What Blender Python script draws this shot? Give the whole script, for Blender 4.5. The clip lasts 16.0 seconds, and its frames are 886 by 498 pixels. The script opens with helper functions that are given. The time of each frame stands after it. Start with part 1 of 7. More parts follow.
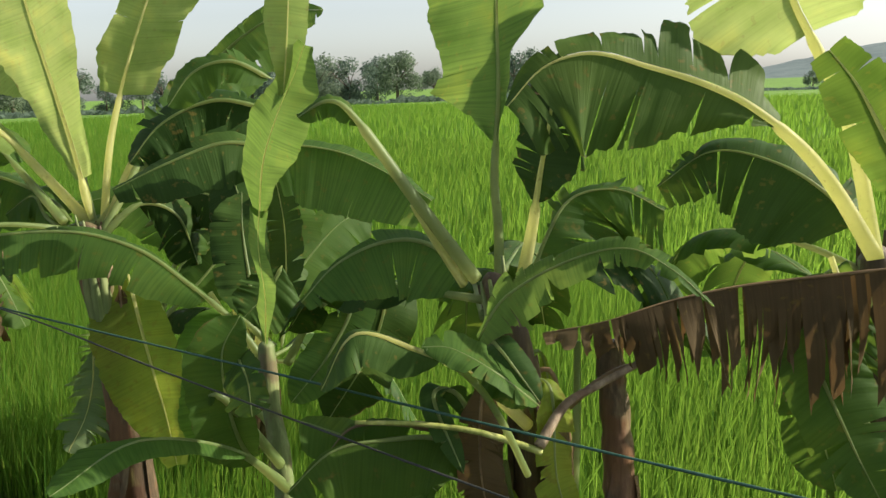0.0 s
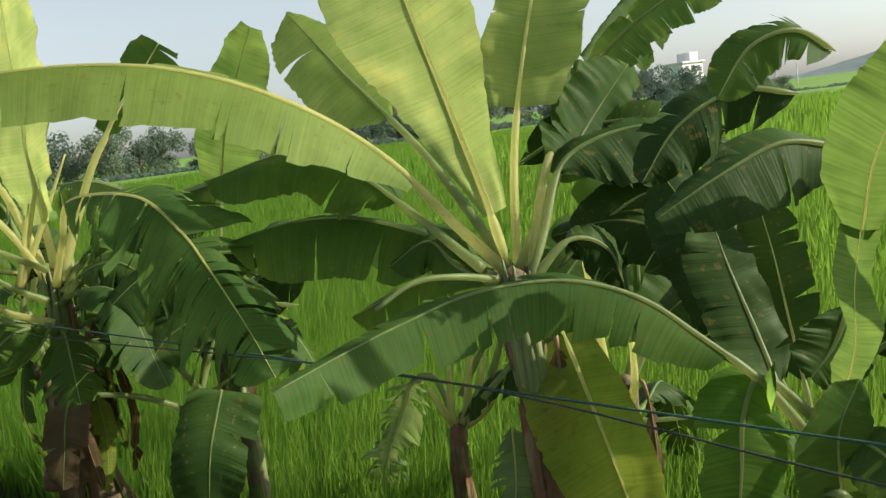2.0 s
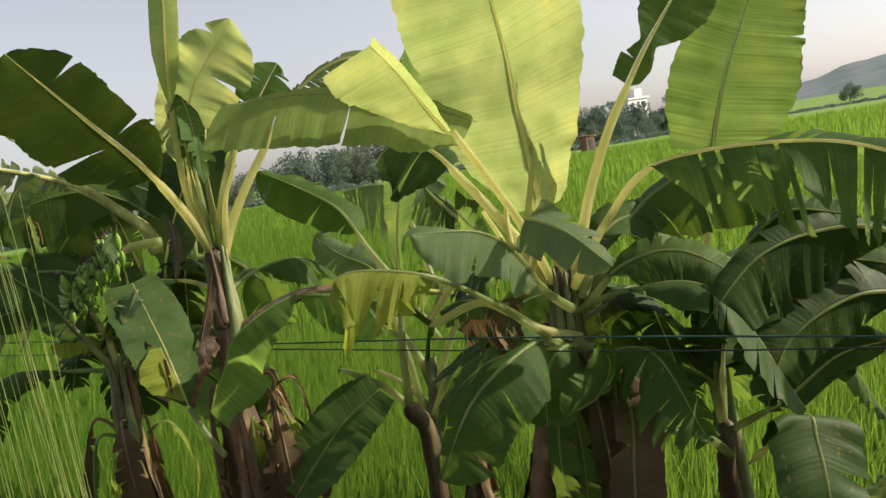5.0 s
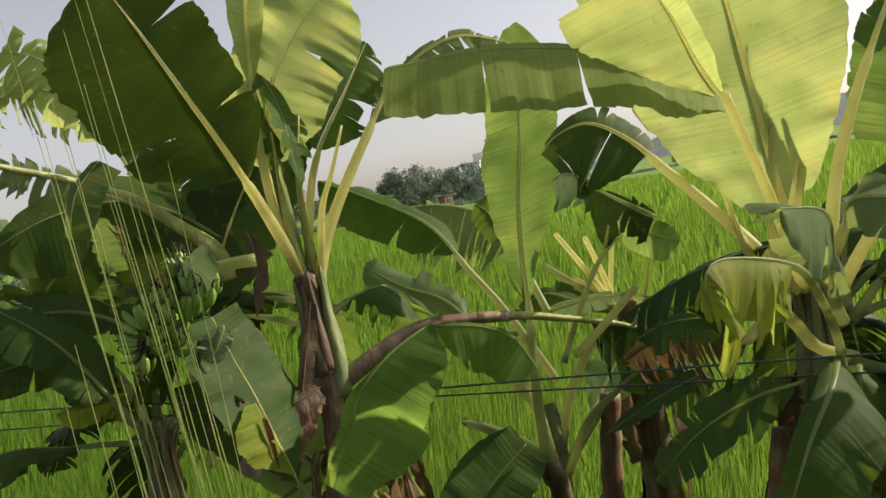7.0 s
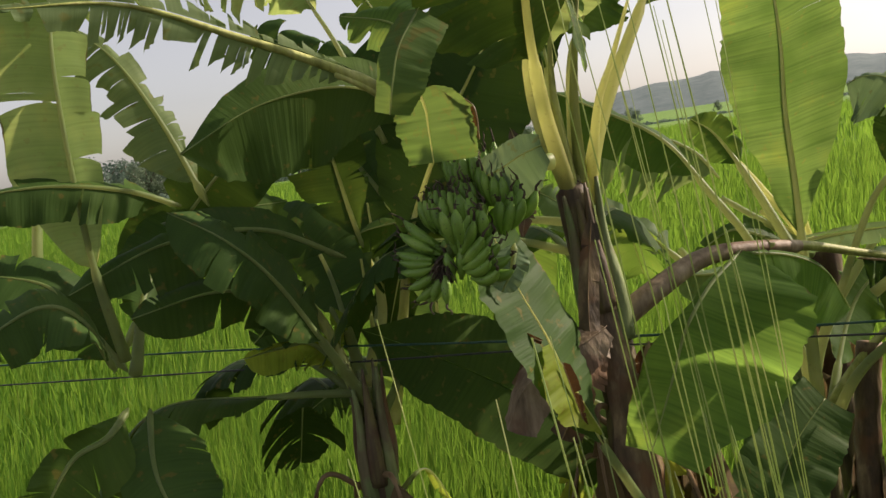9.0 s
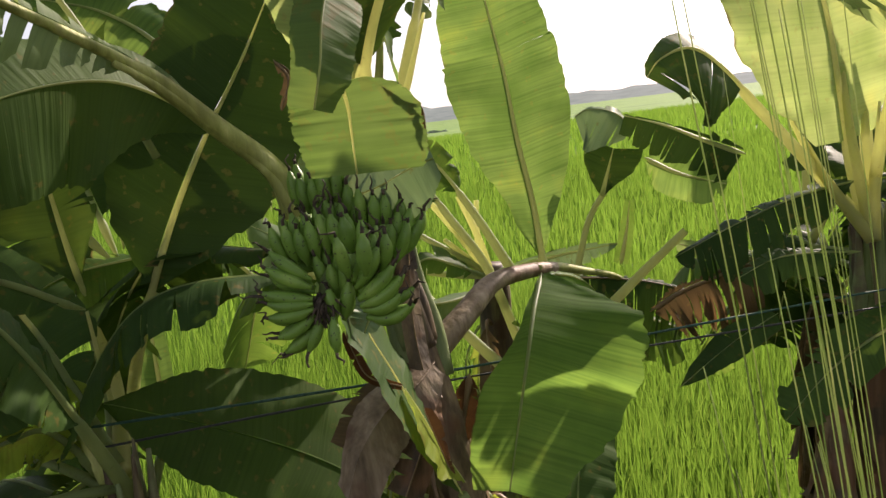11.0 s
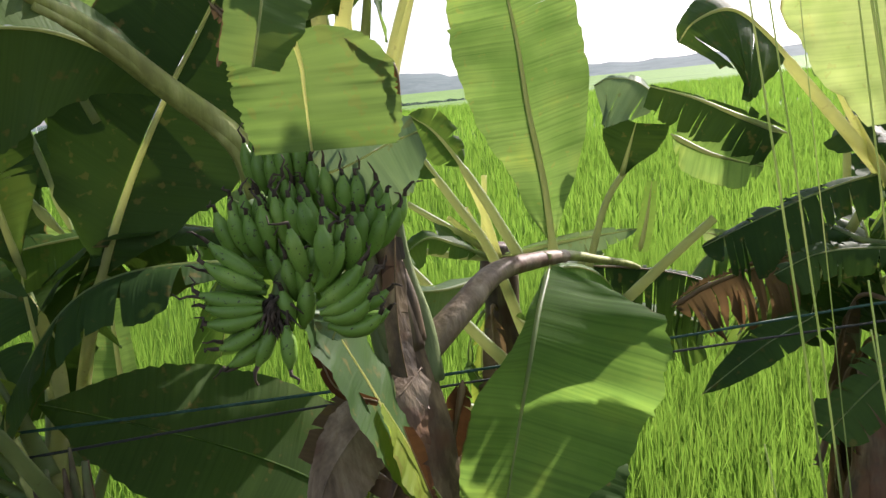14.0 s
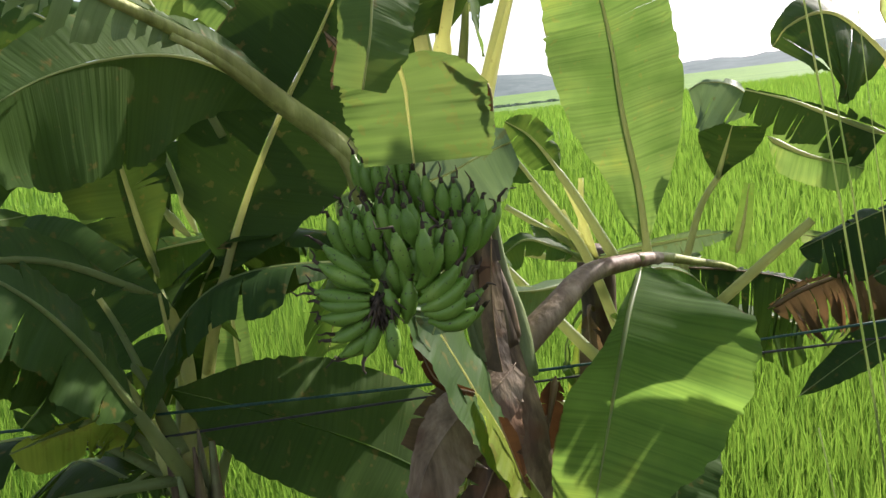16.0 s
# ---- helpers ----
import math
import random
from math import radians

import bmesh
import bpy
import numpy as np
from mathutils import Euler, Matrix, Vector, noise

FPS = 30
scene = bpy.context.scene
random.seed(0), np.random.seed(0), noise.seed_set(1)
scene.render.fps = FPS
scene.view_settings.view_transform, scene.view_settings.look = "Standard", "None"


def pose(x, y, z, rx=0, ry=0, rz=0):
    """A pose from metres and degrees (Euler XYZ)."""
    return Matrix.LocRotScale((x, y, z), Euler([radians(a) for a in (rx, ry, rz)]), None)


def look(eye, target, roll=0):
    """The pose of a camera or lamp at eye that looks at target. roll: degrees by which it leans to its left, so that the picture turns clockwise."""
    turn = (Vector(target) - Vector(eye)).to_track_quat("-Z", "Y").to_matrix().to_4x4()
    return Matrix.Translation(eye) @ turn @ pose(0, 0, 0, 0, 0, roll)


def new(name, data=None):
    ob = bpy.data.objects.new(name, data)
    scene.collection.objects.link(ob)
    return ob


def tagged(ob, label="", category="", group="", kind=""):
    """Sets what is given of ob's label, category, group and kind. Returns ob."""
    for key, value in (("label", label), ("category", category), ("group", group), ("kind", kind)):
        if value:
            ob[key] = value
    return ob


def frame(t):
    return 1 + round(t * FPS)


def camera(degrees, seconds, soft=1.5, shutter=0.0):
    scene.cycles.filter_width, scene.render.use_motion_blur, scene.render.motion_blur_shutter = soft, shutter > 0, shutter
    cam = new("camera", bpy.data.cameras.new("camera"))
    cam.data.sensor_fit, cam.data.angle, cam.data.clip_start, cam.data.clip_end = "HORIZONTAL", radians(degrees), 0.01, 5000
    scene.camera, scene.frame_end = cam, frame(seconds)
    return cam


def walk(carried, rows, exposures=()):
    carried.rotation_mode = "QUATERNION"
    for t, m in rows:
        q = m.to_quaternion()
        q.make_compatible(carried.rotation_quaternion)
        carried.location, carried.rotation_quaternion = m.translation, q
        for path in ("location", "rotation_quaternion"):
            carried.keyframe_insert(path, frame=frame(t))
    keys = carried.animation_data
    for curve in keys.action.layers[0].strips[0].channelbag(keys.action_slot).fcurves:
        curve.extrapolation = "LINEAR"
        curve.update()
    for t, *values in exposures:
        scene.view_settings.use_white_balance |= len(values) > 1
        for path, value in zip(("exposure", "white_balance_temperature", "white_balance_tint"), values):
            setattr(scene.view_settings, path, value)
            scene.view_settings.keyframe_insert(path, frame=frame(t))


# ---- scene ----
cam = camera(56.1, 16.0)
PATH = [
    (0, (0.214, 0.625, 2.896), (0.057, 2.582, 2.515), -2.1),
    (0.5, (-0.153, 0.784, 2.908), (-0.308, 2.746, 2.548), -3.5),
    (1, (-0.547, 1.048, 2.920), (-0.735, 3.010, 2.575), -4.4),
    (1.5, (-1.054, 1.220, 2.882), (-1.283, 3.175, 2.528), -6.0),
    (2, (-1.61, 1.369, 2.897), (-1.962, 3.315, 2.6), -7.6),
    (2.5, (-2.232, 1.527, 2.903), (-2.764, 3.439, 2.654), -6.7),
    (3, (-2.758, 1.641, 2.888), (-3.283, 3.55, 2.602), -6.9),
    (3.5, (-3.291, 1.855, 2.889), (-3.756, 3.777, 2.591), -8.3),
    (4, (-3.837, 1.91, 2.886), (-4.216, 3.854, 2.609), -8.4),
    (4.5, (-4.373, 1.943, 2.85), (-4.603, 3.913, 2.59), -8.8),
    (5, (-4.916, 2.107, 2.907), (-5.127, 4.085, 2.696), -9.9),
    (5.2, (-5.103, 2.188, 2.903), (-5.324, 4.166, 2.711), -10.2),
    (7.3, (-6.5, 3.121, 2.852), (-6.295, 5.106, 2.727), -10.1),
    (7.5, (-6.598, 3.217, 2.865), (-6.384, 5.202, 2.741), -9.9),
    (8, (-6.849, 3.486, 2.863), (-6.74, 5.475, 2.691), -8.6),
    (8.2, (-6.967, 3.545, 2.843), (-6.915, 5.531, 2.618), -8.2),
    (10.3, (-8.105, 4.324, 2.859), (-7.066, 6.012, 2.599), -9.1),
    (10.5, (-8.109, 4.392, 2.864), (-6.978, 6.02, 2.595), -8.7),
    (11, (-8.16, 4.499, 2.887), (-6.878, 6.003, 2.578), -7.0),
    (11.5, (-8.121, 4.609, 2.882), (-6.764, 6.042, 2.556), -4.0),
    (12, (-7.951, 4.765, 2.861), (-6.564, 6.167, 2.527), -2.6),
    (12.5, (-7.899, 4.782, 2.86), (-6.542, 6.21, 2.514), -3.6),
    (13, (-7.876, 4.768, 2.868), (-6.562, 6.233, 2.512), -4.3),
    (13.5, (-7.887, 4.746, 2.885), (-6.615, 6.247, 2.527), -5.1),
    (14, (-7.883, 4.726, 2.874), (-6.642, 6.248, 2.496), -5.7),
    (14.5, (-7.876, 4.724, 2.864), (-6.648, 6.253, 2.471), -5.9),
    (15, (-7.907, 4.696, 2.893), (-6.724, 6.259, 2.494), -7.0),
    (15.5, (-7.931, 4.646, 2.899), (-6.794, 6.247, 2.518), -7.5),
    (16, (-7.949, 4.615, 2.898), (-6.899, 6.281, 2.549), -6.9),
]
walk(cam, [(t, look(eye, target, roll)) for t, eye, target, roll in PATH], [(0, 0.79, 6400, 7), (1, 0.66, 6300, 5), (2.5, 0.65, 6350, 7), (3.5, 0.70, 6500, 13), (5, 0.61, 6650, 16), (8, 0.43, 6850, 17), (10.5, 0.56, 6750, 20), (12, 0.95, 6350, 23), (13.5, 0.98, 5900, 20), (16, 0.98, 6000, 16)])

# ---- sky, sun ----
SUN_HEADING, SUN_HEIGHT = radians(-80), radians(30)
world = bpy.data.worlds.new("sky")
scene.world = world
world.use_nodes = True
wn = world.node_tree.nodes
sky = wn.new("ShaderNodeTexSky")
sky.sky_type = "NISHITA"
sky.sun_disc = False
sky.sun_elevation = SUN_HEIGHT
sky.sun_rotation = -SUN_HEADING
sky.altitude, sky.air_density, sky.dust_density, sky.ozone_density = 0, 1.0, 1.6, 1.0
wn["Background"].inputs["Strength"].default_value = 0.11
haze = wn.new("ShaderNodeHueSaturation")
haze.inputs["Saturation"].default_value = 0.38
world.node_tree.links.new(sky.outputs[0], haze.inputs["Color"])
world.node_tree.links.new(haze.outputs[0], wn["Background"].inputs["Color"])
sun = new("sun", bpy.data.lights.new("sun", "SUN"))
sun.data.energy, sun.data.angle, sun.data.color = 5.0, radians(0.6), (1.0, 0.88, 0.74)
toward = Vector((-math.sin(SUN_HEADING) * math.cos(SUN_HEIGHT), math.cos(SUN_HEADING) * math.cos(SUN_HEIGHT), math.sin(SUN_HEIGHT)))
sun.matrix_world = look(toward * 40, (0, 0, 0))


# ---- materials ----
def material(name, rough=0.6, spec=0.4):
    m = bpy.data.materials.new(name)
    m.use_nodes = True
    b = m.node_tree.nodes["Principled BSDF"]
    b.inputs["Roughness"].default_value = rough
    b.inputs["Specular IOR Level"].default_value = spec
    return m, m.node_tree, b


def ramp(nt, fac, stops):
    r = nt.nodes.new("ShaderNodeValToRGB")
    e = r.color_ramp.elements
    while len(e) < len(stops):
        e.new(0.5)
    for k, (p, c) in zip(e, stops):
        k.position, k.color = p, (*c, 1)
    nt.links.new(fac, r.inputs[0])
    return r.outputs[0]


def tex(nt, kind, coord, scale, **more):
    n = nt.nodes.new(kind)
    n.inputs["Scale"].default_value = scale
    for key, value in more.items():
        n.inputs[key].default_value = value
    nt.links.new(coord, n.inputs["Vector"])
    return n


def coords(nt, which="Object"):
    return nt.nodes.new("ShaderNodeTexCoord").outputs[which]


def stretch(nt, coord, scale):
    n = nt.nodes.new("ShaderNodeMapping")
    n.inputs["Scale"].default_value = scale
    nt.links.new(coord, n.inputs[0])
    return n.outputs[0]


def mixed(nt, fac, a, b, how="MIX"):
    n = nt.nodes.new("ShaderNodeMix")
    n.data_type, n.blend_type = "RGBA", how
    for value, key in ((fac, 0), (a, 6), (b, 7)):
        if isinstance(value, (int, float)):
            n.inputs[key].default_value = value
        elif isinstance(value, tuple):
            n.inputs[key].default_value = (*value, 1)
        else:
            nt.links.new(value, n.inputs[key])
    return n.outputs[2]


def bumped(nt, b, height, strength, distance=0.01):
    n = nt.nodes.new("ShaderNodeBump")
    n.inputs["Strength"].default_value, n.inputs["Distance"].default_value = strength, distance
    nt.links.new(height, n.inputs["Height"])
    nt.links.new(n.outputs[0], b.inputs["Normal"])
    return n


def see_through(nt, b, colour, share):
    """Lets part of the light shine through a thin leaf."""
    t = nt.nodes.new("ShaderNodeBsdfTranslucent")
    nt.links.new(colour, t.inputs["Color"])
    m = nt.nodes.new("ShaderNodeMixShader")
    m.inputs[0].default_value = share
    nt.links.new(b.outputs[0], m.inputs[1])
    nt.links.new(t.outputs[0], m.inputs[2])
    nt.links.new(m.outputs[0], nt.nodes["Material Output"].inputs["Surface"])


def leaf_material(name, dark, mid, light, glow, share, rough=0.58, brown=0.62, vein=0.38):
    m, nt, b = material(name, rough, 0.11)
    uv, ob = coords(nt, "UV"), coords(nt)
    big = tex(nt, "ShaderNodeTexNoise", ob, 2.2, Detail=3.0)
    fine = tex(nt, "ShaderNodeTexNoise", ob, 30.0, Detail=4.0)
    who = nt.nodes.new("ShaderNodeObjectInfo").outputs["Random"]
    base = ramp(nt, big.outputs[0], [(0.25, dark), (0.5, mid), (0.78, light)])
    # side veins, and the pleats between them
    veins = tex(nt, "ShaderNodeTexNoise", stretch(nt, uv, (85, 1.1, 1)), 1.0, Detail=2.0, Roughness=0.6)
    pleats = tex(nt, "ShaderNodeTexNoise", stretch(nt, uv, (11, 0.5, 1)), 1.0, Detail=3.0, Roughness=0.6)
    lines = ramp(nt, veins.outputs[0], [(0.32, (0.66, 0.69, 0.64)), (0.5, (0.98, 0.98, 0.98)), (0.68, (1.2, 1.17, 1.08))])
    bands = ramp(nt, pleats.outputs[0], [(0.3, (0.70, 0.74, 0.70)), (0.5, (1, 1, 1)), (0.7, (1.22, 1.18, 1.1))])
    base = mixed(nt, 0.36, base, lines, "MULTIPLY")
    base = mixed(nt, 0.24, base, bands, "MULTIPLY")
    tint = ramp(nt, who, [(0.0, (0.78, 0.86, 0.85)), (0.5, (1, 1, 1)), (1.0, (1.2, 1.12, 0.85))])
    base = mixed(nt, 0.8, base, tint, "MULTIPLY")
    spots = ramp(nt, fine.outputs[0], [(brown, (0, 0, 0)), (brown + 0.06, (1, 1, 1))])
    spotted = mixed(nt, spots, base, (0.16, 0.12, 0.03))
    base = mixed(nt, 0.6, base, spotted)
    # withered margin
    parts = nt.nodes.new("ShaderNodeSeparateXYZ")
    nt.links.new(uv, parts.inputs[0])
    side = nt.nodes.new("ShaderNodeMath")
    side.operation = "ABSOLUTE"
    nt.links.new(parts.outputs[1], side.inputs[0])
    rim = nt.nodes.new("ShaderNodeMath")
    rim.operation = "MULTIPLY_ADD"
    nt.links.new(tex(nt, "ShaderNodeTexNoise", ob, 5.0, Detail=5.0).outputs[0], rim.inputs[0])
    rim.inputs[1].default_value = 0.10
    nt.links.new(side.outputs[0], rim.inputs[2])
    edge = ramp(nt, rim.outputs[0], [(0.356, (0, 0, 0)), (0.368, (1, 1, 1))])
    base = mixed(nt, edge, base, (0.14, 0.105, 0.038))
    nt.links.new(base, b.inputs["Base Color"])
    shine = mixed(nt, 0.7, base, glow, "MIX")
    shine = mixed(nt, vein, shine, lines, "MULTIPLY")
    shine = mixed(nt, 0.1, shine, bands, "MULTIPLY")
    blot = ramp(nt, tex(nt, "ShaderNodeTexNoise", ob, 6.0, Detail=4.0).outputs[0], [(0.35, (0.7, 0.78, 0.6)), (0.55, (1.0, 1.0, 0.95)), (0.72, (1.42, 1.2, 0.95))])
    shine = mixed(nt, 0.8, shine, blot, "MULTIPLY")
    shine = mixed(nt, edge, shine, (0.12, 0.085, 0.025))
    relief = nt.nodes.new("ShaderNodeMath")
    relief.operation = "MULTIPLY_ADD"
    nt.links.new(pleats.outputs[0], relief.inputs[0])
    relief.inputs[1].default_value = 3.0
    nt.links.new(veins.outputs[0], relief.inputs[2])
    bumped(nt, b, relief.outputs[0], 0.34, 0.005)
    see_through(nt, b, shine, share)
    return m


LEAF = leaf_material("leaf_green", (0.031, 0.068, 0.015), (0.049, 0.10, 0.021), (0.083, 0.145, 0.030), (0.28, 0.43, 0.06), 0.40)
# darker, less translucent LEAF: canopy shade is put into its colour
LEAF_SHADED = leaf_material("leaf_shaded", (0.028, 0.060, 0.015), (0.045, 0.090, 0.020), (0.074, 0.128, 0.029), (0.17, 0.27, 0.03), 0.2)
# darkest copy: the heavier shade between plants is held in the colour
LEAF_DEEP_SHADE = leaf_material("leaf_deep_shade", (0.017, 0.040, 0.008), (0.029, 0.062, 0.012), (0.050, 0.090, 0.019), (0.09, 0.17, 0.02), 0.10)
LEAF_CUT = leaf_material("leaf_cut_matt", (0.055, 0.11, 0.03), (0.085, 0.15, 0.04), (0.13, 0.20, 0.055), (0.22, 0.32, 0.07), 0.4, 0.6, 0.56)
# pale young-leaf colour, also given to blades in place of sunlight
LEAF_YOUNG_LIT = leaf_material("leaf_young_lit", (0.14, 0.23, 0.055), (0.21, 0.31, 0.08), (0.30, 0.40, 0.115), (0.62, 0.70, 0.24), 0.60)
LEAF_MID = leaf_material("leaf_mid_green", (0.042, 0.096, 0.025), (0.068, 0.138, 0.034), (0.115, 0.19, 0.048), (0.27, 0.40, 0.085), 0.52, vein=0.85)
LEAF_FRESH = leaf_material("leaf_fresh_matt", (0.055, 0.125, 0.026), (0.085, 0.17, 0.036), (0.135, 0.22, 0.05), (0.31, 0.52, 0.09), 0.58, 0.6, 0.7, 0.8)
LEAF_PALE = leaf_material("leaf_pale", (0.085, 0.135, 0.066), (0.13, 0.19, 0.09), (0.19, 0.25, 0.13), (0.38, 0.48, 0.13), 0.42)
LEAF_YELLOW = leaf_material("leaf_yellowing", (0.11, 0.19, 0.03), (0.20, 0.28, 0.045), (0.34, 0.35, 0.06), (0.5, 0.58, 0.07), 0.56, brown=0.58)
LEAF_DRY = leaf_material("leaf_dry", (0.046, 0.034, 0.018), (0.10, 0.073, 0.038), (0.20, 0.15, 0.085), (0.20, 0.12, 0.05), 0.28, 0.75)

LEAF_RUST = leaf_material("leaf_rust", (0.05, 0.021, 0.011), (0.12, 0.052, 0.022), (0.26, 0.17, 0.05), (0.16, 0.075, 0.025), 0.2, 0.8)
LEAF_BLUE = leaf_material("leaf_waxy_underside", (0.115, 0.185, 0.105), (0.165, 0.245, 0.14), (0.22, 0.295, 0.18), (0.26, 0.37, 0.13), 0.25, 0.45)


def rib_material(name, a, c, d, glow=0.66):
    m, nt, b = material(name, 0.45, 0.4)
    ob = coords(nt)
    n = tex(nt, "ShaderNodeTexNoise", ob, 9.0, Detail=5.0)
    s = tex(nt, "ShaderNodeTexNoise", ob, 45.0, Detail=3.0)
    base = ramp(nt, n.outputs[0], [(0.3, a), (0.55, c), (0.75, d)])
    marks = ramp(nt, s.outputs[0], [(0.64, (1, 1, 1)), (0.72, (0.35, 0.25, 0.15))])
    base = mixed(nt, 0.7, base, marks, "MULTIPLY")
    nt.links.new(base, b.inputs["Base Color"])
    bumped(nt, b, n.outputs[0], 0.3, 0.004)
    see_through(nt, b, mixed(nt, 0.65, base, (0.90, 0.90, 0.50)), glow)
    return m


RIB = rib_material("midrib_green", (0.11, 0.175, 0.06), (0.17, 0.245, 0.085), (0.24, 0.31, 0.12), 0.5)
RIB_PALE = rib_material("midrib_pale", (0.44, 0.47, 0.17), (0.58, 0.58, 0.25), (0.68, 0.66, 0.34), 0.68)
RIB_BROWN = rib_material("midrib_brown", (0.10, 0.06, 0.03), (0.22, 0.14, 0.07), (0.34, 0.24, 0.12), 0.15)


def stem_material(name, stops, mark):
    m, nt, b = material(name, 0.6, 0.35)
    ob = coords(nt)
    long = stretch(nt, ob, (9, 9, 1.2))
    n = tex(nt, "ShaderNodeTexNoise", long, 1.6, Detail=6.0, Roughness=0.65)
    p = tex(nt, "ShaderNodeTexNoise", ob, 5.0, Detail=4.0)
    fib = tex(nt, "ShaderNodeTexNoise", stretch(nt, ob, (60, 60, 2)), 1.0, Detail=3.0)
    base = ramp(nt, n.outputs[0], stops)
    patch = ramp(nt, p.outputs[0], [(0.5, (0, 0, 0)), (0.58, (1, 1, 1))])
    base = mixed(nt, patch, base, mark)
    base = mixed(nt, 0.5, base, ramp(nt, fib.outputs[0], [(0.3, (0.5, 0.5, 0.5)), (0.7, (1.1, 1.1, 1.1))]), "MULTIPLY")
    nt.links.new(base, b.inputs["Base Color"])
    bumped(nt, b, fib.outputs[0], 0.6, 0.006)
    return m


STEM = stem_material("pseudostem_mixed", [(0.3, (0.035, 0.025, 0.016)), (0.48, (0.095, 0.066, 0.036)), (0.6, (0.15, 0.13, 0.05)), (0.75, (0.26, 0.23, 0.09))], (0.085, 0.047, 0.027))
STEM_GREEN = stem_material("pseudostem_green", [(0.3, (0.10, 0.14, 0.05)), (0.5, (0.17, 0.22, 0.08)), (0.7, (0.28, 0.31, 0.13))], (0.16, 0.14, 0.07))
STEM_DEAD = stem_material("pseudostem_dead", [(0.3, (0.042, 0.030, 0.017)), (0.5, (0.13, 0.088, 0.046)), (0.7, (0.34, 0.25, 0.13))], (0.17, 0.09, 0.042))

SHEATH = stem_material("papery_sheath", [(0.3, (0.11, 0.078, 0.045)), (0.5, (0.27, 0.20, 0.125)), (0.72, (0.46, 0.37, 0.25))], (0.16, 0.095, 0.055))
PETIOLE = stem_material("petiole_streaked", [(0.3, (0.17, 0.20, 0.045)), (0.5, (0.38, 0.42, 0.11)), (0.72, (0.60, 0.60, 0.24))], (0.27, 0.29, 0.075))


# ---- mesh helpers ----
def mesh_object(name, verts, faces, mat, parent=None, uvs=None, smooth=True, label=""):
    me = bpy.data.meshes.new(name)
    me.from_pydata(verts, [], faces)
    if uvs is not None:
        layer = me.uv_layers.new(name="uv")
        index = np.empty(len(me.loops), dtype=np.int32)
        me.loops.foreach_get("vertex_index", index)
        layer.data.foreach_set("uv", np.asarray(uvs, dtype=np.float32)[index].ravel())
    if smooth:
        me.polygons.foreach_set("use_smooth", [True] * len(me.polygons))
    me.materials.append(mat)
    ob = new(name, me)
    if parent is not None:
        ob.parent = parent
    if label:
        tagged(ob, label)
    return ob


def thing(name, place, label, category, group="", kind=""):
    e = new(name)
    e.location = place
    e.empty_display_size = 0.1
    return tagged(e, label, category, group, kind)


def spline(points, count):
    """Even steps along a smooth curve through the points."""
    p = [Vector(q) for q in points]
    p = [p[0] * 2 - p[1], *p, p[-1] * 2 - p[-2]]
    fine = []
    for i in range(1, len(p) - 2):
        for k in range(14):
            t = k / 14
            a, b, c, d = p[i - 1:i + 3]
            fine.append(0.5 * (2 * b + (c - a) * t + (2 * a - 5 * b + 4 * c - d) * t * t + (3 * b - a - 3 * c + d) * t ** 3))
    fine.append(p[-2])
    run = [0.0]
    for a, b in zip(fine, fine[1:]):
        run.append(run[-1] + (b - a).length)
    out, j = [], 0
    for i in range(count):
        want = run[-1] * i / (count - 1)
        while j < len(run) - 2 and run[j + 1] < want:
            j += 1
        f = (want - run[j]) / max(run[j + 1] - run[j], 1e-9)
        out.append(fine[j].lerp(fine[j + 1], min(max(f, 0), 1)))
    return out, run[-1]


def tangents(line):
    n = len(line)
    return [(line[min(i + 1, n - 1)] - line[max(i - 1, 0)]).normalized() for i in range(n)]


def tube(line, radii, sides=8, flat=1.0, seed=0, lumps=0.0):
    """Rings round a line; flat squeezes the section, lumps makes it uneven."""
    rnd = random.Random(seed)
    verts, faces = [], []
    tan = tangents(line)
    ref = Vector((0, 0, 1)) if abs(tan[0].z) < 0.8 else Vector((1, 0, 0))
    for i, (c, t) in enumerate(zip(line, tan)):
        side = t.cross(ref)
        side = side.normalized() if side.length > 1e-4 else Vector((1, 0, 0))
        up = side.cross(t)
        ref = up
        for k in range(sides):
            a = 2 * math.pi * k / sides
            r = radii[i] * (1 + lumps * rnd.uniform(-1, 1))
            verts.append(c + side * math.cos(a) * r + up * math.sin(a) * r * flat)
    for i in range(len(line) - 1):
        for k in range(sides):
            a, b = i * sides + k, i * sides + (k + 1) % sides
            faces.append((a, b, b + sides, a + sides))
    faces.append(tuple(range(sides))[::-1])
    faces.append(tuple(range((len(line) - 1) * sides, len(line) * sides)))
    return verts, faces


def local(points, parent):
    o = Vector(parent.location)
    return [Vector(p) - o for p in points]


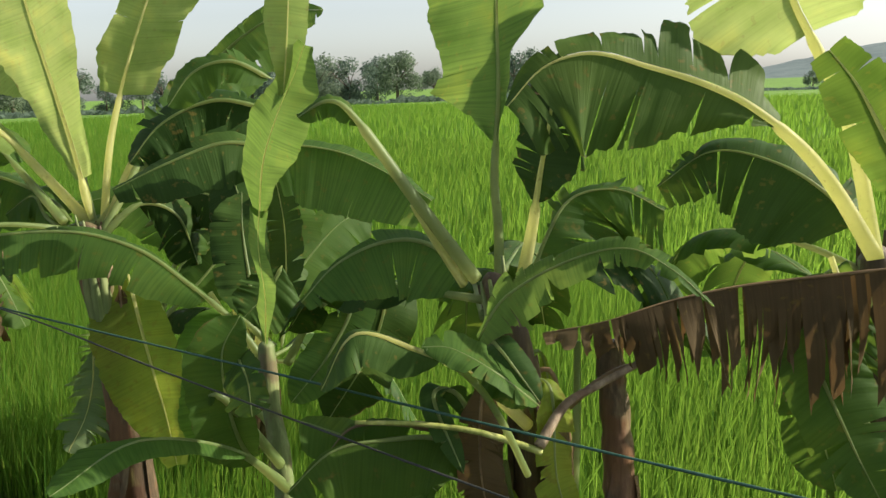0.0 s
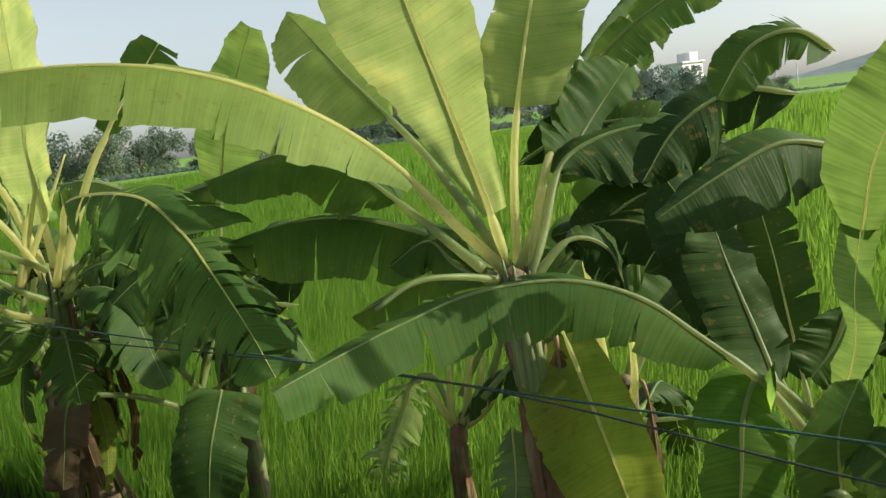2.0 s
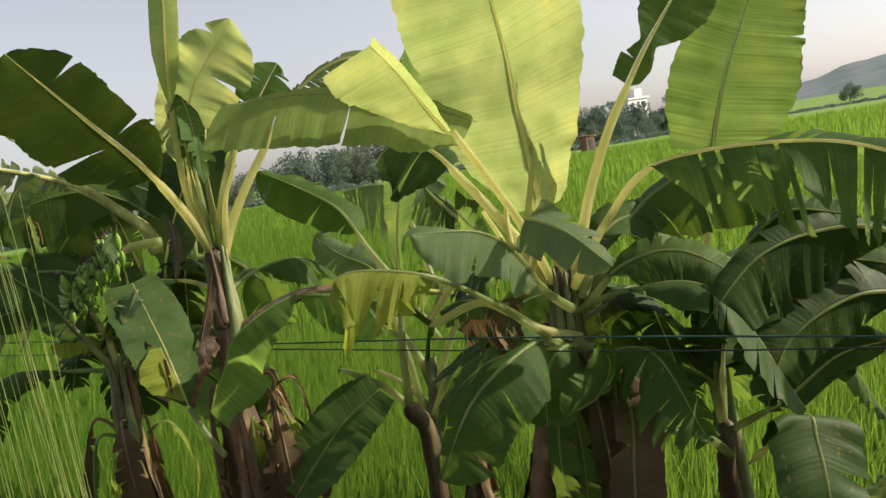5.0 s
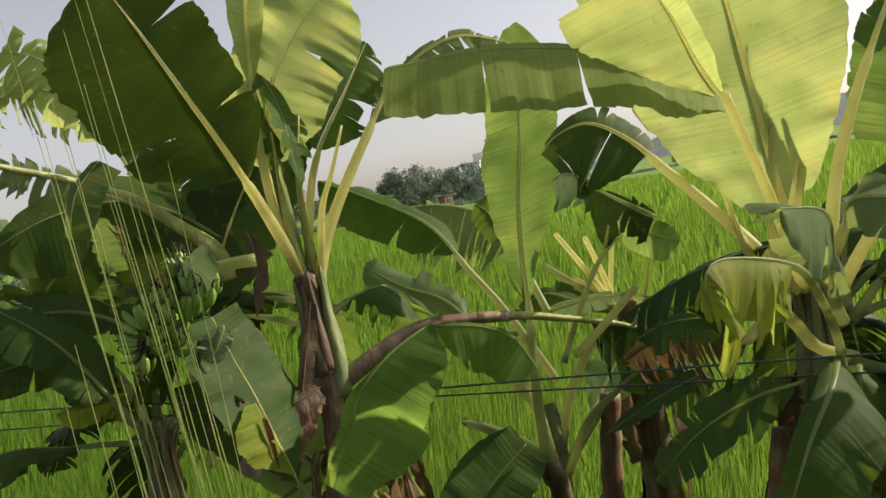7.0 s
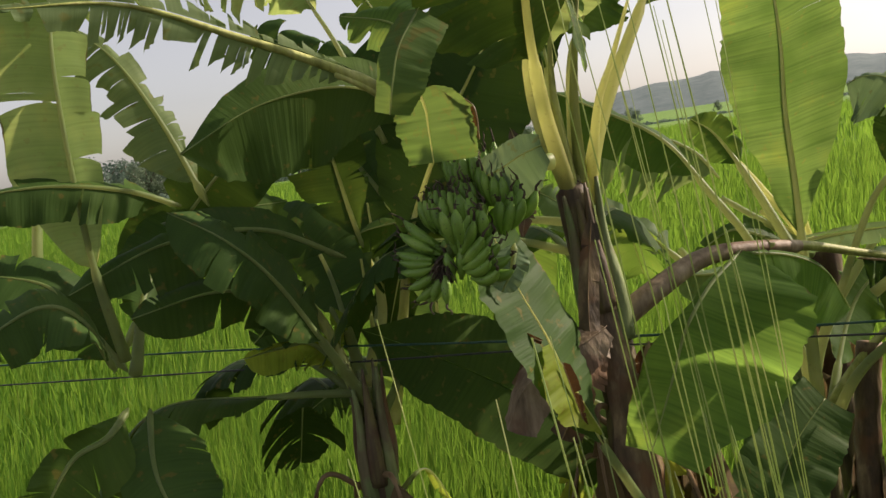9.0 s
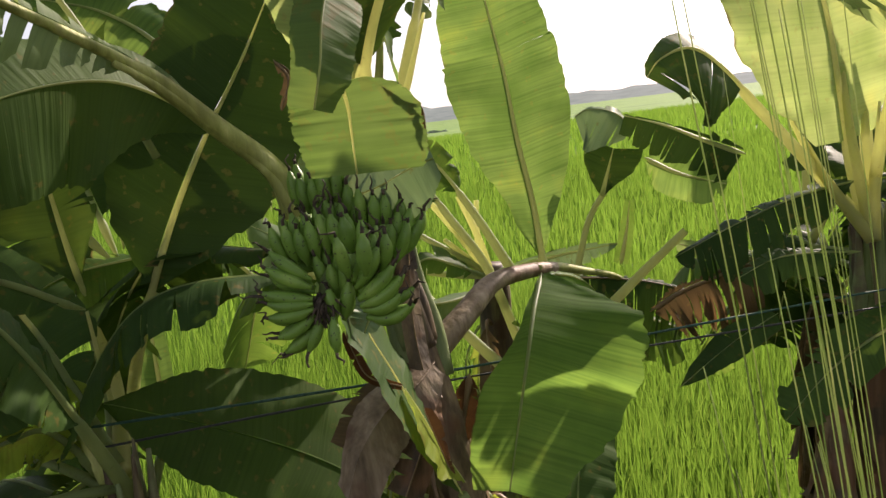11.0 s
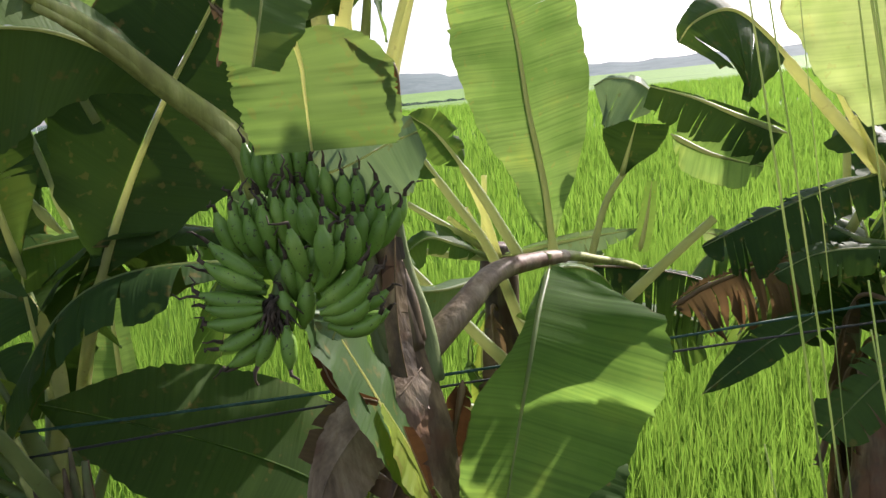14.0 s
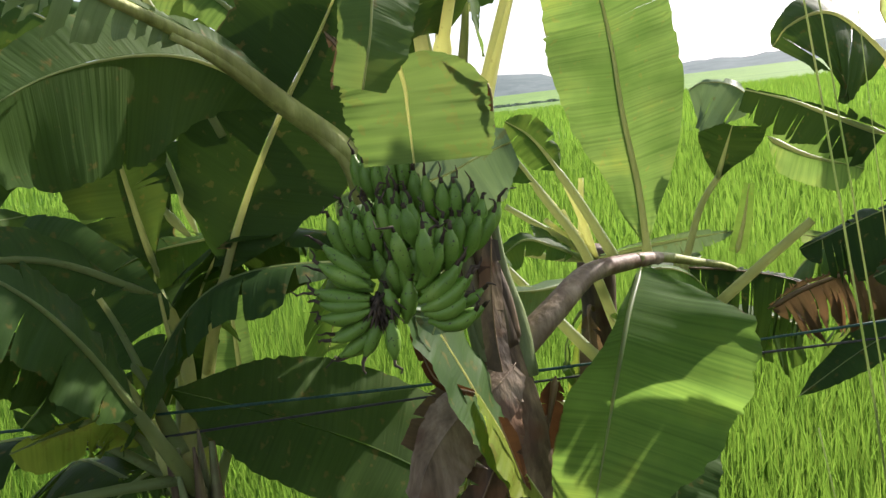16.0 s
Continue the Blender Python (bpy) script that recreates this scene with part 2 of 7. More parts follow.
# ---- banana plants ----
def leaf(plant, rib, start, left, right, mat=None, ribmat=None, tears=5, sag=0.12, rag=0.25, seed=0, tip=0.35, thick=0.026, name="leaf", label="", blunt=0.0, grow=0.22, slant=0.2, saw=None, lw=None, rw=None, cuts_at=None):
    """A banana leaf: a stalk and midrib along the points, and two half blades that reach out by left and right half way along.
    start: the share of the way that is bare stalk; slant: how far the side veins lean to the tip; saw: how toothed the torn edge is; tears: rips on each side; rag: how far the strips fall apart; blunt: a torn-off tip; lw, rw: the half widths at even steps from foot to tip, as shares of left and right; cuts_at: where the rips are, when they are not left to chance."""
    mat, ribmat = mat or LEAF, ribmat or RIB
    rnd = random.Random(seed * 7919 + 13)
    count = 49
    line, length = spline(local(rib, plant), count)
    tan = tangents(line)
    left, right = Vector(left), Vector(right)
    saw = (0.06 + 0.32 * rag if tears >= 4 else 0.05) if saw is None else saw
    verts, faces, uvs = [], [], []

    def at(u):
        f = min(max(u, 0), 1) * (count - 1)
        i = min(int(f), count - 2)
        return line[i].lerp(line[i + 1], f - i), tan[i].lerp(tan[i + 1], f - i).normalized()

    def half_width(s, form):
        if form:
            f = min(max(s, 0), 1) * (len(form) - 1)
            i = min(int(f), len(form) - 2)
            return form[i] + (form[i + 1] - form[i]) * (f - i)
        w = (max(s, 0) / grow) ** (0.62 if grow < 0.3 else 0.85) if s < grow else 1.0
        if s > 1 - tip:
            e = (s - (1 - tip)) / tip
            w *= max(blunt, 1 - e ** 2.2) ** 0.75
        return w

    def rib_radius(u):
        return thick * (1 - 0.3 * min(u / max(start, 0.05), 1)) if u < start else max(0.0022, thick * 0.5 * (1 - (u - start) / (1 - start)) ** 0.8)

    for sgn, reach, form in ((1, left, lw), (-1, right, rw)):
        size = reach.length
        if size < 0.01:
            continue
        cuts = sorted(rnd.uniform(0.06, 0.97) for _ in range(tears))
        cuts = [0.0, *(cuts_at if cuts_at is not None else cuts), 1.0]
        phase = rnd.uniform(0, 6)
        for a, b in zip(cuts, cuts[1:]):
            if b - a < 0.012:
                continue
            rows = max(4, int((b - a) * 56))
            drop = rnd.uniform(-0.25, 1.0) * rag if tears else 0.0
            twist = rnd.uniform(-0.4, 0.4) * rag
            depth = rnd.uniform(0.25, 0.75)
            gap = rnd.uniform(0.3, 1.0)
            short = 1 - rnd.random() ** 2 * 0.5 * min(1, rag * 2) * (0.35 if form else 1)
            tooth = saw * rnd.uniform(0.2, 1.2)
            first = len(verts)
            cols = 7
            for r in range(rows + 1):
                s = a + (b - a) * r / rows
                frayed = 1 - tooth * (1 - r / rows) - 0.05 * rnd.random() ** 3
                for k in range(cols + 1):
                    v = k / cols
                    loose = max(0.0, (v - depth * 0.4) / (1 - depth * 0.4))
                    pinch = 1 - 0.62 * rag * loose ** 1.3 * (1 if tears else 0) * gap
                    mid = (a + b) / 2
                    sv = mid + (s - mid) * pinch
                    u = start + (1 - start) * min(1.0, sv)
                    c, t = at(u)
                    side = reach - t * reach.dot(t)
                    if side.length < 1e-4:
                        side = t.orthogonal()
                    side.normalize()
                    nrm = t.cross(side)
                    if nrm.z < 0:
                        nrm = -nrm
                    w = size * half_width(sv, form) * short * (1 + (frayed - 1) * v)
                    x = v * w + (1 - v) * 0.8 * rib_radius(u)
                    droop = drop * loose * 0.9
                    wave = math.sin(sv * 17 + phase) * 0.022 + noise.noise(Vector((sv * 9 + phase * 3, seed * 1.7, sgn))) * (0.06 if form else 0.11) + noise.noise(Vector((sv * 26 + phase, seed * 2.3, sgn))) * (0.03 if form else 0.05)
                    p = c + side * x * math.cos(droop) - nrm * x * math.sin(droop) * 0.6
                    p = p + Vector((0, 0, -1)) * (sag * size * v * v * half_width(sv, form) + drop * 0.25 * x * loose)
                    p = p + nrm * size * (wave * v + twist * 0.6 * loose * (s - mid) / max(b - a, 0.02))
                    p = p + t * x * slant + t * (min(0.05 * x, 0.3 * length / 56) * rnd.uniform(-1, 1) if k == cols else 0.0)
                    crease = noise.noise(Vector((sv * 4.2 + phase, v * 1.6 * sgn, seed * 0.37))) * 0.09 + noise.noise(Vector((sv * 13 + phase, v * 3, seed * 0.71))) * 0.035
                    p = p + nrm * size * crease * v * (0.5 + rag * 1.2)
                    verts.append(p)
                    uvs.append((u * length, v * 0.3 * sgn))
            for r in range(rows):
                for k in range(cols):
                    i = first + r * (cols + 1) + k
                    q = (i, i + 1, i + cols + 2, i + cols + 1)
                    faces.append(q if sgn > 0 else q[::-1])
    ob = mesh_object(name, verts, faces, mat, plant, uvs, label=label) if verts else None
    radii = []
    for i in range(count):
        u = i / (count - 1)
        radii.append(rib_radius(u))
    if start < 0.2:
        radii = [r * min(1.0, 0.12 + i / 5) for i, r in enumerate(radii)]
    low = [p - Vector((0, 0, r * 0.35)) for p, r in zip(line, radii)]
    v, f = tube(low, radii, 8, 0.85)
    mesh_object("midrib", v, f, ribmat, ob if ob else plant)
    return ob


def stalk(plant, points, r0, r1, mat=None, name="leaf_stalk", label="", sides=9):
    line, _ = spline(local(points, plant), 16)
    v, f = tube(line, [r0 + (r1 - r0) * i / 15 for i in range(16)], sides, 0.85)
    return mesh_object(name, v, f, mat or RIB, plant, label=label)


def collar(plant, top, foot, count, wide, seed):
    """The broad feet of the leaf stalks, lapped round the head of the trunk from foot up to top."""
    rnd = random.Random(seed)
    top, foot = Vector(top), Vector(foot)
    for k in range(count):
        a = 6.283 * (k + rnd.uniform(-0.25, 0.25)) / count
        side = Vector((math.cos(a), math.sin(a), 0))
        low = foot.lerp(top, rnd.uniform(0.0, 0.45))
        pts = [low + side * wide * 0.55, low.lerp(top, 0.35) + side * wide * 0.8, low.lerp(top, 0.75) + side * wide * 0.75, top + side * wide * 0.9 + Vector((0, 0, rnd.uniform(0.0, 0.12)))]
        stalk(plant, pts, wide * rnd.uniform(0.55, 0.7), 0.004 + wide * rnd.uniform(0.0, 0.06), mat=rnd.choice([STEM, STEM_GREEN, STEM_GREEN, STEM_GREEN, RIB, STEM_DEAD]), name="leaf_sheath")


def pseudostem(plant, points, r0, r1, mat=None, seed=0, flaps=4, furled=True):
    """The trunk of wrapped leaf sheaths, with loose dry sheaths round it."""
    rnd = random.Random(seed + 99)
    line, length = spline(local(points, plant), 26)
    radii = [r0 + (r1 - r0) * i / 25 for i in range(26)]
    radii = [r * (1 + 0.06 * math.sin(i * 1.3 + seed)) for i, r in enumerate(radii)]
    # the furled head, drawn in between the leaf stalks
    up = (line[-1] - line[-2]).normalized()
    head = [line[-1] + up * k * r1 * 0.22 for k in (1, 2, 3, 4)]
    if not furled:
        head = []
    v, f = tube([*line, *head], [*radii, *[r1 * q for q in (0.9, 0.74, 0.5, 0.12)][:len(head)]], 14, 1.0, seed, 0.05)
    stem = mesh_object("pseudostem", v, f, mat or STEM, plant)
    for k in range(flaps):
        i0 = rnd.randint(4, 22)
        span = rnd.randint(6, 13)
        a0, wide = rnd.uniform(0, 6.28), rnd.uniform(0.7, 1.5)
        verts, faces = [], []
        rows, cols = 9, 5
        for r in range(rows):
            s = r / (rows - 1)
            i = max(0, int(i0 - span * s))
            c, rad = line[i], radii[i]
            for q in range(cols):
                a = a0 + wide * (q / (cols - 1) - 0.5) * (1 - 0.45 * s) + 0.25 * math.sin(3 * s + k)
                out = rad * 1.04 + 0.004 + 0.06 * s * s * (1 + 0.5 * math.sin(q * 2.1 + k)) + rnd.uniform(0, 0.006)
                verts.append(c + Vector((math.cos(a) * out, math.sin(a) * out, -length * 0.02 * s)))
        for r in range(rows - 1):
            for q in range(cols - 1):
                i = r * cols + q
                faces.append((i, i + 1, i + cols + 1, i + cols))
        mesh_object("dry_sheath", verts, faces, STEM_DEAD, plant, label="loose brown dry leaf sheath")
    return stem


def skirt(plant, centre, z0, count, seed, drop=0.8, mats=None):
    """Old leaves that hang down round a trunk."""
    rnd = random.Random(seed)
    mats = mats or (LEAF_DRY, LEAF_DRY, LEAF_DRY, LEAF_YELLOW, LEAF)
    for k in range(count):
        a = rnd.uniform(0, 6.28)
        d = Vector((math.cos(a), math.sin(a), 0))
        c = Vector(centre) + Vector((0, 0, z0 - centre[2] + rnd.uniform(-0.18, 0.18)))
        far, fall = rnd.uniform(0.10, 0.26), drop * rnd.uniform(0.55, 1.1)
        rib = [c + d * 0.05, c + d * far + Vector((0, 0, rnd.uniform(0.0, 0.07))), c + d * far * 1.35 + Vector((rnd.uniform(-0.05, 0.05), rnd.uniform(-0.05, 0.05), -fall * 0.5)), c + d * far * 1.15 + Vector((rnd.uniform(-0.08, 0.08), rnd.uniform(-0.08, 0.08), -fall))]
        side = Vector((-d.y, d.x, 0)) * rnd.uniform(0.06, 0.13)
        mat = rnd.choice(mats)
        leaf(plant, rib, 0.2, side, -side - d * 0.03, mat=mat, ribmat=RIB_BROWN if mat is LEAF_DRY else RIB, tears=rnd.randint(3, 8), sag=0.05, rag=0.5, seed=rnd.randint(0, 9999), thick=0.014, name="hanging_leaf", label="withered hanging leaf" if mat is LEAF_DRY else "")


def spare(plant, crown, count, seed, lo, hi, reach=1.1):
    """Lower side leaves that spread out and droop, between two headings in degrees."""
    rnd = random.Random(seed)
    for k in range(count):
        a = radians(lo + (hi - lo) * (k + rnd.uniform(0.2, 0.8)) / count)
        d = Vector((-math.sin(a), math.cos(a), 0))
        r = reach * rnd.uniform(0.75, 1.15)
        c = Vector(crown) + Vector((0, 0, rnd.uniform(-0.25, -0.05)))
        rise = rnd.uniform(-0.05, 0.25)
        rib = [c, c + d * r * 0.3 + Vector((0, 0, rise)), c + d * r * 0.7 + Vector((0, 0, rise * 0.7)), c + d * r + Vector((0, 0, rise - rnd.uniform(0.3, 0.6)))]
        side = Vector((-d.y, d.x, rnd.uniform(-0.5, 0.3))).normalized() * rnd.uniform(0.16, 0.24)
        back = Vector((d.y, -d.x, rnd.uniform(-0.7, 0.1))).normalized() * rnd.uniform(0.16, 0.24)
        leaf(plant, rib, 0.25, side, back, mat=rnd.choice([LEAF, LEAF_SHADED, LEAF_DEEP_SHADE]), tears=rnd.randint(6, 16), sag=0.3, rag=rnd.uniform(0.25, 0.5), seed=rnd.randint(0, 9999), thick=0.02)

# ---- the land ----
ALONG, ACROSS = Vector((-0.88, 0.478, 0)), Vector((0.478, 0.88, 0))


def plan(r, s, z=0.0):
    """A place r metres along the row of plants and s metres out from the path into the field."""
    return ALONG * r + ACROSS * s + Vector((0, 0, z))


def ease(a, b, x):
    t = min(max((x - a) / (b - a), 0), 1)
    return t * t * (3 - 2 * t)


def ground_height(s):
    return 1.25 * (1 - ease(0.7, 3.3, s)) + 0.45 * ease(12, 34, s)


m, nt, b = material("field_soil", 0.8, 0.2)
ob = coords(nt)
n1 = tex(nt, "ShaderNodeTexNoise", ob, 0.06, Detail=6.0)
n2 = tex(nt, "ShaderNodeTexNoise", ob, 3.0, Detail=6.0, Roughness=0.7)
tone = ramp(nt, n1.outputs[0], [(0.3, (0.10, 0.20, 0.03)), (0.5, (0.14, 0.26, 0.04)), (0.7, (0.19, 0.30, 0.055))])
tone = mixed(nt, 0.8, tone, ramp(nt, n2.outputs[0], [(0.3, (0.55, 0.6, 0.5)), (0.65, (1.1, 1.1, 1.0))]), "MULTIPLY")
# trodden earth and weeds of the path on the near side
dot = nt.nodes.new("ShaderNodeVectorMath")
dot.operation = "DOT_PRODUCT"
nt.links.new(ob, dot.inputs[0])
dot.inputs[1].default_value = (0.478, 0.88, 0)
near = nt.nodes.new("ShaderNodeMath")
near.operation = "MULTIPLY_ADD"
nt.links.new(n2.outputs[0], near.inputs[0])
near.inputs[1].default_value = 0.9
nt.links.new(dot.outputs["Value"], near.inputs[2])
edge = nt.nodes.new("ShaderNodeMapRange")
edge.inputs["From Min"].default_value, edge.inputs["From Max"].default_value = 2.6, 3.9
nt.links.new(near.outputs[0], edge.inputs["Value"])
earth = ramp(nt, n2.outputs[0], [(0.3, (0.055, 0.042, 0.026)), (0.5, (0.10, 0.078, 0.048)), (0.62, (0.075, 0.09, 0.03)), (0.75, (0.06, 0.10, 0.028))])
tone = mixed(nt, edge.outputs[0], earth, tone)
nt.links.new(tone, b.inputs["Base Color"])
bumped(nt, b, n2.outputs[0], 0.6, 0.08)
FIELD = m

steps = [-60, -20, -6, -2, 0, 0.4, 0.8, 1.2, 1.6, 2.0, 2.4, 2.8, 3.2, 3.6, 5, 8, 12, 16, 20, 25, 30, 36, 60, 120, 300, 800, 2500]
runs = [-2500, -800, -300, -120, -60, -30, -15, -8, -4, 0, 4, 8, 15, 30, 60, 120, 300, 800, 2500]
verts = [plan(r, s, ground_height(s)) for s in steps for r in runs]
faces = [(i * len(runs) + k, i * len(runs) + k + 1, (i + 1) * len(runs) + k + 1, (i + 1) * len(runs) + k) for i in range(len(steps) - 1) for k in range(len(runs) - 1)]
tagged(mesh_object("ground", verts, faces, FIELD), "flat green paddy ground below a low grassy bank", "ground", kind="structure")

m, nt, b = material("rice_blade", 0.6, 0.12)
who = nt.nodes.new("ShaderNodeNewGeometry").outputs["Random Per Island"]
far = tex(nt, "ShaderNodeTexNoise", coords(nt), 0.35, Detail=3.0)
hue = ramp(nt, who, [(0.0, (0.034, 0.095, 0.010)), (0.45, (0.064, 0.16, 0.017)), (0.85, (0.115, 0.22, 0.025)), (1.0, (0.22, 0.27, 0.055))])
hue = mixed(nt, 0.7, hue, ramp(nt, far.outputs[0], [(0.3, (0.72, 0.8, 0.7)), (0.7, (1.15, 1.1, 1.1))]), "MULTIPLY")
nt.links.new(hue, b.inputs["Base Color"])
see_through(nt, b, mixed(nt, 0.6, hue, (0.29, 0.48, 0.055)), 0.54)
RICE = m


def rice(name, s0, s1, r0, r1, gap, blades, tall, wide, seed, bend=True, label="", mat=None):
    rng = np.random.default_rng(seed)
    s, r = np.meshgrid(np.arange(s0, s1, gap), np.arange(r0, r1, gap), indexing="ij")
    s, r = s.ravel(), r.ravel()
    s = np.repeat(s + rng.normal(0, gap * 0.12, s.size), blades)
    r = np.repeat(r + rng.normal(0, gap * 0.12, r.size), blades)
    k = s.size
    s, r = s + rng.normal(0, gap * 0.3, k), r + rng.normal(0, gap * 0.3, k)
    base = np.stack([ALONG.x * r + ACROSS.x * s, ALONG.y * r + ACROSS.y * s, [ground_height(v) - 0.03 for v in s]], 1)
    az = rng.uniform(0, 2 * np.pi, k)
    lean = np.abs(rng.normal(0.10, 0.10, k)) * tall
    h = tall * rng.uniform(0.62, 1.12, k)
    way = np.stack([np.cos(az) * lean + 0.04 * tall, np.sin(az) * lean + 0.02, np.zeros(k)], 1)
    turn = rng.uniform(0, np.pi, k)
    half = np.stack([np.cos(turn), np.sin(turn), np.zeros(k)], 1) * wide / 2
    up = np.array([0, 0, 1.0])
    low = base
    mid = base + way * 0.35 + up * (h * 0.62)[:, None]
    top = base + way * 1.25 + up * h[:, None]
    if bend:
        verts = np.stack([low - half * 0.7, low + half * 0.7, mid - half, mid + half, top], 1).reshape(-1, 3)
        n = np.arange(k)[:, None] * 5
        loops = np.concatenate([n + [0, 1, 3, 2], n + [2, 3, 4]], 1).ravel()
        sizes = np.tile([4, 3], k)
    else:
        verts = np.stack([low - half, low + half, top], 1).reshape(-1, 3)
        n = np.arange(k)[:, None] * 3
        loops = (n + [0, 1, 2]).ravel()
        sizes = np.tile([3], k)
    me = bpy.data.meshes.new(name)
    me.vertices.add(len(verts))
    me.vertices.foreach_set("co", verts.ravel())
    me.loops.add(len(loops))
    me.loops.foreach_set("vertex_index", loops.astype(np.int32))
    me.polygons.add(len(sizes))
    me.polygons.foreach_set("loop_start", np.concatenate([[0], np.cumsum(sizes)[:-1]]).astype(np.int32))
    me.update(calc_edges=True)
    me.materials.append(mat or RICE)
    return tagged(new(name, me), label, "rice", kind="stuff")


rice("rice_plants", 3.5, 11, -13, 15, 0.15, 19, 0.72, 0.009, 3, label="bright green rice plants standing in the paddy")
rice("rice_plants", 3.7, 11, 15, 42, 0.26, 11, 0.72, 0.02, 6, label="bright green rice plants along the path side of the paddy")
rice("rice_plants", 11, 30, -38, 44, 0.30, 11, 0.72, 0.024, 4, label="bright green rice plants farther out in the paddy")
rice("rice_plants", 30, 95, -120, 90, 0.9, 9, 0.75, 0.09, 5, False, label="distant green rice plants across the field")

m, nt, b = material("bank_weeds", 0.6, 0.3)
who = nt.nodes.new("ShaderNodeNewGeometry").outputs["Random Per Island"]
hue = ramp(nt, who, [(0.0, (0.03, 0.065, 0.015)), (0.6, (0.06, 0.11, 0.025)), (0.9, (0.11, 0.15, 0.04)), (1.0, (0.22, 0.19, 0.09))])
nt.links.new(hue, b.inputs["Base Color"])
see_through(nt, b, hue, 0.35)
tagged(rice("path_grass", -3.0, 0.9, -6, 20, 0.3, 8, 0.14, 0.012, 10, label="low sparse weeds on the earth path", mat=m), "", "grass")
tagged(rice("bank_grass", 0.9, 3.75, -6, 20, 0.11, 9, 0.26, 0.012, 9, label="short dark weeds on the bank below the plants", mat=m), "", "grass")


# ---- far trees, hill and house ----
m, nt, b = material("hazed_foliage", 0.8, 0.15)
who = nt.nodes.new("ShaderNodeNewGeometry").outputs["Random Per Island"]
# paled and greyed greens: distance haze is painted into the foliage
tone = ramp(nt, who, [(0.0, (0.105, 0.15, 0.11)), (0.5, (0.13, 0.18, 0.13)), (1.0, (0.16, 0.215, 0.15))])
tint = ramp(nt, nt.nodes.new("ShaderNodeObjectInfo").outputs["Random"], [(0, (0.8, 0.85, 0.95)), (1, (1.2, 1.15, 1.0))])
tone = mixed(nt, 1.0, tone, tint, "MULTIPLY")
nt.links.new(tone, b.inputs["Base Color"])
see_through(nt, b, tone, 0.5)
FOLIAGE = m
m, nt, b = material("tree_bark", 0.85, 0.2)
n1 = tex(nt, "ShaderNodeTexNoise", coords(nt), 6.0, Detail=5.0)
nt.links.new(ramp(nt, n1.outputs[0], [(0.3, (0.07, 0.055, 0.04)), (0.7, (0.16, 0.13, 0.10))]), b.inputs["Base Color"])
BARK = m


def tree(place, tall, wide, seed, label):
    rnd = random.Random(seed)
    t = thing("tree", place, label, "tree", "trees on the horizon")
    v, f = tube(spline([(0, 0, -0.3), (0.1, 0, tall * 0.25), (0.0, 0.1, tall * 0.6)], 8)[0], [tall * 0.035 * (1 - i / 10) for i in range(8)], 7, 1, seed, 0.1)
    trunk = mesh_object("trunk", v, f, BARK, t)
    for k in range(4):
        a = k * 1.6 + rnd.random()
        v, f = tube(spline([(0, 0, tall * 0.3), (math.cos(a) * wide * 0.2, math.sin(a) * wide * 0.2, tall * 0.5), (math.cos(a) * wide * 0.38, math.sin(a) * wide * 0.38, tall * 0.66)], 5)[0], [tall * 0.014 * (1 - i / 6) for i in range(5)], 5)
        mesh_object("limb", v, f, BARK, trunk)
    balls = []
    for k in range(19):
        a, q = rnd.uniform(0, 6.28), rnd.random() ** 0.6
        balls.append((Vector((math.cos(a) * q * wide * 0.42, math.sin(a) * q * wide * 0.42, tall * rnd.uniform(0.06, 0.86) * (1 - 0.22 * q))), rnd.uniform(0.10, 0.2) * (wide + tall) * 0.5))
    verts, faces = [], []
    for c, r in balls:
        for k in range(230):
            d = Vector((rnd.gauss(0, 1), rnd.gauss(0, 1), rnd.gauss(0, 1))).normalized()
            p = c + d * r * rnd.uniform(0.55, 1.08)
            d = (d + 0.45 * Vector((rnd.gauss(0, 1), rnd.gauss(0, 1), rnd.gauss(0, 1)))).normalized()
            x = d.orthogonal().normalized()
            y = d.cross(x)
            e = r * rnd.uniform(0.08, 0.16)
            i = len(verts)
            verts += [p - x * e, p + y * e * 0.7, p + x * e, p - y * e * 0.7 + d * e * 0.3]
            faces.append((i, i + 1, i + 2, i + 3))
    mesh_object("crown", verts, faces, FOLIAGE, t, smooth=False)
    return t


def bearing(deg, far):
    """A place on the field at a heading (left of straight ahead is plus) and a distance from the middle of the path."""
    return Vector((-4 - math.sin(radians(deg)) * far, 2.5 + math.cos(radians(deg)) * far, 0.4))


rnd = random.Random(21)
h = 58.0
while h > -40:
    far = rnd.uniform(165, 215)
    thin = 0.35 if -1.5 < h < 4 or -34 < h < -26 else 1.0
    tall = rnd.uniform(7.0, 13.0) * (1 if thin == 1 else 0.65) * (0.36 if h < -13 else 1)
    tree(bearing(h, far), tall, tall * rnd.uniform(0.9, 1.5), rnd.randint(0, 9999), rnd.choice(["broad dark green tree at the edge of the field", "rounded bushy green tree beyond the rice field", "low spreading tree on the far field edge"]))
    h -= rnd.uniform(0.8, 2.4) * (5 if h < -13 else 1)

for k, deg in enumerate((-5.6, -6.5, -7.4, -8.4, -9.5)):
    tree(bearing(deg, 176 + 7 * k), 5.2 + 0.5 * (k % 3), 8.5, 300 + k, "rounded bushy green tree beyond the rice field")

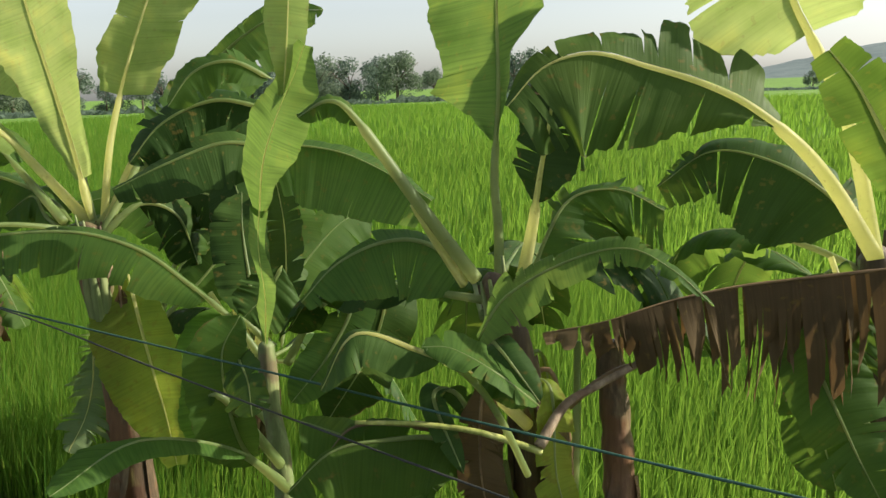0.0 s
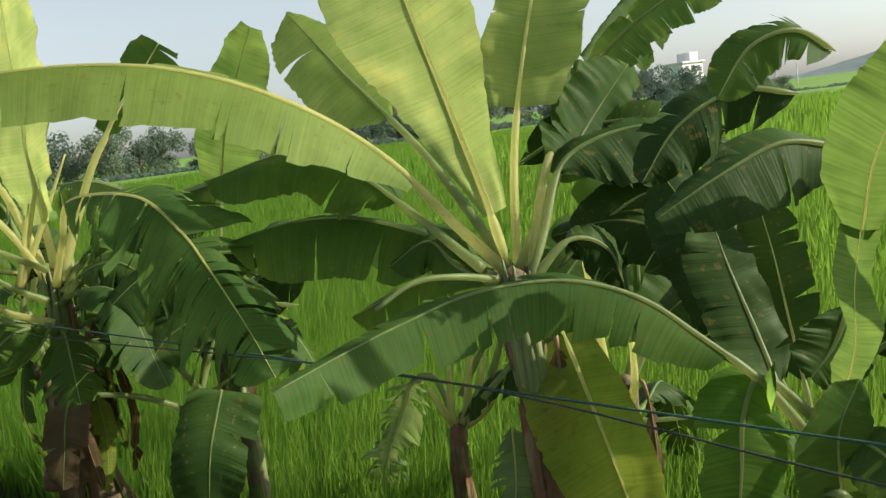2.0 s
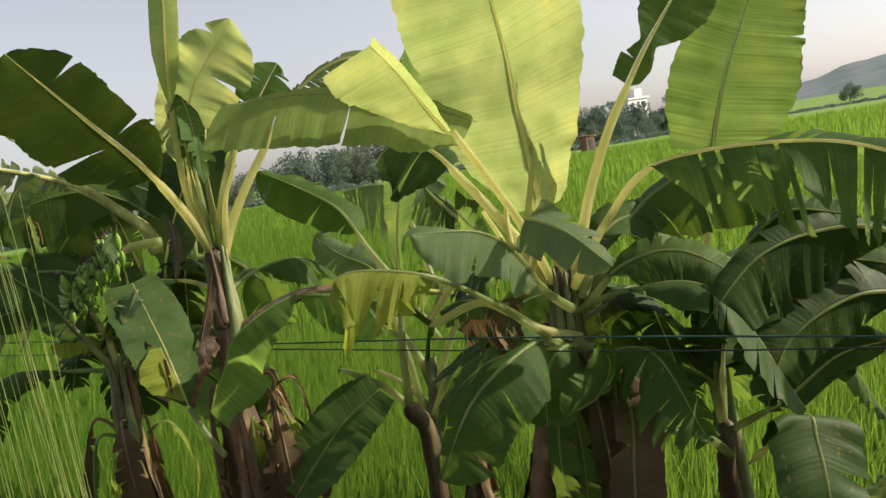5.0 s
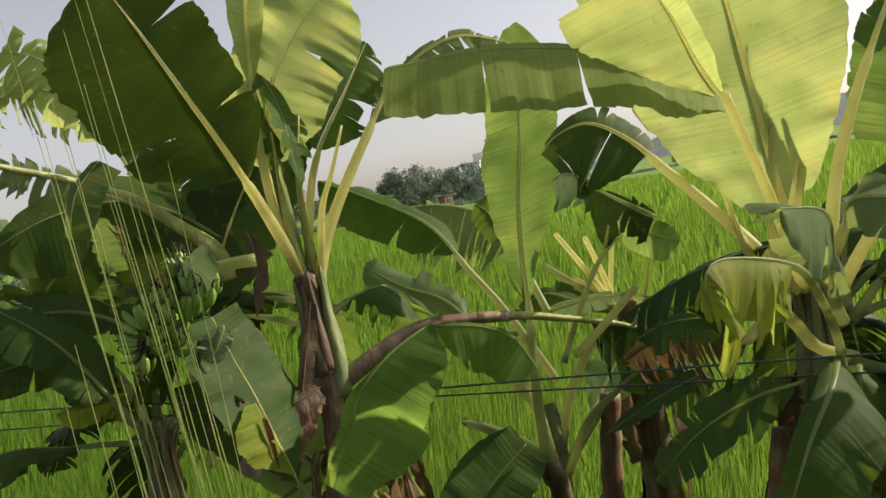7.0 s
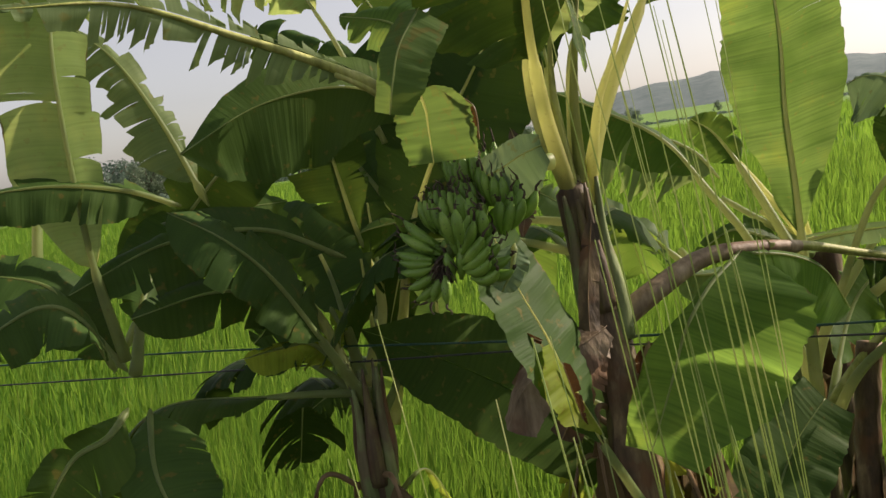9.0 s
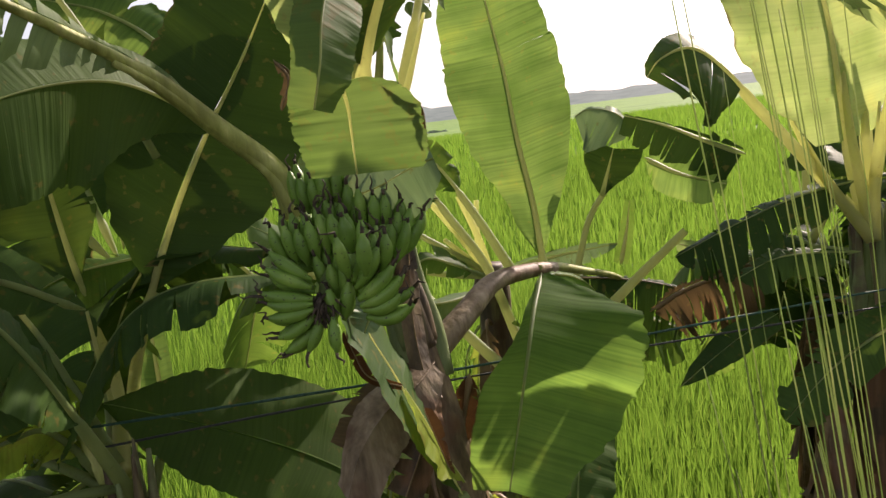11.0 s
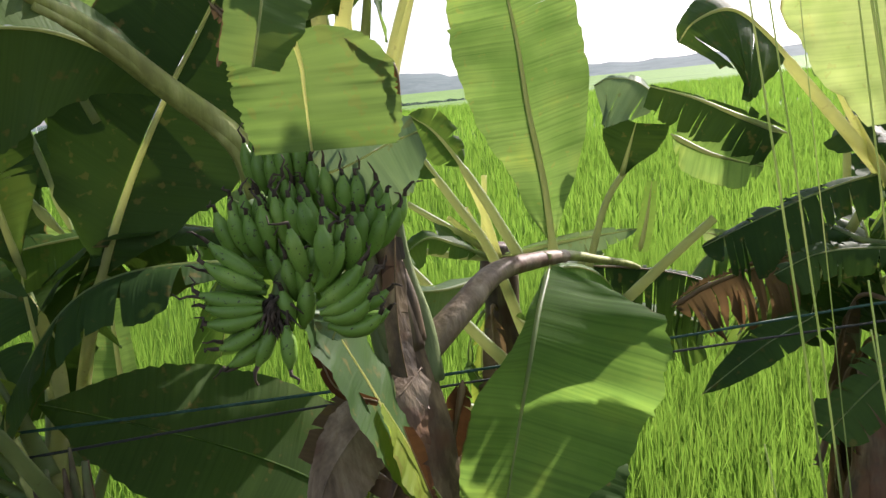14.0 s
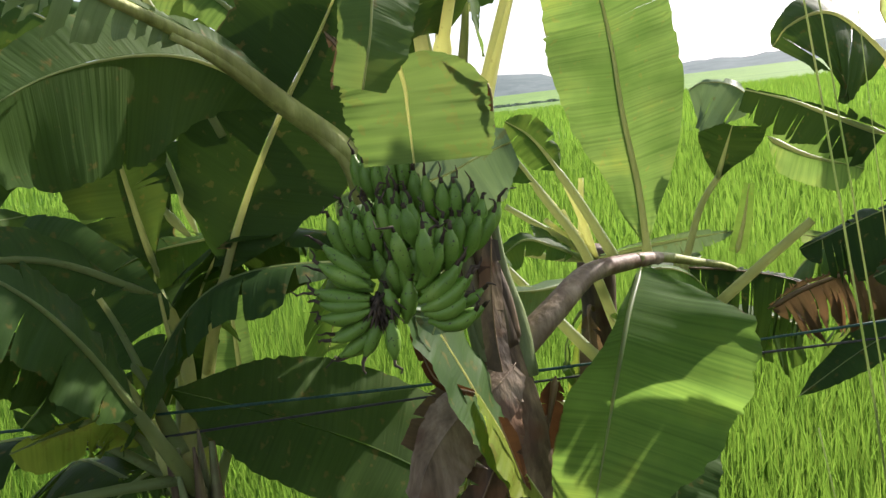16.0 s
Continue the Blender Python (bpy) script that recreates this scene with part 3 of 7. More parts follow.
verts, faces = [], []
rnd = random.Random(77)
for k in range(22000):
    h = rnd.uniform(-40, 60)
    top = 0.9 + 0.9 * noise.noise(Vector((h * 0.35, 2, 0))) + 0.8 * noise.noise(Vector((h * 1.7, 5, 0)))
    top *= 0.4 if h < -13 else 1
    p = bearing(h, rnd.uniform(148, 162)) + Vector((0, 0, top * rnd.random() ** 0.7 - 0.2))
    x = Vector((rnd.gauss(0, 1), rnd.gauss(0, 1), rnd.gauss(0, 1))).normalized() * rnd.uniform(0.2, 0.45)
    y = x.orthogonal() * rnd.uniform(0.5, 0.9)
    i = len(verts)
    verts += [p - x, p + y, p + x, p - y]
    faces.append((i, i + 1, i + 2, i + 3))
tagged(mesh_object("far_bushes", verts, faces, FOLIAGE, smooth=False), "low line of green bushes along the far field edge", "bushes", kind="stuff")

m, nt, b = material("hazed_hill_woods", 0.9, 0.1)
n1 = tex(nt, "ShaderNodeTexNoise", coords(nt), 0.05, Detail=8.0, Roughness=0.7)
# pale blue-grey, with the haze over the woods mixed into the colour
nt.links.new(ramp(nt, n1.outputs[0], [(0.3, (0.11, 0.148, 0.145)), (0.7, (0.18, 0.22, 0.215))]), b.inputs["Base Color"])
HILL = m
verts, faces = [], []
cols = 90
for i in range(cols + 1):
    d = -10.0 - 64 * i / cols
    rise = 36 * ease(-11, -25, d) * (1 - 0.62 * ease(-30, -46, d)) + 5 * noise.noise(Vector((d * 0.5, 3, 1))) + 2.2 * noise.noise(Vector((d * 2.3, 9, 1)))
    for k, (far, up) in enumerate(((820, 0.0), (900, 0.55), (1000, 0.9), (1080, 1.0), (1300, 0.0))):
        p = bearing(d, far)
        verts.append((p.x, p.y, max(0.2, rise * up + (1.5 * noise.noise(Vector((d * 4, k * 5, 2))) if up > 0 else 0))))
for i in range(cols):
    for k in range(4):
        q = i * 5 + k
        faces.append((q, q + 1, q + 6, q + 5))
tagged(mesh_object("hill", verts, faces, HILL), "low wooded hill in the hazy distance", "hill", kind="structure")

m, nt, b = material("white_wall", 0.7, 0.3)
n1 = tex(nt, "ShaderNodeTexNoise", coords(nt), 0.6, Detail=5.0)
nt.links.new(ramp(nt, n1.outputs[0], [(0.3, (0.62, 0.62, 0.60)), (0.7, (0.8, 0.8, 0.78))]), b.inputs["Base Color"])
WHITE = m
m, nt, b = material("window_glass", 0.15, 0.5)
b.inputs["Base Color"].default_value = (0.06, 0.07, 0.08, 1)
PANE = m


def box(x0, y0, z0, x1, y1, z1, edge=0.0):
    bm = bmesh.new()
    bmesh.ops.create_cube(bm, size=1)
    for v in bm.verts:
        v.co = Vector((x0 + (v.co.x + 0.5) * (x1 - x0), y0 + (v.co.y + 0.5) * (y1 - y0), z0 + (v.co.z + 0.5) * (z1 - z0)))
    if edge:
        bmesh.ops.bevel(bm, geom=bm.edges[:], offset=edge, segments=1, affect="EDGES")
    bm.verts.index_update()
    out = [v.co.copy() for v in bm.verts], [tuple(v.index for v in f.verts) for f in bm.faces]
    bm.free()
    return out


place = bearing(-7.6, 230)
house = thing("house", (place.x, place.y, 0.3), "small white flat-roofed house among far trees", "house")
house.rotation_euler = (0, 0, radians(48))
mesh_object("wall", *box(-4.5, -3, 0, 4.5, 3, 9.5, 0.1), WHITE, house, smooth=False)
mesh_object("roof", *box(-5, -3.5, 9.5, 5, 3.5, 9.9, 0.05), WHITE, house, smooth=False)
mesh_object("stair_tower", *box(0.5, -2, 9.9, 4, 2, 12.2, 0.05), WHITE, house, smooth=False)
for fx in (-3.2, -0.6, 2.0):
    for fz in (1.4, 4.6, 7.4):
        mesh_object("window", *box(fx, -3.08, fz, fx + 1.3, -3.0, fz + 1.4), PANE, house, smooth=False)

m, nt, b = material("hut_brick", 0.85, 0.2)
n1 = tex(nt, "ShaderNodeTexNoise", coords(nt), 2.0, Detail=5.0)
nt.links.new(ramp(nt, n1.outputs[0], [(0.3, (0.13, 0.075, 0.05)), (0.7, (0.24, 0.14, 0.095))]), b.inputs["Base Color"])
HUT = m
hut = thing("field_hut", (5.2, 122.5, 0.4), "tiny red-brown brick pump hut in the rice field", "hut")
hut.rotation_euler = (0, 0, radians(35))
mesh_object("wall", *box(-0.8, -0.7, -0.2, 0.8, 0.7, 2.2, 0.03), HUT, hut, smooth=False)
mesh_object("roof", *box(-0.95, -0.85, 2.2, 0.95, 0.85, 2.34, 0.03), HUT, hut, smooth=False)
mesh_object("door", *box(-0.35, -0.76, 0.0, 0.35, -0.7, 1.8, 0.01), PANE, hut, smooth=False)
for deg in (-13.2, -14.4):
    place = bearing(deg, 226)
    mast = thing("mast", (place.x, place.y, 0.3), "thin white mast standing beyond the far trees", "mast", "masts beyond the field")
    v, f = tube([Vector((0, 0, 0.7 * i)) for i in range(13)], [0.14 - 0.004 * i for i in range(13)], 6)
    mesh_object("pole", v, f, WHITE, mast)

# ---- the row of banana plants ----
FIRST = thing('banana_plant', (1.69, 3.81, 0.10), 'tall banana plant with broad arching leaves and a dead brown leaf', 'banana plant', 'row of banana plants')
pseudostem(FIRST, [(1.69, 3.81, 0.05), (1.65, 3.76, 1.18), (1.55, 3.70, 2.23)], 0.11, 0.06, seed=1)
leaf(FIRST, [(1.48, 3.55, 2.28), (1.35, 3.57, 2.50), (1.21, 3.53, 2.66), (1.03, 3.49, 2.80), (0.87, 3.47, 2.88), (0.69, 3.45, 2.94), (0.50, 3.41, 2.99), (0.34, 3.37, 2.95), (0.22, 3.32, 2.83)], 0.36, (-0.05, -0.08, -0.27), (0.03, 0.11, 0.19), ribmat=RIB_PALE, tears=9, sag=0.12, rag=0.45, slant=0.15, thick=0.036, lw=(0.05, 0.3, 0.6, 0.9, 1.1, 1.2, 1.15, 0.9, 0.6), rw=(0.5, 0.9, 1.05, 1.05, 0.8, 0.5, 0.35, 0.3, 0.1), saw=0.1, mat=LEAF_SHADED, seed=1)
leaf(FIRST, [(1.50, 3.59, 2.26), (1.44, 3.68, 2.66), (1.34, 3.73, 2.94), (1.24, 3.75, 3.14), (1.17, 3.75, 3.33), (1.12, 3.77, 3.61)], 0.58, (-0.34, 0.09, -0.05), (0.31, -0.12, 0.02), mat=LEAF_YOUNG_LIT, ribmat=RIB_PALE, tears=1, sag=0.05, rag=0.15, slant=-0.1, thick=0.034, lw=(0.3, 1, 1, 1, 0.8), rw=(0.5, 1, 1, 1, 0.8), saw=0.03, seed=2)
leaf(FIRST, [(1.49, 3.32, 2.52), (1.40, 3.38, 2.72), (1.33, 3.41, 2.86), (1.25, 3.44, 2.97)], 0.05, (-0.07, 0.02, -0.09), (0.08, -0.03, 0.07), mat=LEAF, tears=2, sag=0.05, rag=0.3, lw=(0.8, 1, 1, 0.6), rw=(0.8, 1, 1, 0.6), seed=3)
leaf(FIRST, [(1.50, 3.60, 2.28), (1.36, 3.67, 2.47), (1.18, 3.71, 2.59), (0.97, 3.77, 2.63), (0.78, 3.80, 2.50)], 0.12, (0.00, -0.09, -0.26), (0.06, 0.09, 0.11), tears=9, sag=0.1, rag=0.45, slant=0.1, thick=0.02, lw=(0.6, 1, 1.1, 0.9, 0.7, 0.5, 0.3), rw=(1.2, 1.3, 1, 0.8, 0.5, 0.2), mat=LEAF_SHADED, seed=4)
leaf(FIRST, [(1.48, 3.33, 2.28), (1.21, 3.38, 2.24), (0.97, 3.39, 2.21), (0.74, 3.36, 2.17), (0.52, 3.30, 2.12), (0.32, 3.28, 2.09)], 0.02, (-0.02, -0.13, -0.33), (0.05, 0.02, -0.27), mat=LEAF_DRY, ribmat=RIB_BROWN, tears=46, sag=0.1, rag=0.85, saw=0.5, slant=0.05, thick=0.016, lw=(1.1, 1.2, 1.1, 0.9, 0.7, 0.35, 0.1), rw=(1.2, 1.2, 1.1, 0.9, 0.7, 0.3, 0.1), label='dead brown hanging banana leaf, shredded', seed=5)
leaf(FIRST, [(1.51, 3.62, 2.10), (1.32, 3.53, 2.22), (1.22, 3.37, 2.01), (1.33, 3.32, 1.71), (1.44, 3.29, 1.48)], 0.15, (-0.15, -0.02, -0.05), (0.21, 0.03, 0.08), tears=4, sag=0.1, seed=6)
leaf(FIRST, [(1.52, 3.61, 2.12), (1.41, 3.61, 1.95), (1.32, 3.56, 1.71), (1.35, 3.43, 1.45)], 0.08, (-0.16, 0.06, 0.02), (0.19, -0.07, 0.02), mat=LEAF, tears=5, sag=0, rag=0.3, seed=7)
stalk(FIRST, [(1.31, 3.49, 2.28), (1.34, 3.41, 2.14), (1.40, 3.40, 2.07)], 0.012, 0.012, mat=RIB_PALE)

SECOND = thing('banana_plant', (0.26, 3.49, 0.10), 'banana plant with an upright green leaf and cut leaf stalks', 'banana plant', 'row of banana plants')
pseudostem(SECOND, [(0.25, 3.55, 0.05), (0.27, 3.41, 1.46), (0.25, 3.40, 1.94), (0.16, 3.40, 2.23)], 0.085, 0.05, seed=2, flaps=6)
leaf(SECOND, [(0.10, 3.40, 2.26), (-0.09, 3.29, 2.56), (-0.26, 3.24, 2.82), (-0.34, 3.23, 2.87), (-0.44, 3.24, 2.82)], 0.72, (-0.01, -0.00, -0.04), (-0.02, 0.11, 0.06), tears=3, sag=0.3, ribmat=RIB, thick=0.03, seed=8)
stalk(SECOND, [(0.06, 3.40, 2.23), (-0.03, 3.36, 2.39), (-0.10, 3.34, 2.52)], 0.02, 0.012, mat=RIB_PALE)
leaf(SECOND, [(0.18, 3.49, 2.21), (0.18, 3.53, 2.41), (0.17, 3.56, 2.59), (0.19, 3.62, 2.86), (0.19, 3.72, 3.08), (0.19, 3.84, 3.37), (0.18, 3.94, 3.66)], 0.33, (-0.26, 0.19, 0.03), (0.17, -0.14, -0.02), mat=LEAF_MID, ribmat=RIB, tears=0, cuts_at=(0.28,), sag=0, rag=0.15, slant=0.12, thick=0.022, lw=(0.05, 0.5, 1.05, 0.8, 0.9, 1.05, 1.1, 1, 0.9, 0.7, 0.4), rw=(0.02, 0.08, 0.2, 0.3, 1, 0.9, 0.75, 0.8, 0.8, 0.7, 0.4), saw=0.06, seed=9)
leaf(SECOND, [(0.26, 3.53, 2.22), (0.30, 3.51, 2.42), (0.33, 3.47, 2.61), (0.36, 3.48, 2.76), (0.38, 3.48, 2.89), (0.41, 3.46, 3.00)], 0.35, (-0.11, 0.09, -0.01), (0.10, -0.10, -0.00), mat=LEAF_DEEP_SHADE, ribmat=RIB_PALE, tears=5, sag=0.05, rag=0.35, thick=0.03, seed=10)
leaf(SECOND, [(0.28, 3.52, 2.18), (0.35, 3.57, 2.36), (0.45, 3.64, 2.49), (0.62, 3.67, 2.51), (0.78, 3.66, 2.43)], 0.15, (0.03, -0.08, -0.30), (0.01, 0.11, 0.05), mat=LEAF, tears=22, sag=0.1, rag=0.7, slant=0.5, thick=0.018, lw=(0.6, 1.1, 1.1, 0.8, 0.5), rw=(0.5, 1, 1, 0.8, 0.4), seed=11)
leaf(SECOND, [(0.11, 3.22, 2.09), (0.20, 3.22, 2.23), (0.39, 3.18, 2.35), (0.57, 3.13, 2.40), (0.70, 3.08, 2.34), (0.81, 3.03, 2.24)], 0.0, (-0.00, 0.07, 0.05), (0.01, -0.06, -0.08), mat=LEAF_MID, tears=14, sag=0.1, rag=0.5, slant=0.05, thick=0.014, lw=(0.4, 1.3, 1.1, 0.9, 0.6, 0.1), rw=(0.6, 1.4, 1, 0.6, 0.4, 0.05), seed=12)
leaf(SECOND, [(0.09, 3.55, 2.22), (-0.07, 3.54, 2.35), (-0.22, 3.50, 2.37), (-0.38, 3.42, 2.31), (-0.50, 3.35, 2.19)], 0.06, (0.00, -0.09, -0.18), (-0.01, 0.11, 0.03), mat=LEAF_MID, tears=5, sag=0.1, rag=0.3, slant=0.05, lw=(0.8, 1.2, 1.1, 1, 0.7, 0.2), rw=(0.6, 1, 1, 0.8, 0.5), seed=13)
leaf(SECOND, [(0.27, 3.31, 1.76), (0.16, 3.28, 1.88), (0.06, 3.20, 2.00), (-0.08, 3.15, 2.08), (-0.27, 3.10, 2.15), (-0.38, 3.06, 1.98)], 0.45, (-0.01, -0.06, -0.07), (-0.05, 0.20, -0.00), tears=3, sag=0.3, ribmat=RIB_PALE, mat=LEAF_SHADED, seed=14)
leaf(SECOND, [(0.24, 3.33, 1.84), (0.16, 3.27, 2.05), (0.19, 3.11, 2.08), (0.30, 3.05, 1.94)], 0.2, (-0.10, -0.01, -0.07), (0.05, 0.02, 0.04), tears=1, sag=0.2, mat=LEAF_SHADED, seed=15)
leaf(SECOND, [(0.18, 3.39, 1.65), (0.05, 3.39, 1.69), (-0.13, 3.34, 1.75), (-0.33, 3.32, 1.75), (-0.43, 3.30, 1.66)], 0.5, (-0.01, -0.02, -0.10), (-0.01, 0.10, -0.00), tears=1, ribmat=RIB_BROWN, seed=16)
leaf(SECOND, [(0.10, 3.40, 1.49), (-0.02, 3.33, 1.69), (-0.20, 3.23, 1.74), (-0.38, 3.16, 1.73), (-0.52, 3.08, 1.62)], 0.1, (0.05, -0.05, -0.15), (-0.09, 0.15, -0.04), tears=1, sag=0.3, seed=17)
leaf(SECOND, [(0.12, 3.31, 1.68), (0.03, 3.33, 1.86), (-0.05, 3.28, 1.87), (0.05, 3.18, 1.64)], 0.1, (-0.05, -0.00, 0.01), (0.04, 0.00, -0.01), mat=LEAF_SHADED, tears=1, sag=0, rag=0.2, seed=18)
pseudostem(SECOND, [(0.65, 3.76, 1.04), (0.64, 3.84, 1.45), (0.61, 3.92, 1.86)], 0.07, 0.055, mat=STEM_DEAD, seed=5, flaps=5, furled=False)
stalk(SECOND, [(0.43, 3.56, 1.15), (0.46, 3.65, 1.58), (0.47, 3.72, 1.92)], 0.022, 0.016, mat=RIB)
stalk(SECOND, [(0.32, 3.39, 1.61), (0.40, 3.38, 1.78), (0.56, 3.41, 1.90), (0.68, 3.43, 1.93)], 0.02, 0.012, mat=RIB_BROWN)

THIRD = thing('banana_plant', (-0.85, 4.02, 0.10), 'young banana plant with a slender green stem and twisted upright leaf', 'banana plant', 'row of banana plants')
pseudostem(THIRD, [(-0.85, 4.02, 0.05), (-0.83, 4.08, 1.10), (-0.88, 4.14, 1.50), (-0.89, 4.17, 1.77)], 0.06, 0.04, mat=STEM_GREEN, seed=3, flaps=1)
leaf(THIRD, [(-0.88, 4.13, 1.80), (-0.84, 4.05, 2.03), (-0.84, 4.01, 2.25), (-0.82, 3.99, 2.42)], 0.0, (-0.05, 0.04, -0.01), (0.06, -0.04, 0.01), mat=LEAF_MID, ribmat=RIB_PALE, tears=0, sag=0, rag=0.1, thick=0.01, lw=(0.3, 1, 0.4, 1.1, 1), rw=(0.2, 0.6, 1.2, 0.6, 0.8), seed=19)
leaf(THIRD, [(-0.79, 4.24, 2.96), (-0.93, 4.14, 3.04), (-1.08, 4.09, 3.00), (-1.19, 4.05, 2.86)], 0.02, (0.01, 0.01, -0.11), (-0.04, 0.09, 0.07), mat=LEAF, tears=4, sag=0.1, rag=0.35, seed=20)
leaf(THIRD, [(-0.91, 4.28, 1.63), (-1.08, 4.29, 1.87), (-1.28, 4.28, 2.06), (-1.47, 4.25, 2.22), (-1.71, 4.17, 2.32), (-1.99, 4.02, 2.34), (-2.22, 3.82, 2.30), (-2.35, 3.68, 2.27), (-2.50, 3.43, 2.24)], 0.2, (0.01, -0.09, -0.16), (-0.06, 0.15, 0.02), mat=LEAF_MID, ribmat=RIB, tears=9, sag=0.15, rag=0.4, slant=0.15, thick=0.024, lw=(0.4, 0.9, 1, 1, 0.95, 0.9, 0.85, 0.7, 0.4), rw=(0.5, 1, 1, 1, 1, 0.9, 0.8, 0.6, 0.2), saw=0.22, seed=21)
leaf(THIRD, [(-0.80, 4.09, 2.66), (-0.68, 4.11, 2.68), (-0.47, 4.11, 2.64), (-0.26, 4.07, 2.54), (-0.10, 4.03, 2.44)], 0.02, (-0.02, -0.07, -0.25), (-0.01, 0.10, 0.03), mat=LEAF_MID, tears=0, cuts_at=(0.5, 0.58, 0.66, 0.74, 0.82, 0.9), sag=0.05, rag=0.3, slant=0.05, thick=0.012, lw=(0.8, 1, 1, 0.95, 0.75, 0.5), rw=(0.6, 1, 1, 0.8, 0.5), seed=22)
leaf(THIRD, [(-0.85, 4.34, 1.64), (-0.68, 4.41, 1.90), (-0.40, 4.46, 1.95), (-0.44, 4.40, 1.70), (-0.66, 4.31, 1.36)], 0.25, (-0.18, -0.05, 0.13), (0.17, 0.11, -0.05), tears=2, sag=0.1, mat=LEAF_DEEP_SHADE, seed=23)
leaf(THIRD, [(-0.91, 4.35, 1.72), (-1.07, 4.31, 1.88), (-1.16, 4.22, 1.78), (-1.19, 4.18, 1.57), (-1.24, 4.12, 1.31)], 0.2, (-0.17, -0.01, 0.03), (0.19, 0.07, -0.05), mat=LEAF_FRESH, tears=1, sag=0.05, seed=24)
leaf(THIRD, [(-0.93, 4.56, 1.71), (-1.06, 4.71, 2.02), (-1.18, 4.86, 2.35), (-1.30, 5.01, 2.59)], 0.05, (-0.19, 0.01, -0.09), (0.24, 0.10, 0.04), tears=1, sag=0.05, mat=LEAF_DEEP_SHADE, seed=25)
leaf(THIRD, [(-0.79, 4.23, 2.66), (-0.99, 4.14, 2.70), (-1.20, 4.03, 2.63), (-1.41, 3.93, 2.53)], 0.02, (0.02, -0.06, -0.16), (-0.05, 0.11, 0.05), mat=LEAF_DEEP_SHADE, tears=2, sag=0.1, rag=0.25, slant=0.1, lw=(0.6, 1.1, 1, 0.8, 0.3), rw=(0.6, 1, 1, 0.8, 0.2), seed=26)
leaf(THIRD, [(-0.82, 4.02, 1.28), (-0.91, 3.86, 1.55), (-0.97, 3.78, 1.69), (-1.04, 3.78, 1.69)], 0.9, (0.00, -0.01, -0.04), (-0.00, -0.00, 0.02), tears=0, seed=27)
leaf(THIRD, [(-0.82, 4.01, 1.20), (-0.93, 3.84, 1.46), (-0.97, 3.81, 1.83), (-0.89, 3.85, 2.01)], 0.2, (-0.14, -0.08, -0.02), (0.10, 0.00, -0.04), tears=0, seed=28)
leaf(THIRD, [(-0.78, 3.99, 1.17), (-0.89, 3.65, 1.51), (-1.09, 3.27, 1.72), (-1.24, 2.94, 1.68)], 0.3, (0.06, -0.03, -0.05), (-0.18, 0.06, -0.01), tears=0, mat=LEAF_FRESH, seed=29)
stalk(THIRD, [(-1.08, 4.38, 1.43), (-0.97, 4.32, 1.36), (-0.91, 4.26, 1.28)], 0.015, 0.02)

FOURTH = thing('banana_plant', (-1.85, 4.75, 0.10), 'large banana plant with a wide upright leaf and long arching leaf', 'banana plant', 'row of banana plants')
pseudostem(FOURTH, [(-1.85, 4.75, 0.05), (-1.87, 4.75, 1.20), (-1.94, 4.69, 2.23)], 0.11, 0.065, seed=4, flaps=6)
leaf(FOURTH, [(-1.96, 4.80, 2.25), (-2.18, 4.83, 2.49), (-2.37, 4.76, 2.75), (-2.56, 4.66, 2.94), (-2.75, 4.53, 3.08), (-2.97, 4.42, 3.19), (-3.21, 4.31, 3.26), (-3.51, 4.22, 3.29), (-3.84, 4.10, 3.27), (-4.14, 4.01, 3.20)], 0.2, (0.04, -0.15, -0.22), (-0.07, 0.20, 0.04), mat=LEAF_YOUNG_LIT, ribmat=RIB_PALE, tears=9, sag=0.05, rag=0.14, slant=0.05, thick=0.034, lw=(0.25, 0.7, 0.95, 1, 1, 0.98, 0.95, 0.9, 0.75, 0.45), rw=(0.3, 0.8, 1, 1, 1, 1, 1, 0.9, 0.7, 0.2), saw=0.06, seed=30)
leaf(FOURTH, [(-1.95, 4.78, 2.23), (-2.04, 4.85, 2.60), (-2.15, 4.91, 2.98), (-2.25, 4.95, 3.33), (-2.36, 5.03, 3.73), (-2.42, 5.08, 4.10)], 0.14, (-0.38, 0.11, -0.07), (0.31, -0.10, 0.05), mat=LEAF_YOUNG_LIT, ribmat=RIB_PALE, tears=0, sag=0, rag=0.1, slant=0.1, thick=0.034, lw=(0.08, 0.3, 0.55, 0.8, 0.98, 1, 0.9, 0.6), rw=(0.25, 0.4, 0.62, 0.82, 0.96, 1, 0.9, 0.6), saw=0.03, seed=31)
leaf(FOURTH, [(-1.93, 4.84, 2.22), (-1.91, 4.96, 2.63), (-1.86, 5.09, 2.97), (-1.77, 5.25, 3.36), (-1.66, 5.39, 3.72), (-1.53, 5.49, 4.11)], 0.36, (-0.21, 0.07, 0.08), (0.32, -0.07, -0.12), mat=LEAF_YOUNG_LIT, ribmat=RIB_PALE, tears=0, cuts_at=(0.33,), sag=0.02, rag=0.2, slant=0.2, thick=0.026, lw=(0.6, 1, 0.8, 0.7, 0.7, 0.6, 0.4), rw=(0.5, 0.75, 0.7, 1.1, 1.2, 1, 0.5), saw=0.05, seed=32)
leaf(FOURTH, [(-1.86, 4.71, 2.24), (-1.79, 5.02, 2.60), (-1.67, 5.38, 2.86), (-1.41, 5.76, 3.21), (-1.09, 6.04, 3.50)], 0.4, (-0.09, -0.06, 0.14), (0.13, 0.05, -0.19), tears=5, sag=0.3, rag=0.35, ribmat=RIB_PALE, seed=33)
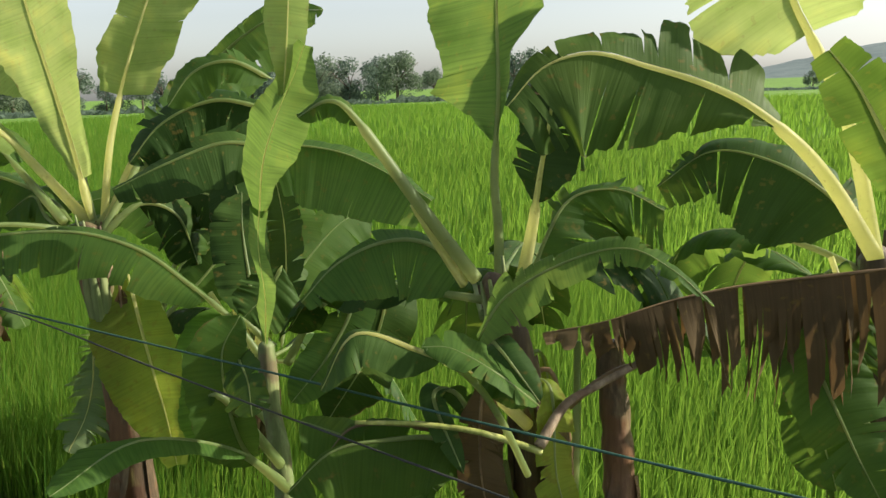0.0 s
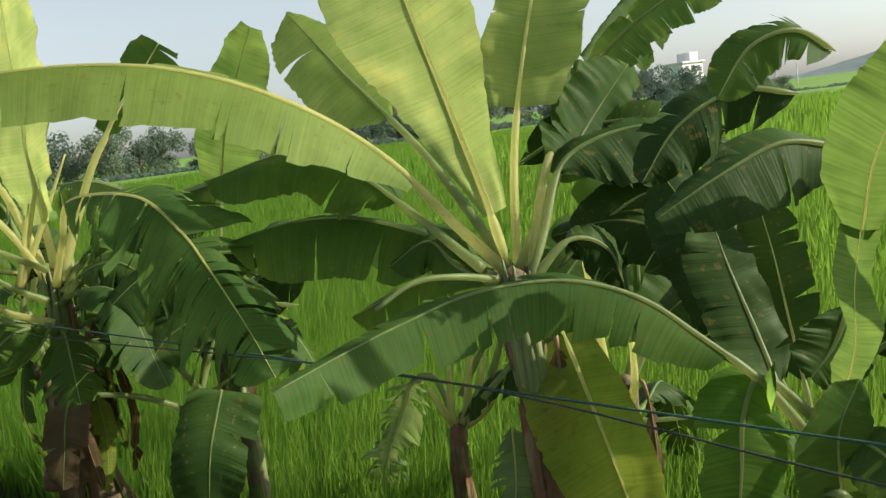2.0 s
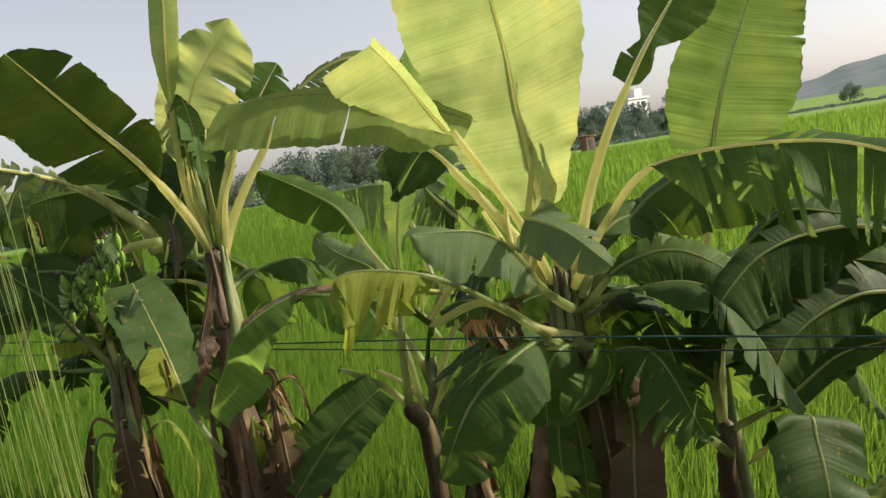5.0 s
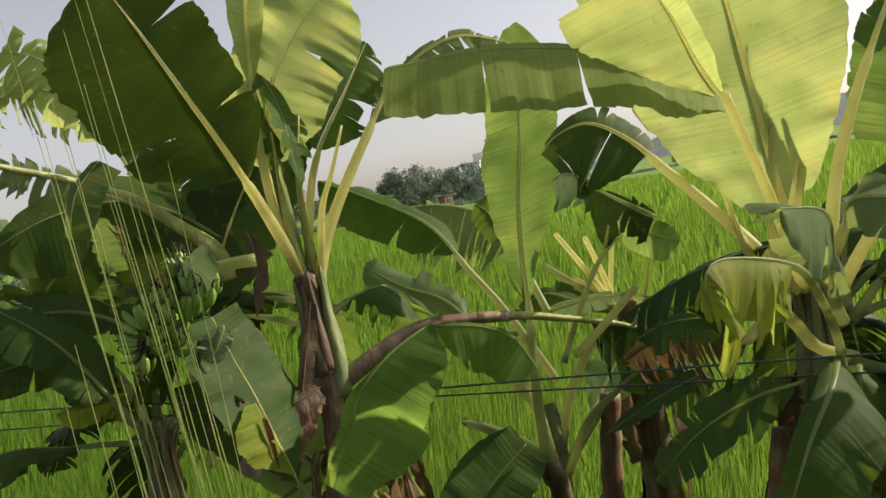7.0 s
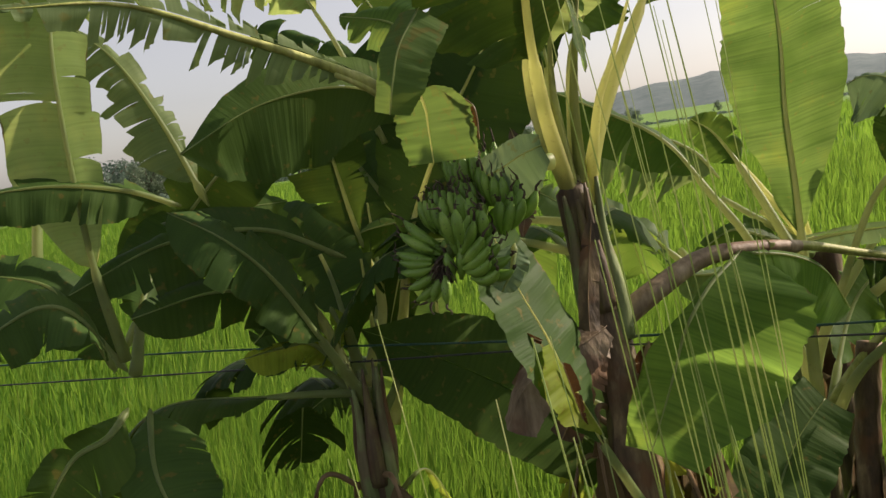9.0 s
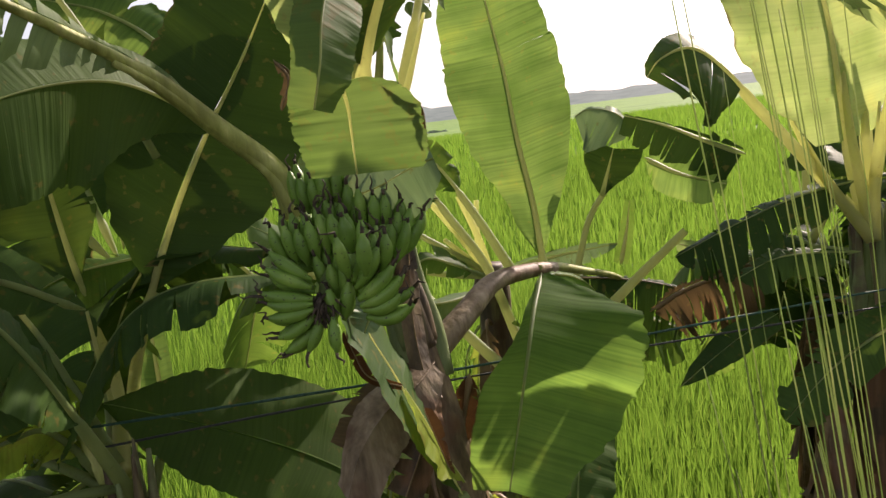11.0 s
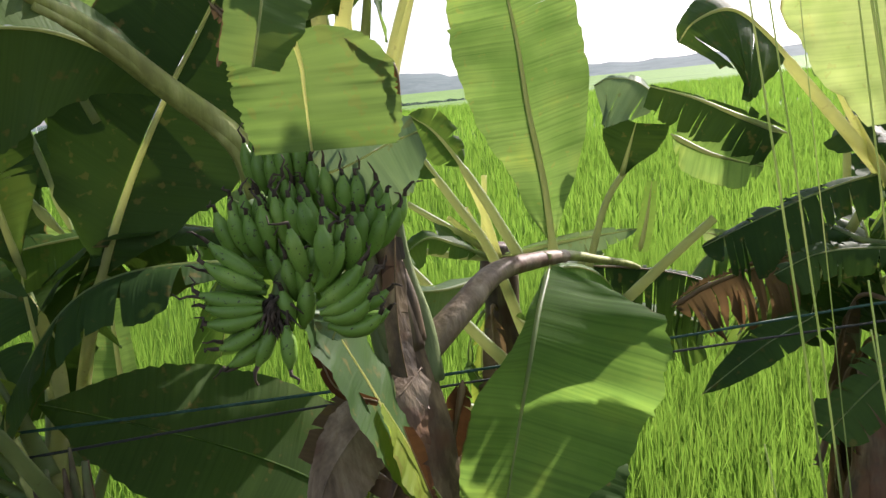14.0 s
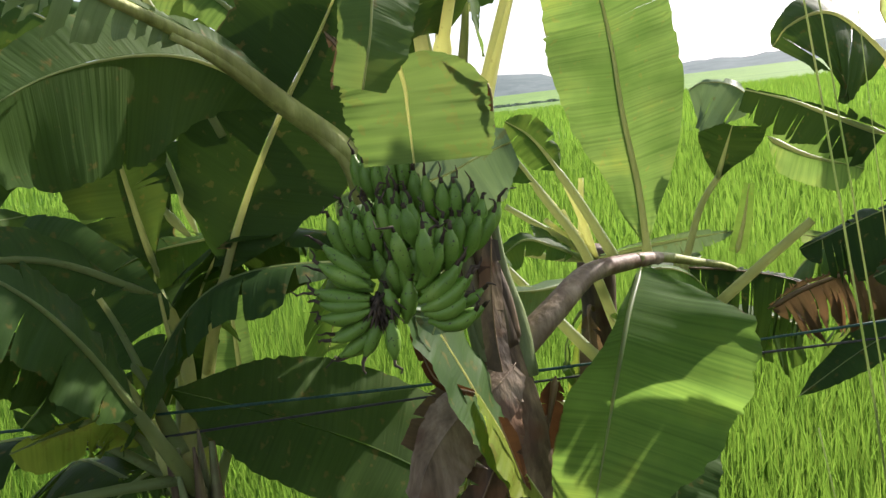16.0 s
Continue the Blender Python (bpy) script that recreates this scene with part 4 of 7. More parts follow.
leaf(FOURTH, [(-1.87, 4.70, 2.23), (-1.80, 4.84, 2.41), (-1.67, 5.05, 2.69), (-1.28, 5.21, 2.77), (-0.89, 5.22, 2.60)], 0.35, (0.07, -0.10, -0.18), (-0.00, 0.21, 0.10), tears=5, sag=0.3, mat=LEAF_DEEP_SHADE, seed=34)
leaf(FOURTH, [(-1.77, 4.73, 2.01), (-1.70, 4.65, 1.78), (-1.63, 4.59, 1.54), (-1.56, 4.55, 1.27), (-1.51, 4.50, 1.04)], 0.03, (-0.27, -0.04, -0.01), (0.17, -0.00, 0.02), mat=LEAF_YELLOW, ribmat=RIB_PALE, tears=0, sag=0, rag=0.15, lw=(0.85, 1, 1, 0.85, 0.55, 0.2), rw=(0.6, 0.9, 1, 1, 0.7, 0.3), saw=0.05, seed=35)
leaf(FOURTH, [(-2.06, 4.69, 2.30), (-2.39, 4.88, 2.57), (-2.64, 5.03, 2.74), (-2.94, 5.16, 2.86), (-3.44, 5.21, 2.77)], 0.3, (-0.11, -0.13, -0.14), (0.12, 0.23, 0.02), tears=4, sag=0.3, rag=0.25, seed=36)
leaf(FOURTH, [(-2.02, 4.70, 2.29), (-2.28, 4.89, 2.42), (-2.66, 5.00, 2.53), (-2.97, 5.01, 2.54), (-3.29, 5.01, 2.48)], 0.15, (-0.01, -0.06, -0.21), (0.00, 0.26, 0.02), tears=3, sag=0.3, seed=37)
leaf(FOURTH, [(-1.95, 4.71, 2.23), (-2.14, 5.01, 2.23), (-2.47, 5.29, 2.14), (-2.87, 5.46, 1.97)], 0.15, (0.04, -0.09, -0.15), (0.10, 0.31, 0.09), tears=4, seed=38)
stalk(FOURTH, [(-1.97, 4.71, 2.23), (-2.13, 4.52, 2.30), (-2.28, 4.39, 2.32), (-2.42, 4.29, 2.25)], 0.02, 0.01)
leaf(FOURTH, [(-1.99, 4.64, 2.22), (-2.17, 4.73, 2.31), (-2.30, 4.84, 2.41), (-2.49, 4.89, 2.31)], 0.1, (0.05, -0.06, -0.12), (0.01, 0.15, 0.07), tears=3, seed=39)
leaf(FOURTH, [(-1.87, 4.70, 2.22), (-1.70, 4.80, 2.36), (-1.54, 4.89, 2.28), (-1.47, 4.94, 2.00)], 0.3, (-0.15, -0.07, -0.06), (0.06, 0.18, 0.05), tears=5, rag=0.4, mat=LEAF_DEEP_SHADE, seed=40)
leaf(FOURTH, [(-1.93, 4.75, 2.24), (-2.36, 5.38, 2.76), (-2.83, 5.80, 3.24), (-3.17, 6.04, 3.63)], 0.55, (-0.24, -0.12, -0.15), (0.13, 0.07, 0.05), mat=LEAF_YOUNG_LIT, tears=1, seed=41)
leaf(FOURTH, [(-1.92, 4.77, 2.26), (-1.77, 5.05, 2.53), (-1.56, 5.34, 2.82), (-1.35, 5.53, 3.06)], 0.4, (-0.13, -0.08, 0.18), (0.10, 0.04, -0.12), tears=4, rag=0.3, seed=42)

FIFTH = thing('banana_plant', (-1.51, 5.96, 0.05), 'banana plant standing behind with pale yellow stalks', 'banana plant', 'row of banana plants')
pseudostem(FIFTH, [(-1.51, 5.96, 0.00), (-1.51, 5.96, 0.70), (-1.51, 5.96, 1.32)], 0.1, 0.07, mat=STEM, seed=7, flaps=3)
stalk(FIFTH, [(-1.53, 5.92, 1.12), (-1.63, 5.86, 1.36), (-1.78, 5.89, 1.61)], 0.034, 0.02, mat=RIB_PALE)
stalk(FIFTH, [(-1.53, 5.92, 1.12), (-1.56, 5.87, 1.35), (-1.65, 5.91, 1.63)], 0.034, 0.02, mat=RIB_PALE)
stalk(FIFTH, [(-1.53, 5.92, 1.12), (-1.46, 5.88, 1.34), (-1.45, 5.92, 1.57)], 0.034, 0.02, mat=RIB_PALE)
stalk(FIFTH, [(-1.53, 5.92, 1.12), (-1.59, 5.86, 1.36), (-1.67, 6.01, 2.15)], 0.034, 0.02, mat=RIB_PALE)
leaf(FIFTH, [(-1.52, 5.95, 1.25), (-1.37, 6.17, 1.82), (-1.41, 6.36, 2.32), (-1.67, 6.50, 2.69)], 0.3, (-0.23, -0.08, 0.01), (0.29, 0.06, -0.02), tears=6, rag=0.4, seed=43)
leaf(FIFTH, [(-1.52, 5.95, 1.25), (-1.25, 6.15, 1.67), (-1.01, 6.43, 1.95), (-0.81, 6.66, 2.04)], 0.2, (-0.16, -0.04, 0.17), (0.19, 0.04, -0.20), tears=4, seed=44)
leaf(FIFTH, [(-1.56, 5.93, 1.19), (-1.61, 5.61, 1.04), (-1.57, 5.47, 0.77)], 0.1, (-0.14, 0.00, -0.02), (0.20, 0.05, 0.00), tears=5, mat=LEAF_DRY, seed=45)

SIXTH = thing('banana_plant', (-4.10, 6.12, 0.05), 'small banana sapling with low leaves', 'banana plant', 'row of banana plants')
pseudostem(SIXTH, [(-4.09, 6.14, 0.00), (-4.16, 6.06, 1.10), (-4.13, 6.09, 1.41)], 0.06, 0.04, seed=8, flaps=2)
leaf(SIXTH, [(-4.14, 6.12, 1.43), (-4.20, 5.95, 1.68), (-4.36, 5.83, 1.82), (-4.52, 5.71, 1.92), (-4.72, 5.55, 1.82)], 0.35, (0.07, -0.01, -0.13), (-0.10, 0.16, 0.03), tears=3, mat=LEAF_DEEP_SHADE, seed=46)
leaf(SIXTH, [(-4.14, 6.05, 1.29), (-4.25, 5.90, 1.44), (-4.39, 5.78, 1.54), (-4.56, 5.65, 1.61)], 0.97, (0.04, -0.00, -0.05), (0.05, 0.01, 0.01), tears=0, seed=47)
leaf(SIXTH, [(-4.08, 6.01, 1.24), (-3.85, 5.81, 1.52), (-3.84, 5.70, 1.43), (-3.86, 5.56, 1.21), (-3.90, 5.50, 0.87)], 0.12, (-0.23, -0.06, 0.07), (0.25, 0.09, -0.08), tears=1, sag=0.12, mat=LEAF_DEEP_SHADE, seed=48)
leaf(SIXTH, [(-4.14, 6.12, 1.43), (-4.11, 6.26, 1.67), (-3.97, 6.41, 1.78), (-3.59, 6.56, 1.54)], 0.2, (-0.08, -0.10, -0.18), (0.01, 0.20, 0.15), tears=5, mat=LEAF_DEEP_SHADE, seed=49)
leaf(SIXTH, [(-4.14, 6.12, 1.43), (-4.04, 6.30, 1.78), (-3.85, 6.48, 2.05), (-3.60, 6.65, 2.09)], 0.25, (0.18, 0.06, -0.16), (-0.19, 0.07, 0.11), tears=4, mat=LEAF_DEEP_SHADE, seed=51)
leaf(SIXTH, [(-4.10, 6.08, 1.41), (-3.86, 6.01, 1.54), (-3.61, 6.00, 1.71), (-3.38, 5.96, 1.76)], 0.2, (0.04, -0.03, -0.06), (-0.05, 0.10, 0.10), tears=1, mat=LEAF_DEEP_SHADE, seed=52)

SEVENTH = thing('banana_plant', (-2.54, 6.25, 0.05), 'banana sapling with fanned green stalks', 'banana plant', 'row of banana plants')
pseudostem(SEVENTH, [(-2.54, 6.25, 0.00), (-2.56, 6.20, 0.76), (-2.54, 6.25, 1.05)], 0.075, 0.055, seed=9, flaps=4, mat=STEM_DEAD, furled=False)
stalk(SEVENTH, [(-2.54, 6.24, 1.01), (-2.62, 6.22, 1.15), (-2.68, 6.19, 1.30)], 0.036, 0.018, mat=RIB_PALE)
stalk(SEVENTH, [(-2.54, 6.24, 1.01), (-2.57, 6.23, 1.14), (-2.55, 6.24, 1.43)], 0.036, 0.018, mat=RIB_PALE)
stalk(SEVENTH, [(-2.54, 6.24, 1.01), (-2.44, 6.26, 1.12), (-2.33, 6.29, 1.45)], 0.036, 0.018, mat=RIB_PALE)
stalk(SEVENTH, [(-2.54, 6.24, 1.01), (-2.37, 6.27, 1.11), (-2.22, 6.30, 1.32)], 0.036, 0.018, mat=RIB_PALE)
stalk(SEVENTH, [(-2.54, 6.24, 1.01), (-2.48, 6.25, 1.13), (-2.40, 6.31, 1.63)], 0.036, 0.018, mat=RIB_PALE)
leaf(SEVENTH, [(-2.57, 6.32, 1.05), (-2.70, 6.48, 1.28), (-2.87, 6.62, 1.24), (-3.00, 6.72, 1.00), (-3.16, 6.77, 0.68), (-3.27, 6.80, 0.30)], 0.3, (-0.20, -0.02, -0.06), (0.20, 0.02, -0.03), mat=LEAF_PALE, tears=30, rag=0.85, slant=0.1, sag=0.05, label='drooping shredded banana leaf, pale and half dry', seed=53)
leaf(SEVENTH, [(-2.34, 6.06, 1.27), (-1.97, 6.26, 1.62), (-1.67, 6.55, 1.98), (-1.23, 6.79, 1.98)], 0.2, (0.18, 0.07, -0.20), (-0.11, 0.19, 0.31), tears=6, rag=0.4, seed=54)
leaf(SEVENTH, [(-2.30, 6.22, 1.35), (-2.08, 6.34, 1.77), (-1.59, 6.60, 1.95), (-1.14, 6.79, 1.75)], 0.2, (0.14, -0.06, -0.29), (-0.04, 0.29, 0.19), tears=6, rag=0.4, seed=55)
leaf(SEVENTH, [(-2.51, 6.28, 1.22), (-2.26, 6.51, 1.69), (-2.37, 6.73, 1.97), (-2.67, 6.78, 2.16), (-3.14, 6.76, 2.12)], 0.35, (-0.13, -0.13, -0.17), (-0.01, 0.20, 0.12), tears=3, seed=56)

EIGHTH = thing('banana_plant', (-4.77, 5.90, 0.10), 'tall banana plant with pale yellow stalks and a broad leaf', 'banana plant', 'row of banana plants')
pseudostem(EIGHTH, [(-4.72, 5.95, 0.05), (-4.84, 5.85, 1.61), (-4.81, 5.86, 1.97), (-4.81, 5.87, 2.30)], 0.1, 0.06, seed=10, flaps=9)
# pale colour here stands in for sunlight along this blade
leaf(EIGHTH, [(-5.06, 5.73, 3.04), (-5.36, 5.71, 3.19), (-5.67, 5.72, 3.27), (-5.93, 5.74, 3.30), (-6.20, 5.80, 3.30)], 0.02, (-0.12, -0.25, -0.20), (0.04, 0.09, 0.03), mat=LEAF_YOUNG_LIT, ribmat=RIB, tears=2, cuts_at=(0.45, 0.72), sag=0, rag=0.12, slant=0.0, thick=0.012, lw=(0.5, 0.9, 1, 1, 1, 0.95, 0.8), rw=(0.5, 1, 1, 1, 0.6), seed=57)
leaf(EIGHTH, [(-4.86, 5.84, 2.29), (-4.95, 5.93, 2.45), (-5.06, 6.01, 2.62), (-5.19, 6.09, 2.80), (-5.31, 6.15, 2.95), (-5.44, 6.19, 3.03), (-5.56, 6.24, 3.00), (-5.62, 6.26, 2.94)], 0.6, (-0.07, -0.13, -0.25), (0.08, 0.09, 0.09), mat=LEAF_SHADED, ribmat=RIB_PALE, tears=3, sag=0.1, rag=0.25, slant=0.05, thick=0.032, lw=(0.3, 0.9, 1, 1, 0.9, 0.5), rw=(0.5, 1, 1, 0.8, 0.4, 0.1), seed=58)
leaf(EIGHTH, [(-4.79, 5.87, 2.27), (-4.84, 5.91, 2.60), (-4.88, 5.94, 3.04), (-4.89, 5.99, 3.32), (-4.92, 6.02, 3.61), (-4.93, 6.06, 4.00)], 0.2, (-0.46, 0.22, -0.00), (0.33, -0.22, -0.01), mat=LEAF_YOUNG_LIT, ribmat=RIB_PALE, tears=0, sag=0, rag=0.08, slant=0.1, thick=0.034, lw=(0.3, 0.65, 0.85, 0.95, 1, 1.05, 1, 0.7), rw=(0.3, 0.62, 0.85, 1, 1.1, 1.15, 1, 0.7), saw=0.03, seed=59)
leaf(EIGHTH, [(-4.76, 5.85, 2.26), (-4.62, 5.93, 2.65), (-4.49, 5.96, 2.92), (-4.38, 5.99, 3.09), (-4.27, 6.02, 3.25), (-4.14, 6.07, 3.41), (-4.00, 6.10, 3.58)], 0.6, (-0.11, -0.02, 0.08), (0.13, 0.02, -0.09), mat=LEAF, ribmat=RIB_PALE, tears=1, sag=0.02, rag=0.15, slant=0.1, thick=0.032, lw=(0.6, 0.7, 0.3, 0.9, 1.2, 1.2, 0.8), rw=(0.3, 0.5, 0.3, 0.9, 1.2, 1.2, 0.8), saw=0.05, seed=60)
leaf(EIGHTH, [(-4.76, 5.79, 2.26), (-4.59, 5.69, 2.53), (-4.36, 5.49, 2.75), (-3.82, 5.22, 2.74), (-3.49, 4.98, 2.56), (-3.34, 4.85, 2.43), (-3.11, 4.67, 2.16), (-2.97, 4.57, 1.94)], 0.25, (-0.33, -0.15, -0.18), (0.26, 0.20, 0.07), tears=34, sag=0.15, rag=0.7, slant=0.32, ribmat=RIB_PALE, mat=LEAF_MID, seed=61)
leaf(EIGHTH, [(-4.79, 5.77, 2.36), (-4.87, 5.49, 2.53), (-4.92, 5.31, 2.63), (-4.79, 5.13, 2.58), (-4.65, 5.03, 2.44)], 0.35, (-0.08, -0.04, -0.09), (0.10, 0.13, 0.02), mat=LEAF_PALE, tears=4, rag=0.4, seed=62)
leaf(EIGHTH, [(-4.84, 5.68, 2.03), (-4.97, 5.45, 2.18), (-5.10, 5.26, 2.34), (-5.29, 5.02, 2.51), (-5.51, 4.91, 2.58), (-5.60, 4.85, 2.56), (-5.60, 4.84, 2.45)], 0.68, (0.06, -0.05, -0.13), (-0.03, 0.01, -0.05), mat=LEAF_YELLOW, ribmat=RIB, thick=0.016, tears=9, sag=0.6, rag=1.0, slant=0.5, label='withered yellow hanging banana leaf', seed=63)
leaf(EIGHTH, [(-4.85, 5.68, 2.00), (-4.93, 5.54, 2.10), (-5.08, 5.33, 2.08), (-5.25, 5.20, 1.96), (-5.40, 5.16, 1.70)], 0.2, (-0.06, -0.00, 0.02), (0.14, -0.05, -0.15), tears=3, seed=64)
leaf(EIGHTH, [(-4.79, 5.73, 2.18), (-4.89, 5.58, 2.30), (-4.98, 5.39, 2.49), (-5.10, 5.19, 2.62), (-5.33, 4.99, 2.67)], 0.25, (-0.01, -0.04, -0.18), (-0.15, 0.12, 0.05), mat=LEAF_PALE, tears=5, rag=0.3, seed=65)
leaf(EIGHTH, [(-4.77, 5.72, 2.05), (-4.94, 5.64, 2.13), (-5.06, 5.53, 2.25), (-5.17, 5.42, 2.32), (-5.36, 5.27, 2.28)], 0.97, (0.13, 0.12, 0.01), (0.13, 0.13, 0.06), tears=0, ribmat=RIB_PALE, seed=66)
leaf(EIGHTH, [(-4.76, 5.71, 2.00), (-4.86, 5.55, 2.05), (-4.94, 5.42, 1.98), (-4.97, 5.29, 1.81)], 0.2, (-0.12, 0.00, 0.02), (0.12, -0.02, -0.10), tears=2, seed=67)
leaf(EIGHTH, [(-4.79, 5.69, 2.04), (-4.68, 5.46, 1.99), (-4.75, 5.34, 1.89), (-4.90, 5.27, 1.84)], 0.2, (0.03, -0.06, 0.05), (-0.06, 0.03, 0.15), tears=2, seed=68)
leaf(EIGHTH, [(-4.73, 5.78, 2.16), (-4.54, 5.77, 2.32), (-4.29, 5.74, 2.35), (-4.02, 5.67, 2.17)], 0.2, (-0.09, -0.10, -0.10), (0.02, 0.12, 0.09), tears=7, rag=0.45, mat=LEAF_SHADED, seed=69)
leaf(EIGHTH, [(-4.73, 5.80, 2.21), (-4.57, 5.98, 2.46), (-4.36, 6.13, 2.48), (-4.17, 6.24, 2.26)], 0.2, (-0.04, -0.16, -0.11), (0.02, 0.11, 0.08), tears=5, mat=LEAF_SHADED, seed=70)
leaf(EIGHTH, [(-4.79, 5.87, 2.27), (-4.54, 6.00, 2.42), (-4.31, 6.14, 2.58), (-4.09, 6.08, 2.67), (-3.71, 5.94, 2.73)], 0.35, (-0.03, -0.14, -0.24), (0.09, 0.30, 0.14), tears=7, sag=0.35, rag=0.25, mat=LEAF_SHADED, seed=71)
pseudostem(EIGHTH, [(-5.11, 5.87, 0.94), (-5.04, 5.92, 1.33), (-4.94, 5.97, 1.75)], 0.07, 0.055, mat=STEM_DEAD, seed=11, flaps=6, furled=False)
leaf(EIGHTH, [(-4.68, 5.69, 2.00), (-4.62, 5.56, 1.75), (-4.65, 5.47, 1.50), (-4.70, 5.40, 1.13)], 0.05, (-0.10, -0.07, 0.02), (0.14, 0.03, -0.02), mat=LEAF_DRY, tears=3, rag=0.4, seed=72)

NINTH = thing('banana_plant', (-4.03, 6.48, 0.00), 'banana plant farther back with a tall green leaf', 'banana plant', 'row of banana plants')
pseudostem(NINTH, [(-4.03, 6.48, 0.00), (-4.03, 6.48, 0.90), (-4.09, 6.44, 1.88)], 0.08, 0.05, mat=STEM_GREEN, seed=12, flaps=2)
leaf(NINTH, [(-4.05, 6.46, 2.14), (-3.98, 6.49, 2.48), (-3.92, 6.49, 2.76), (-3.82, 6.47, 3.09), (-3.68, 6.46, 3.40), (-3.55, 6.44, 3.64)], 0.36, (-0.26, 0.11, 0.09), (0.27, -0.13, -0.10), mat=LEAF_MID, ribmat=RIB, tears=0, cuts_at=(0.6,), sag=0, rag=0.1, slant=0.1, thick=0.022, lw=(0.75, 0.95, 1, 0.9, 0.75, 0.6, 0.3), rw=(0.85, 1.1, 1.2, 1.1, 1, 0.8, 0.4), saw=0.04, seed=73)
leaf(NINTH, [(-4.03, 6.46, 2.05), (-3.82, 6.41, 2.25), (-3.63, 6.35, 2.37), (-3.34, 6.28, 2.30)], 0.3, (0.08, -0.04, -0.16), (0.09, 0.23, 0.12), tears=4, mat=LEAF_DEEP_SHADE, seed=74)
leaf(NINTH, [(-4.07, 6.34, 1.78), (-3.78, 6.20, 1.99), (-3.55, 6.05, 2.14), (-3.29, 5.98, 2.09)], 0.1, (0.09, -0.12, -0.20), (0.03, 0.25, 0.18), tears=3, mat=LEAF_DEEP_SHADE, seed=76)
leaf(NINTH, [(-4.03, 6.33, 1.66), (-3.76, 6.18, 1.77), (-3.59, 6.09, 1.65), (-3.82, 6.05, 1.56)], 0.1, (-0.00, -0.00, -0.03), (0.08, 0.05, 0.07), tears=5, mat=LEAF_DEEP_SHADE, seed=77)

TENTH = thing('banana_plant', (-6.48, 6.52, 0.10), 'fruiting banana plant with a hanging bunch of green bananas', 'banana plant', 'row of banana plants')
pseudostem(TENTH, [(-6.45, 6.52, 0.05), (-6.61, 6.38, 1.62), (-6.61, 6.42, 1.94), (-6.63, 6.49, 2.20), (-6.65, 6.54, 2.49), (-6.65, 6.56, 2.61)], 0.125, 0.055, seed=13, flaps=12)
leaf(TENTH, [(-6.65, 6.57, 2.59), (-6.74, 6.46, 2.89), (-6.82, 6.24, 3.15), (-6.89, 5.94, 3.37), (-6.95, 5.70, 3.55), (-7.00, 5.57, 3.67)], 0.35, (-0.34, -0.02, -0.10), (0.20, 0.04, 0.10), ribmat=RIB_PALE, tears=2, sag=0.05, thick=0.036, rag=0.15, mat=LEAF_SHADED, seed=78)
leaf(TENTH, [(-6.67, 6.56, 2.62), (-6.73, 6.63, 2.93), (-6.71, 6.62, 3.26), (-6.58, 6.58, 3.54), (-6.31, 6.57, 3.84)], 0.35, (-0.19, 0.03, 0.10), (0.21, 0.01, -0.18), mat=LEAF_YOUNG_LIT, ribmat=RIB_PALE, tears=1, sag=0.1, seed=79)
leaf(TENTH, [(-6.63, 6.56, 2.61), (-6.60, 6.63, 2.84), (-6.52, 6.74, 3.12), (-6.34, 6.83, 3.40), (-6.20, 6.93, 3.62)], 0.5, (-0.14, -0.04, 0.11), (0.14, -0.02, -0.08), tears=6, ribmat=RIB_PALE, rag=0.5, seed=80)
leaf(TENTH, [(-6.61, 6.55, 2.58), (-6.50, 6.62, 2.84), (-6.29, 6.72, 3.17), (-6.09, 6.81, 3.43), (-5.79, 6.88, 3.57), (-5.48, 6.94, 3.49)], 0.45, (0.08, -0.03, -0.15), (-0.02, 0.10, 0.10), mat=LEAF_PALE, ribmat=RIB_PALE, tears=34, rag=0.8, slant=0.4, thick=0.034, seed=81)
leaf(TENTH, [(-6.96, 6.52, 2.68), (-6.99, 6.54, 2.81), (-7.14, 6.55, 2.95), (-7.29, 6.55, 3.08), (-7.46, 6.51, 3.17), (-7.65, 6.44, 3.25), (-7.95, 6.30, 3.36), (-8.24, 6.17, 3.36)], 0.36, (-0.04, -0.03, -0.11), (0.02, 0.03, 0.08), ribmat=PETIOLE, mat=LEAF_PALE, tears=34, sag=0.15, rag=0.75, slant=0.3, thick=0.04, saw=0.4, seed=83)
leaf(TENTH, [(-7.23, 5.83, 2.98), (-7.22, 5.83, 2.93), (-7.22, 5.83, 2.88), (-7.22, 5.83, 2.80)], 0.02, (-0.07, 0.11, 0.00), (0.09, -0.11, -0.01), mat=LEAF_CUT, tears=0, sag=0, rag=0.1, slant=0.0, thick=0.01, ribmat=RIB_PALE, lw=(0.9, 1, 1, 0.95, 0.9, 0.85, 0.75), rw=(0.35, 0.8, 1, 1.03, 1.04, 1.03, 0.95), saw=0.02, seed=84)
leaf(TENTH, [(-7.06, 6.11, 2.73), (-7.01, 6.05, 2.75), (-6.96, 6.00, 2.78), (-6.91, 5.96, 2.80)], 0.02, (0.01, 0.03, 0.06), (0.02, 0.01, -0.11), mat=LEAF_BLUE, tears=0, sag=0, rag=0.1, slant=0, thick=0.006, lw=(0.8, 1, 1, 0.9, 0.5), rw=(0.6, 0.85, 1, 0.95, 0.45), saw=0.0, seed=85)
stalk(TENTH, [(-6.61, 6.48, 2.14), (-6.40, 6.49, 2.25), (-6.21, 6.54, 2.31), (-5.99, 6.58, 2.30), (-5.80, 6.63, 2.27)], 0.052, 0.027, mat=SHEATH)
